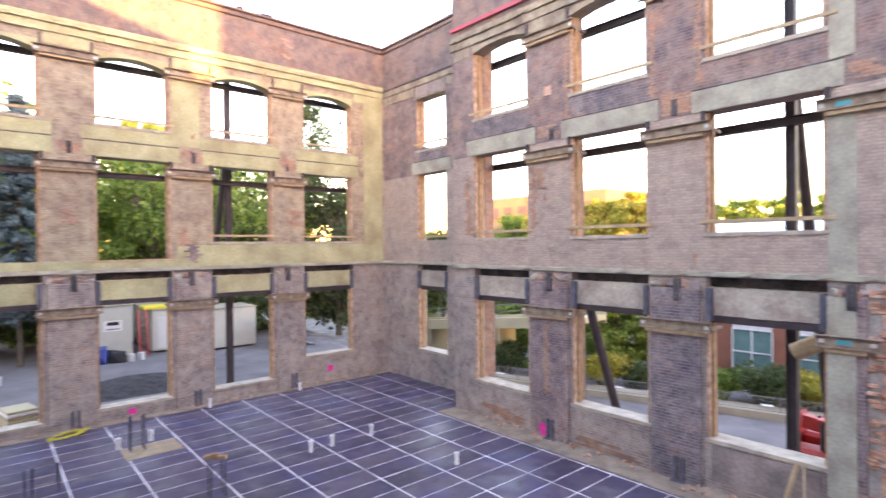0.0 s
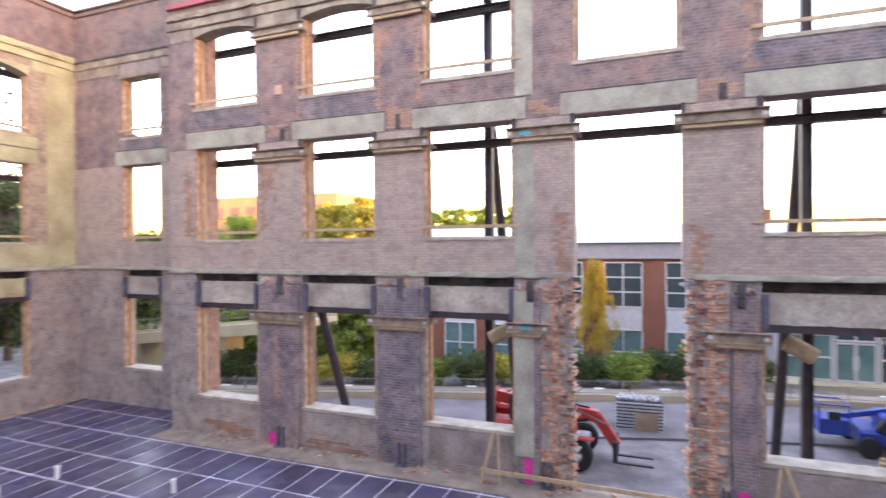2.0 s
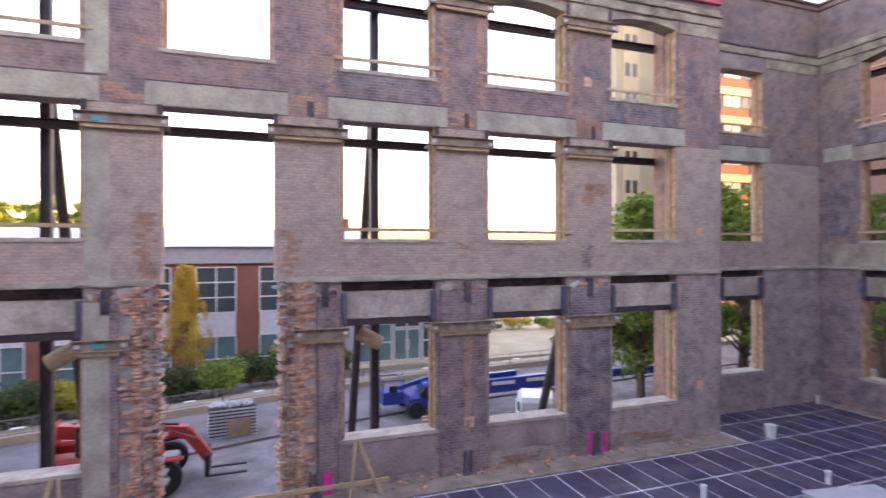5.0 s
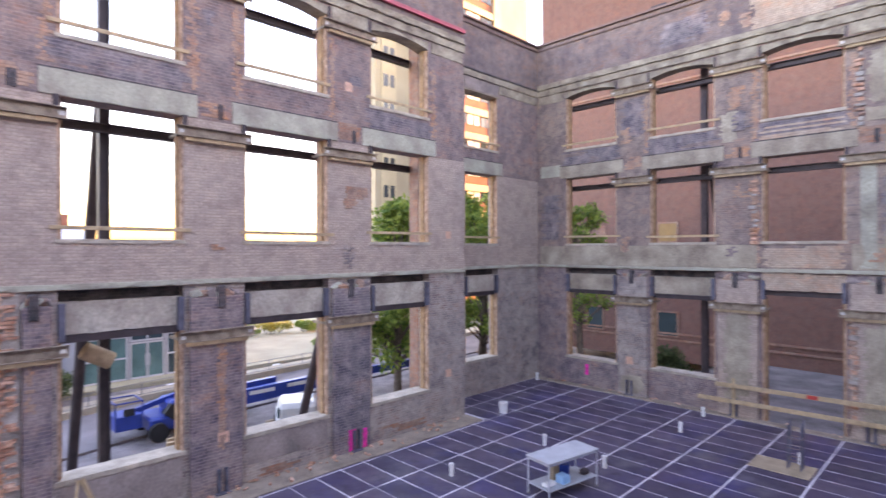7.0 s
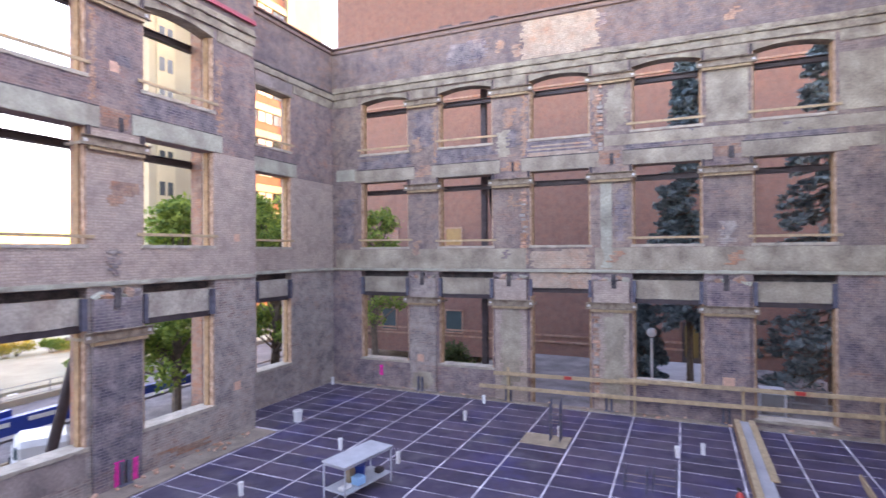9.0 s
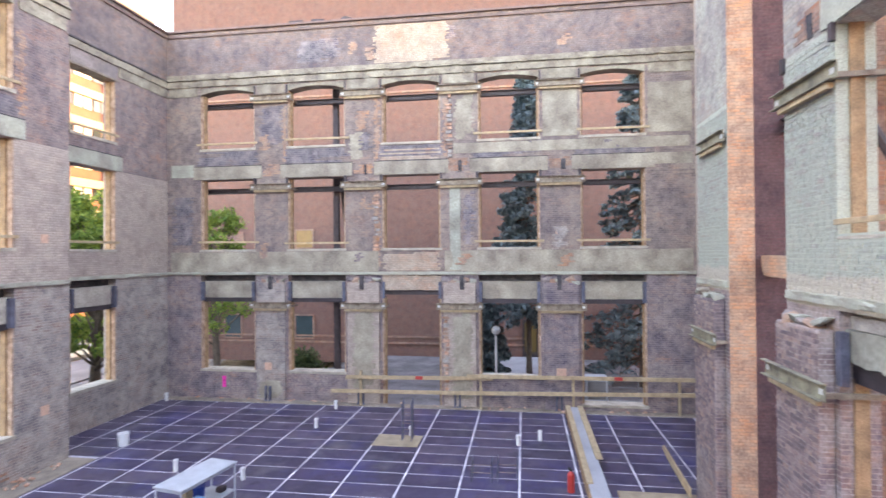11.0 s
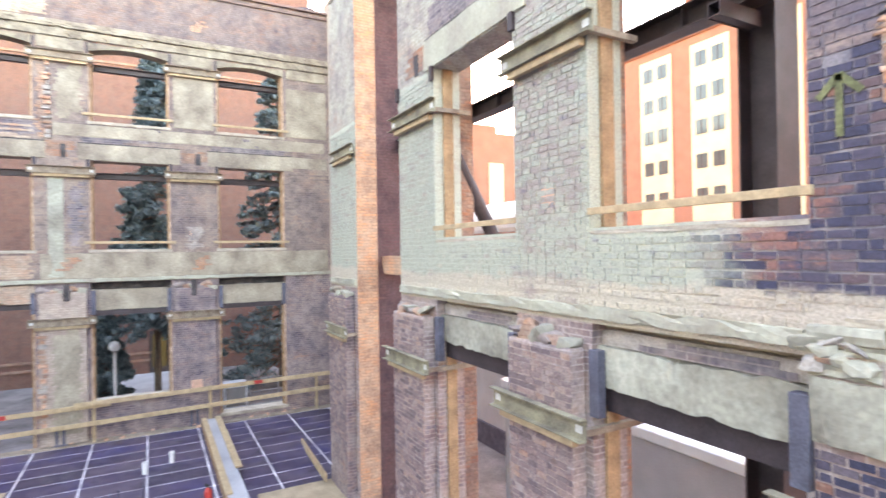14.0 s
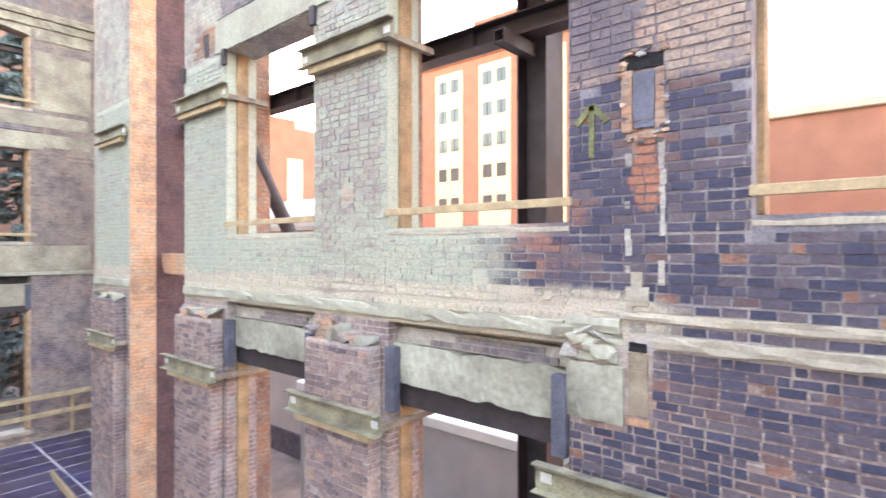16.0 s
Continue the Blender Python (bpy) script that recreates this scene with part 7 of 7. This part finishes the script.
for k, (x, y) in enumerate(((8.2, 23.2), (12.2, 22.6), (5.6, 19.8))):
    ps = thing("timber_pile", (x, y, -2.2), 10 * k, "low pile of brown boards in the yard", "timber pile", "timber piles")
    for j in range(6):
        part("board", boxed(-1.0 + 0.06 * j, 1.0 + 0.05 * j, -0.5 + 0.17 * j, -0.36 + 0.17 * j, 0.0, 0.12 + 0.1 * (j % 3)), (PLY, RUST, WOOD)[(j + k) % 3], ps)

fn = thing("wire_fence", label="grey wire mesh fence on the concrete barrier with white tags", category="fence")
FENCE = [p for p in along(0.15, 0.25) if -30 < p.x < 34]
for p in FENCE[::10]:
    part("post", cylinder(0.03, -1.8, -1.1, p.x, p.y, 8), GREY_M, fn)
for z in (-1.14, -1.74):
    bm = bmesh.new()
    for p, q in zip(FENCE, FENCE[1:]):
        bar(bm, (*p, z), (*q, z), 0.03)
    part("rail", bm, GREY_M, fn)
bm = bmesh.new()
for p, q in zip(FENCE, FENCE[1:]):
    bar(bm, (*p, -1.74), (*p, -1.14), 0.007)
    for k in range(5):
        bar(bm, (*p, -1.65 + k * 0.11), (*q, -1.65 + k * 0.11), 0.007)
tagged(part("mesh", bm, GREY_M, fn), kind="stuff")
for k in range(9, len(FENCE) - 4, 13):
    p, q = FENCE[k], FENCE[k + 2]
    bm = bmesh.new()
    bar(bm, (p.x, p.y - 0.04, -1.5), (q.x, q.y - 0.04, -1.5), 0.24, 0.01)
    part("tag", bm, PVC, fn)
fb = thing("footbridge", label="pale concrete footbridge beyond the street", category="bridge")
for nm, y0, y1, h0, h1, mt_ in (("deck", 25.0, 27.4, -0.3, 0.0, CREAM), ("edge_beam", 24.86, 24.998, -0.5, 0.16, CREAM), ("edge_beam", 27.402, 27.55, -0.5, 0.16, CREAM), ("handrail", 24.9, 24.95, 0.95, 1.0, GREY_M), ("handrail", 24.9, 24.95, 0.55, 0.59, GREY_M)):
    bm = boxed(-40, -17.5, y0, y1, h0, h1)
    for v in bm.verts:
        v.co.z += 1.0 + (v.co.x + 24.0) * 0.115
    part(nm, bm, mt_, fb)
for i in range(11):
    x = -39.5 + 2.0 * i
    part("rail_post", cylinder(0.025, 1.0 + (x + 24) * 0.115, 2.0 + (x + 24) * 0.115, x, 24.93, 8), GREY_M, fb)
for x in (-38, -31, -24.1):
    part("pillar", boxed(x - 0.25, x + 0.25, 25.3, 26.9, -2.5, 0.7 + (x + 24) * 0.115, bevel=0.04), CREAM, fb)

# ---- yard west: site containers, ladder, pails, tarpaulin ----
WHITE = plain("white_sheet_metal", (0.52, 0.51, 0.46), 0.5, 0.1, 0.06, 2.0, 0.05)


def container(at, rz, ln, wd, ht, label, door):
    root = thing("site_container", at, rz, label, "container", "white site containers")
    part("shell", boxed(-ln, 0, -wd / 2, wd / 2, 0.12, ht, bevel=0.03), WHITE, root)
    part("roof", boxed(-ln - 0.04, 0.04, -wd / 2 - 0.04, wd / 2 + 0.04, ht + 0.002, ht + 0.07), PAVE, root)
    part("skid", boxed(-ln + 0.2, -0.2, -wd / 2 + 0.2, wd / 2 - 0.2, 0.0, 0.119), STEEL, root)
    if door == "roll":
        for k in range(12):
            part("slat", boxed(0.002, 0.03, -wd / 2 + 0.25, wd / 2 - 0.25, 0.25 + k * (ht - 0.6) / 12, 0.24 + (k + 1) * (ht - 0.6) / 12, bevel=0.006), FRAME_W, root)
    elif door == "sign":
        part("sign", boxed(0.002, 0.02, -0.1, 0.75, 1.45, 2.0), PVC, root)
        part("sign_bar", boxed(0.021, 0.025, 0.05, 0.6, 1.75, 1.93), BLACK, root)
        part("sign_bar", boxed(0.021, 0.025, 0.0, 0.66, 1.52, 1.58), GREY_M, root)
    return root


container((-33.0, 5.1, 0.03), 0, 6, 2.5, 2.75, "white site office container with a notice", "sign")
container((-33.0, 8.3, 0.03), 0, 6, 2.0, 2.35, "white storage container with a roller shutter", "roll")
container((-31.5, 11.2, 0.03), 0, 6, 2.6, 2.3, "white storage container beside a grey tarpaulin", "")
tagged(link_bm(boxed(-34.2, -33.2, 6.9, 8.9, 2.43, 2.65, bevel=0.05), "yellow_bundle", plain("yellow_sheet", (0.75, 0.62, 0.05), 0.5)), "yellow wrapped bundle on the container roof", "bundle")
ld = thing("ladder", label="red fibreglass ladder leaning on the container", category="ladder")
for dy in (-0.2, 0.2):
    bm = bmesh.new()
    bar(bm, (-32.2, 6.75 + dy, 0.03), (-32.92, 6.8 + dy, 2.5), 0.07, 0.03)
    part("rail", bm, RED, ld)
for k in range(8):
    t = (k + 0.6) / 8.4
    bm = bmesh.new()
    bar(bm, (-32.2 - 0.72 * t, 6.55 + 0.05 * t, 0.03 + 2.47 * t), (-32.2 - 0.72 * t, 6.95 + 0.05 * t, 0.03 + 2.47 * t), 0.03)
    part("rung", bm, RED, ld)
for x, y in ((-31.6, 6.0), (-31.7, 6.5), (-31.5, -0.2), (-29.8, 0.6)):
    copy_thing(bk, pose(x, y, 0.03, 0, 0, 40))
for k, (x, y, w, h, mat) in enumerate(((-32.2, 4.6, 0.7, 0.6, BLUE), (-32.0, 5.3, 0.6, 0.5, BLACK), (-32.3, 3.7, 0.5, 0.6, BLACK), (-32.0, 0.2, 0.6, 0.4, BLACK))):
    bm = rubble(400 + k, w * 2, w * 1.6, h * 1.7)
    bm.transform(Matrix.Translation((x, y, 0.03 + h * 0.62)))
    tagged(link_bm(bm, "tool_bag", mat), "soft bag of tools heaped by the container", "bag", "bags by the container")
bm = bmesh.new()
n = 14
g = [[bm.verts.new((-31.0 + 0.25 * j + 0.05 * noise.noise(Vector((i, j, 1.3))), 12.6 + i * 0.2, 0.05 + 1.9 * (1 - i / (n - 1)) ** 1.4 * (1 - 0.04 * j) + 0.12 * noise.noise(Vector((i * 0.5, j * 0.7, 0))))) for j in range(8)] for i in range(n)]
for i in range(n - 1):
    for j in range(7):
        bm.faces.new((g[i][j], g[i + 1][j], g[i + 1][j + 1], g[i][j + 1]))
ob = tagged(link_bm(bm, "tarpaulin", plain("grey_tarpaulin", (0.3, 0.31, 0.33), 0.5, 0, 0.2)), "wrinkled grey tarpaulin draped to the ground", "tarpaulin")
md = ob.modifiers.new("thickness", "SOLIDIFY")
md.thickness = 0.02
pl = thing("pallet_load", (-22.9, 1.0, 0.03), 12, "pallet of wrapped bricks and yellow hose by the opening", "pallet")
part("pallet", boxed(-0.6, 0.6, -0.5, 0.5, 0.0, 0.14), WOOD, pl)
for k in range(4):
    part("layer", boxed(-0.5, 0.5, -0.42, 0.42, 0.145 + k * 0.1, 0.235 + k * 0.1, bevel=0.02), (CREAM, PLY, PVC, CREAM)[k], pl)

bm = bmesh.new()
n = 18
g = [[bm.verts.new((-27.2 + 3.4 * i / n, 2.4 + 5.2 * j / n, 0.02 + max(0.0, 0.5 * math.sin(math.pi * i / n) * math.sin(math.pi * j / n) + 0.06 * noise.noise(Vector((i * 0.6, j * 0.6, 0)))))) for j in range(n + 1)] for i in range(n + 1)]
for i in range(n):
    for j in range(n):
        bm.faces.new((g[i][j], g[i + 1][j], g[i + 1][j + 1], g[i][j + 1]))
tagged(link_bm(bm, "soil_mound", plain("black_gravel", (0.05, 0.045, 0.048), 0.95, 0, 0.35, 5.0, 0.8, 30.0)), "low heap of dark soil outside the opening", "soil heap")
# ---- yard east ----
lp = thing("globe_lamp", (26.5, 1.35, -0.75), 0, "white post lamp with a round globe", "lamp")
part("post", cylinder(0.06, 0, 2.6), FRAME_W, lp)
bm = bmesh.new()
bmesh.ops.create_uvsphere(bm, u_segments=20, v_segments=14, radius=0.22, matrix=Matrix.Translation((0, 0, 2.82)))
part("globe", bm, PVC, lp)
part("collar", cylinder(0.1, 2.58, 2.64), GREY_M, lp)
ub = thing("utility_box", (21.75, -2.75, -0.72), 0, "grey utility cabinet outside the opening", "cabinet")
part("body", boxed(-0.3, 0.3, -0.42, 0.42, 0.1, 1.75, bevel=0.03), GALV, ub)
part("plinth", boxed(-0.35, 0.35, -0.46, 0.46, 0, 0.1), CONCRETE_G, ub)
part("panel", boxed(-0.32, -0.301, -0.34, 0.34, 0.9, 1.6, bevel=0.004), GREY_M, ub)
rf = thing("pipe_railing", label="grey pipe railing beside the brick building", category="railing")
for y in (-5.0, -3.8, -2.6):
    part("post", cylinder(0.03, -0.8, 0.35, 25.0, y, 8), GREY_M, rf)
bm = bmesh.new()
for z in (0.33, -0.2):
    bar(bm, (25.0, -6.5, z), (25.0, -2.0, z), 0.04)
part("rail", bm, GREY_M, rf)
tagged(link_bm(boxed(29, 33.9, -1.6, 1.4, -1.0, -0.6, bevel=0.02), "entrance_step", CONCRETE_G), "grey concrete landing at the dark door", "step")
vb = thing("white_bin", (10.2, -8.0, -2.22), 10, "pale green-white bin beside the ramp", "bin")
part("body", boxed(-0.9, 0.9, -0.7, 0.7, 0.0, 1.5, bevel=0.05), plain("pale_green", (0.5, 0.58, 0.52), 0.6), vb)
part("lid", boxed(-0.95, 0.95, -0.75, 0.75, 1.502, 1.6, bevel=0.02), FRAME_W, vb)
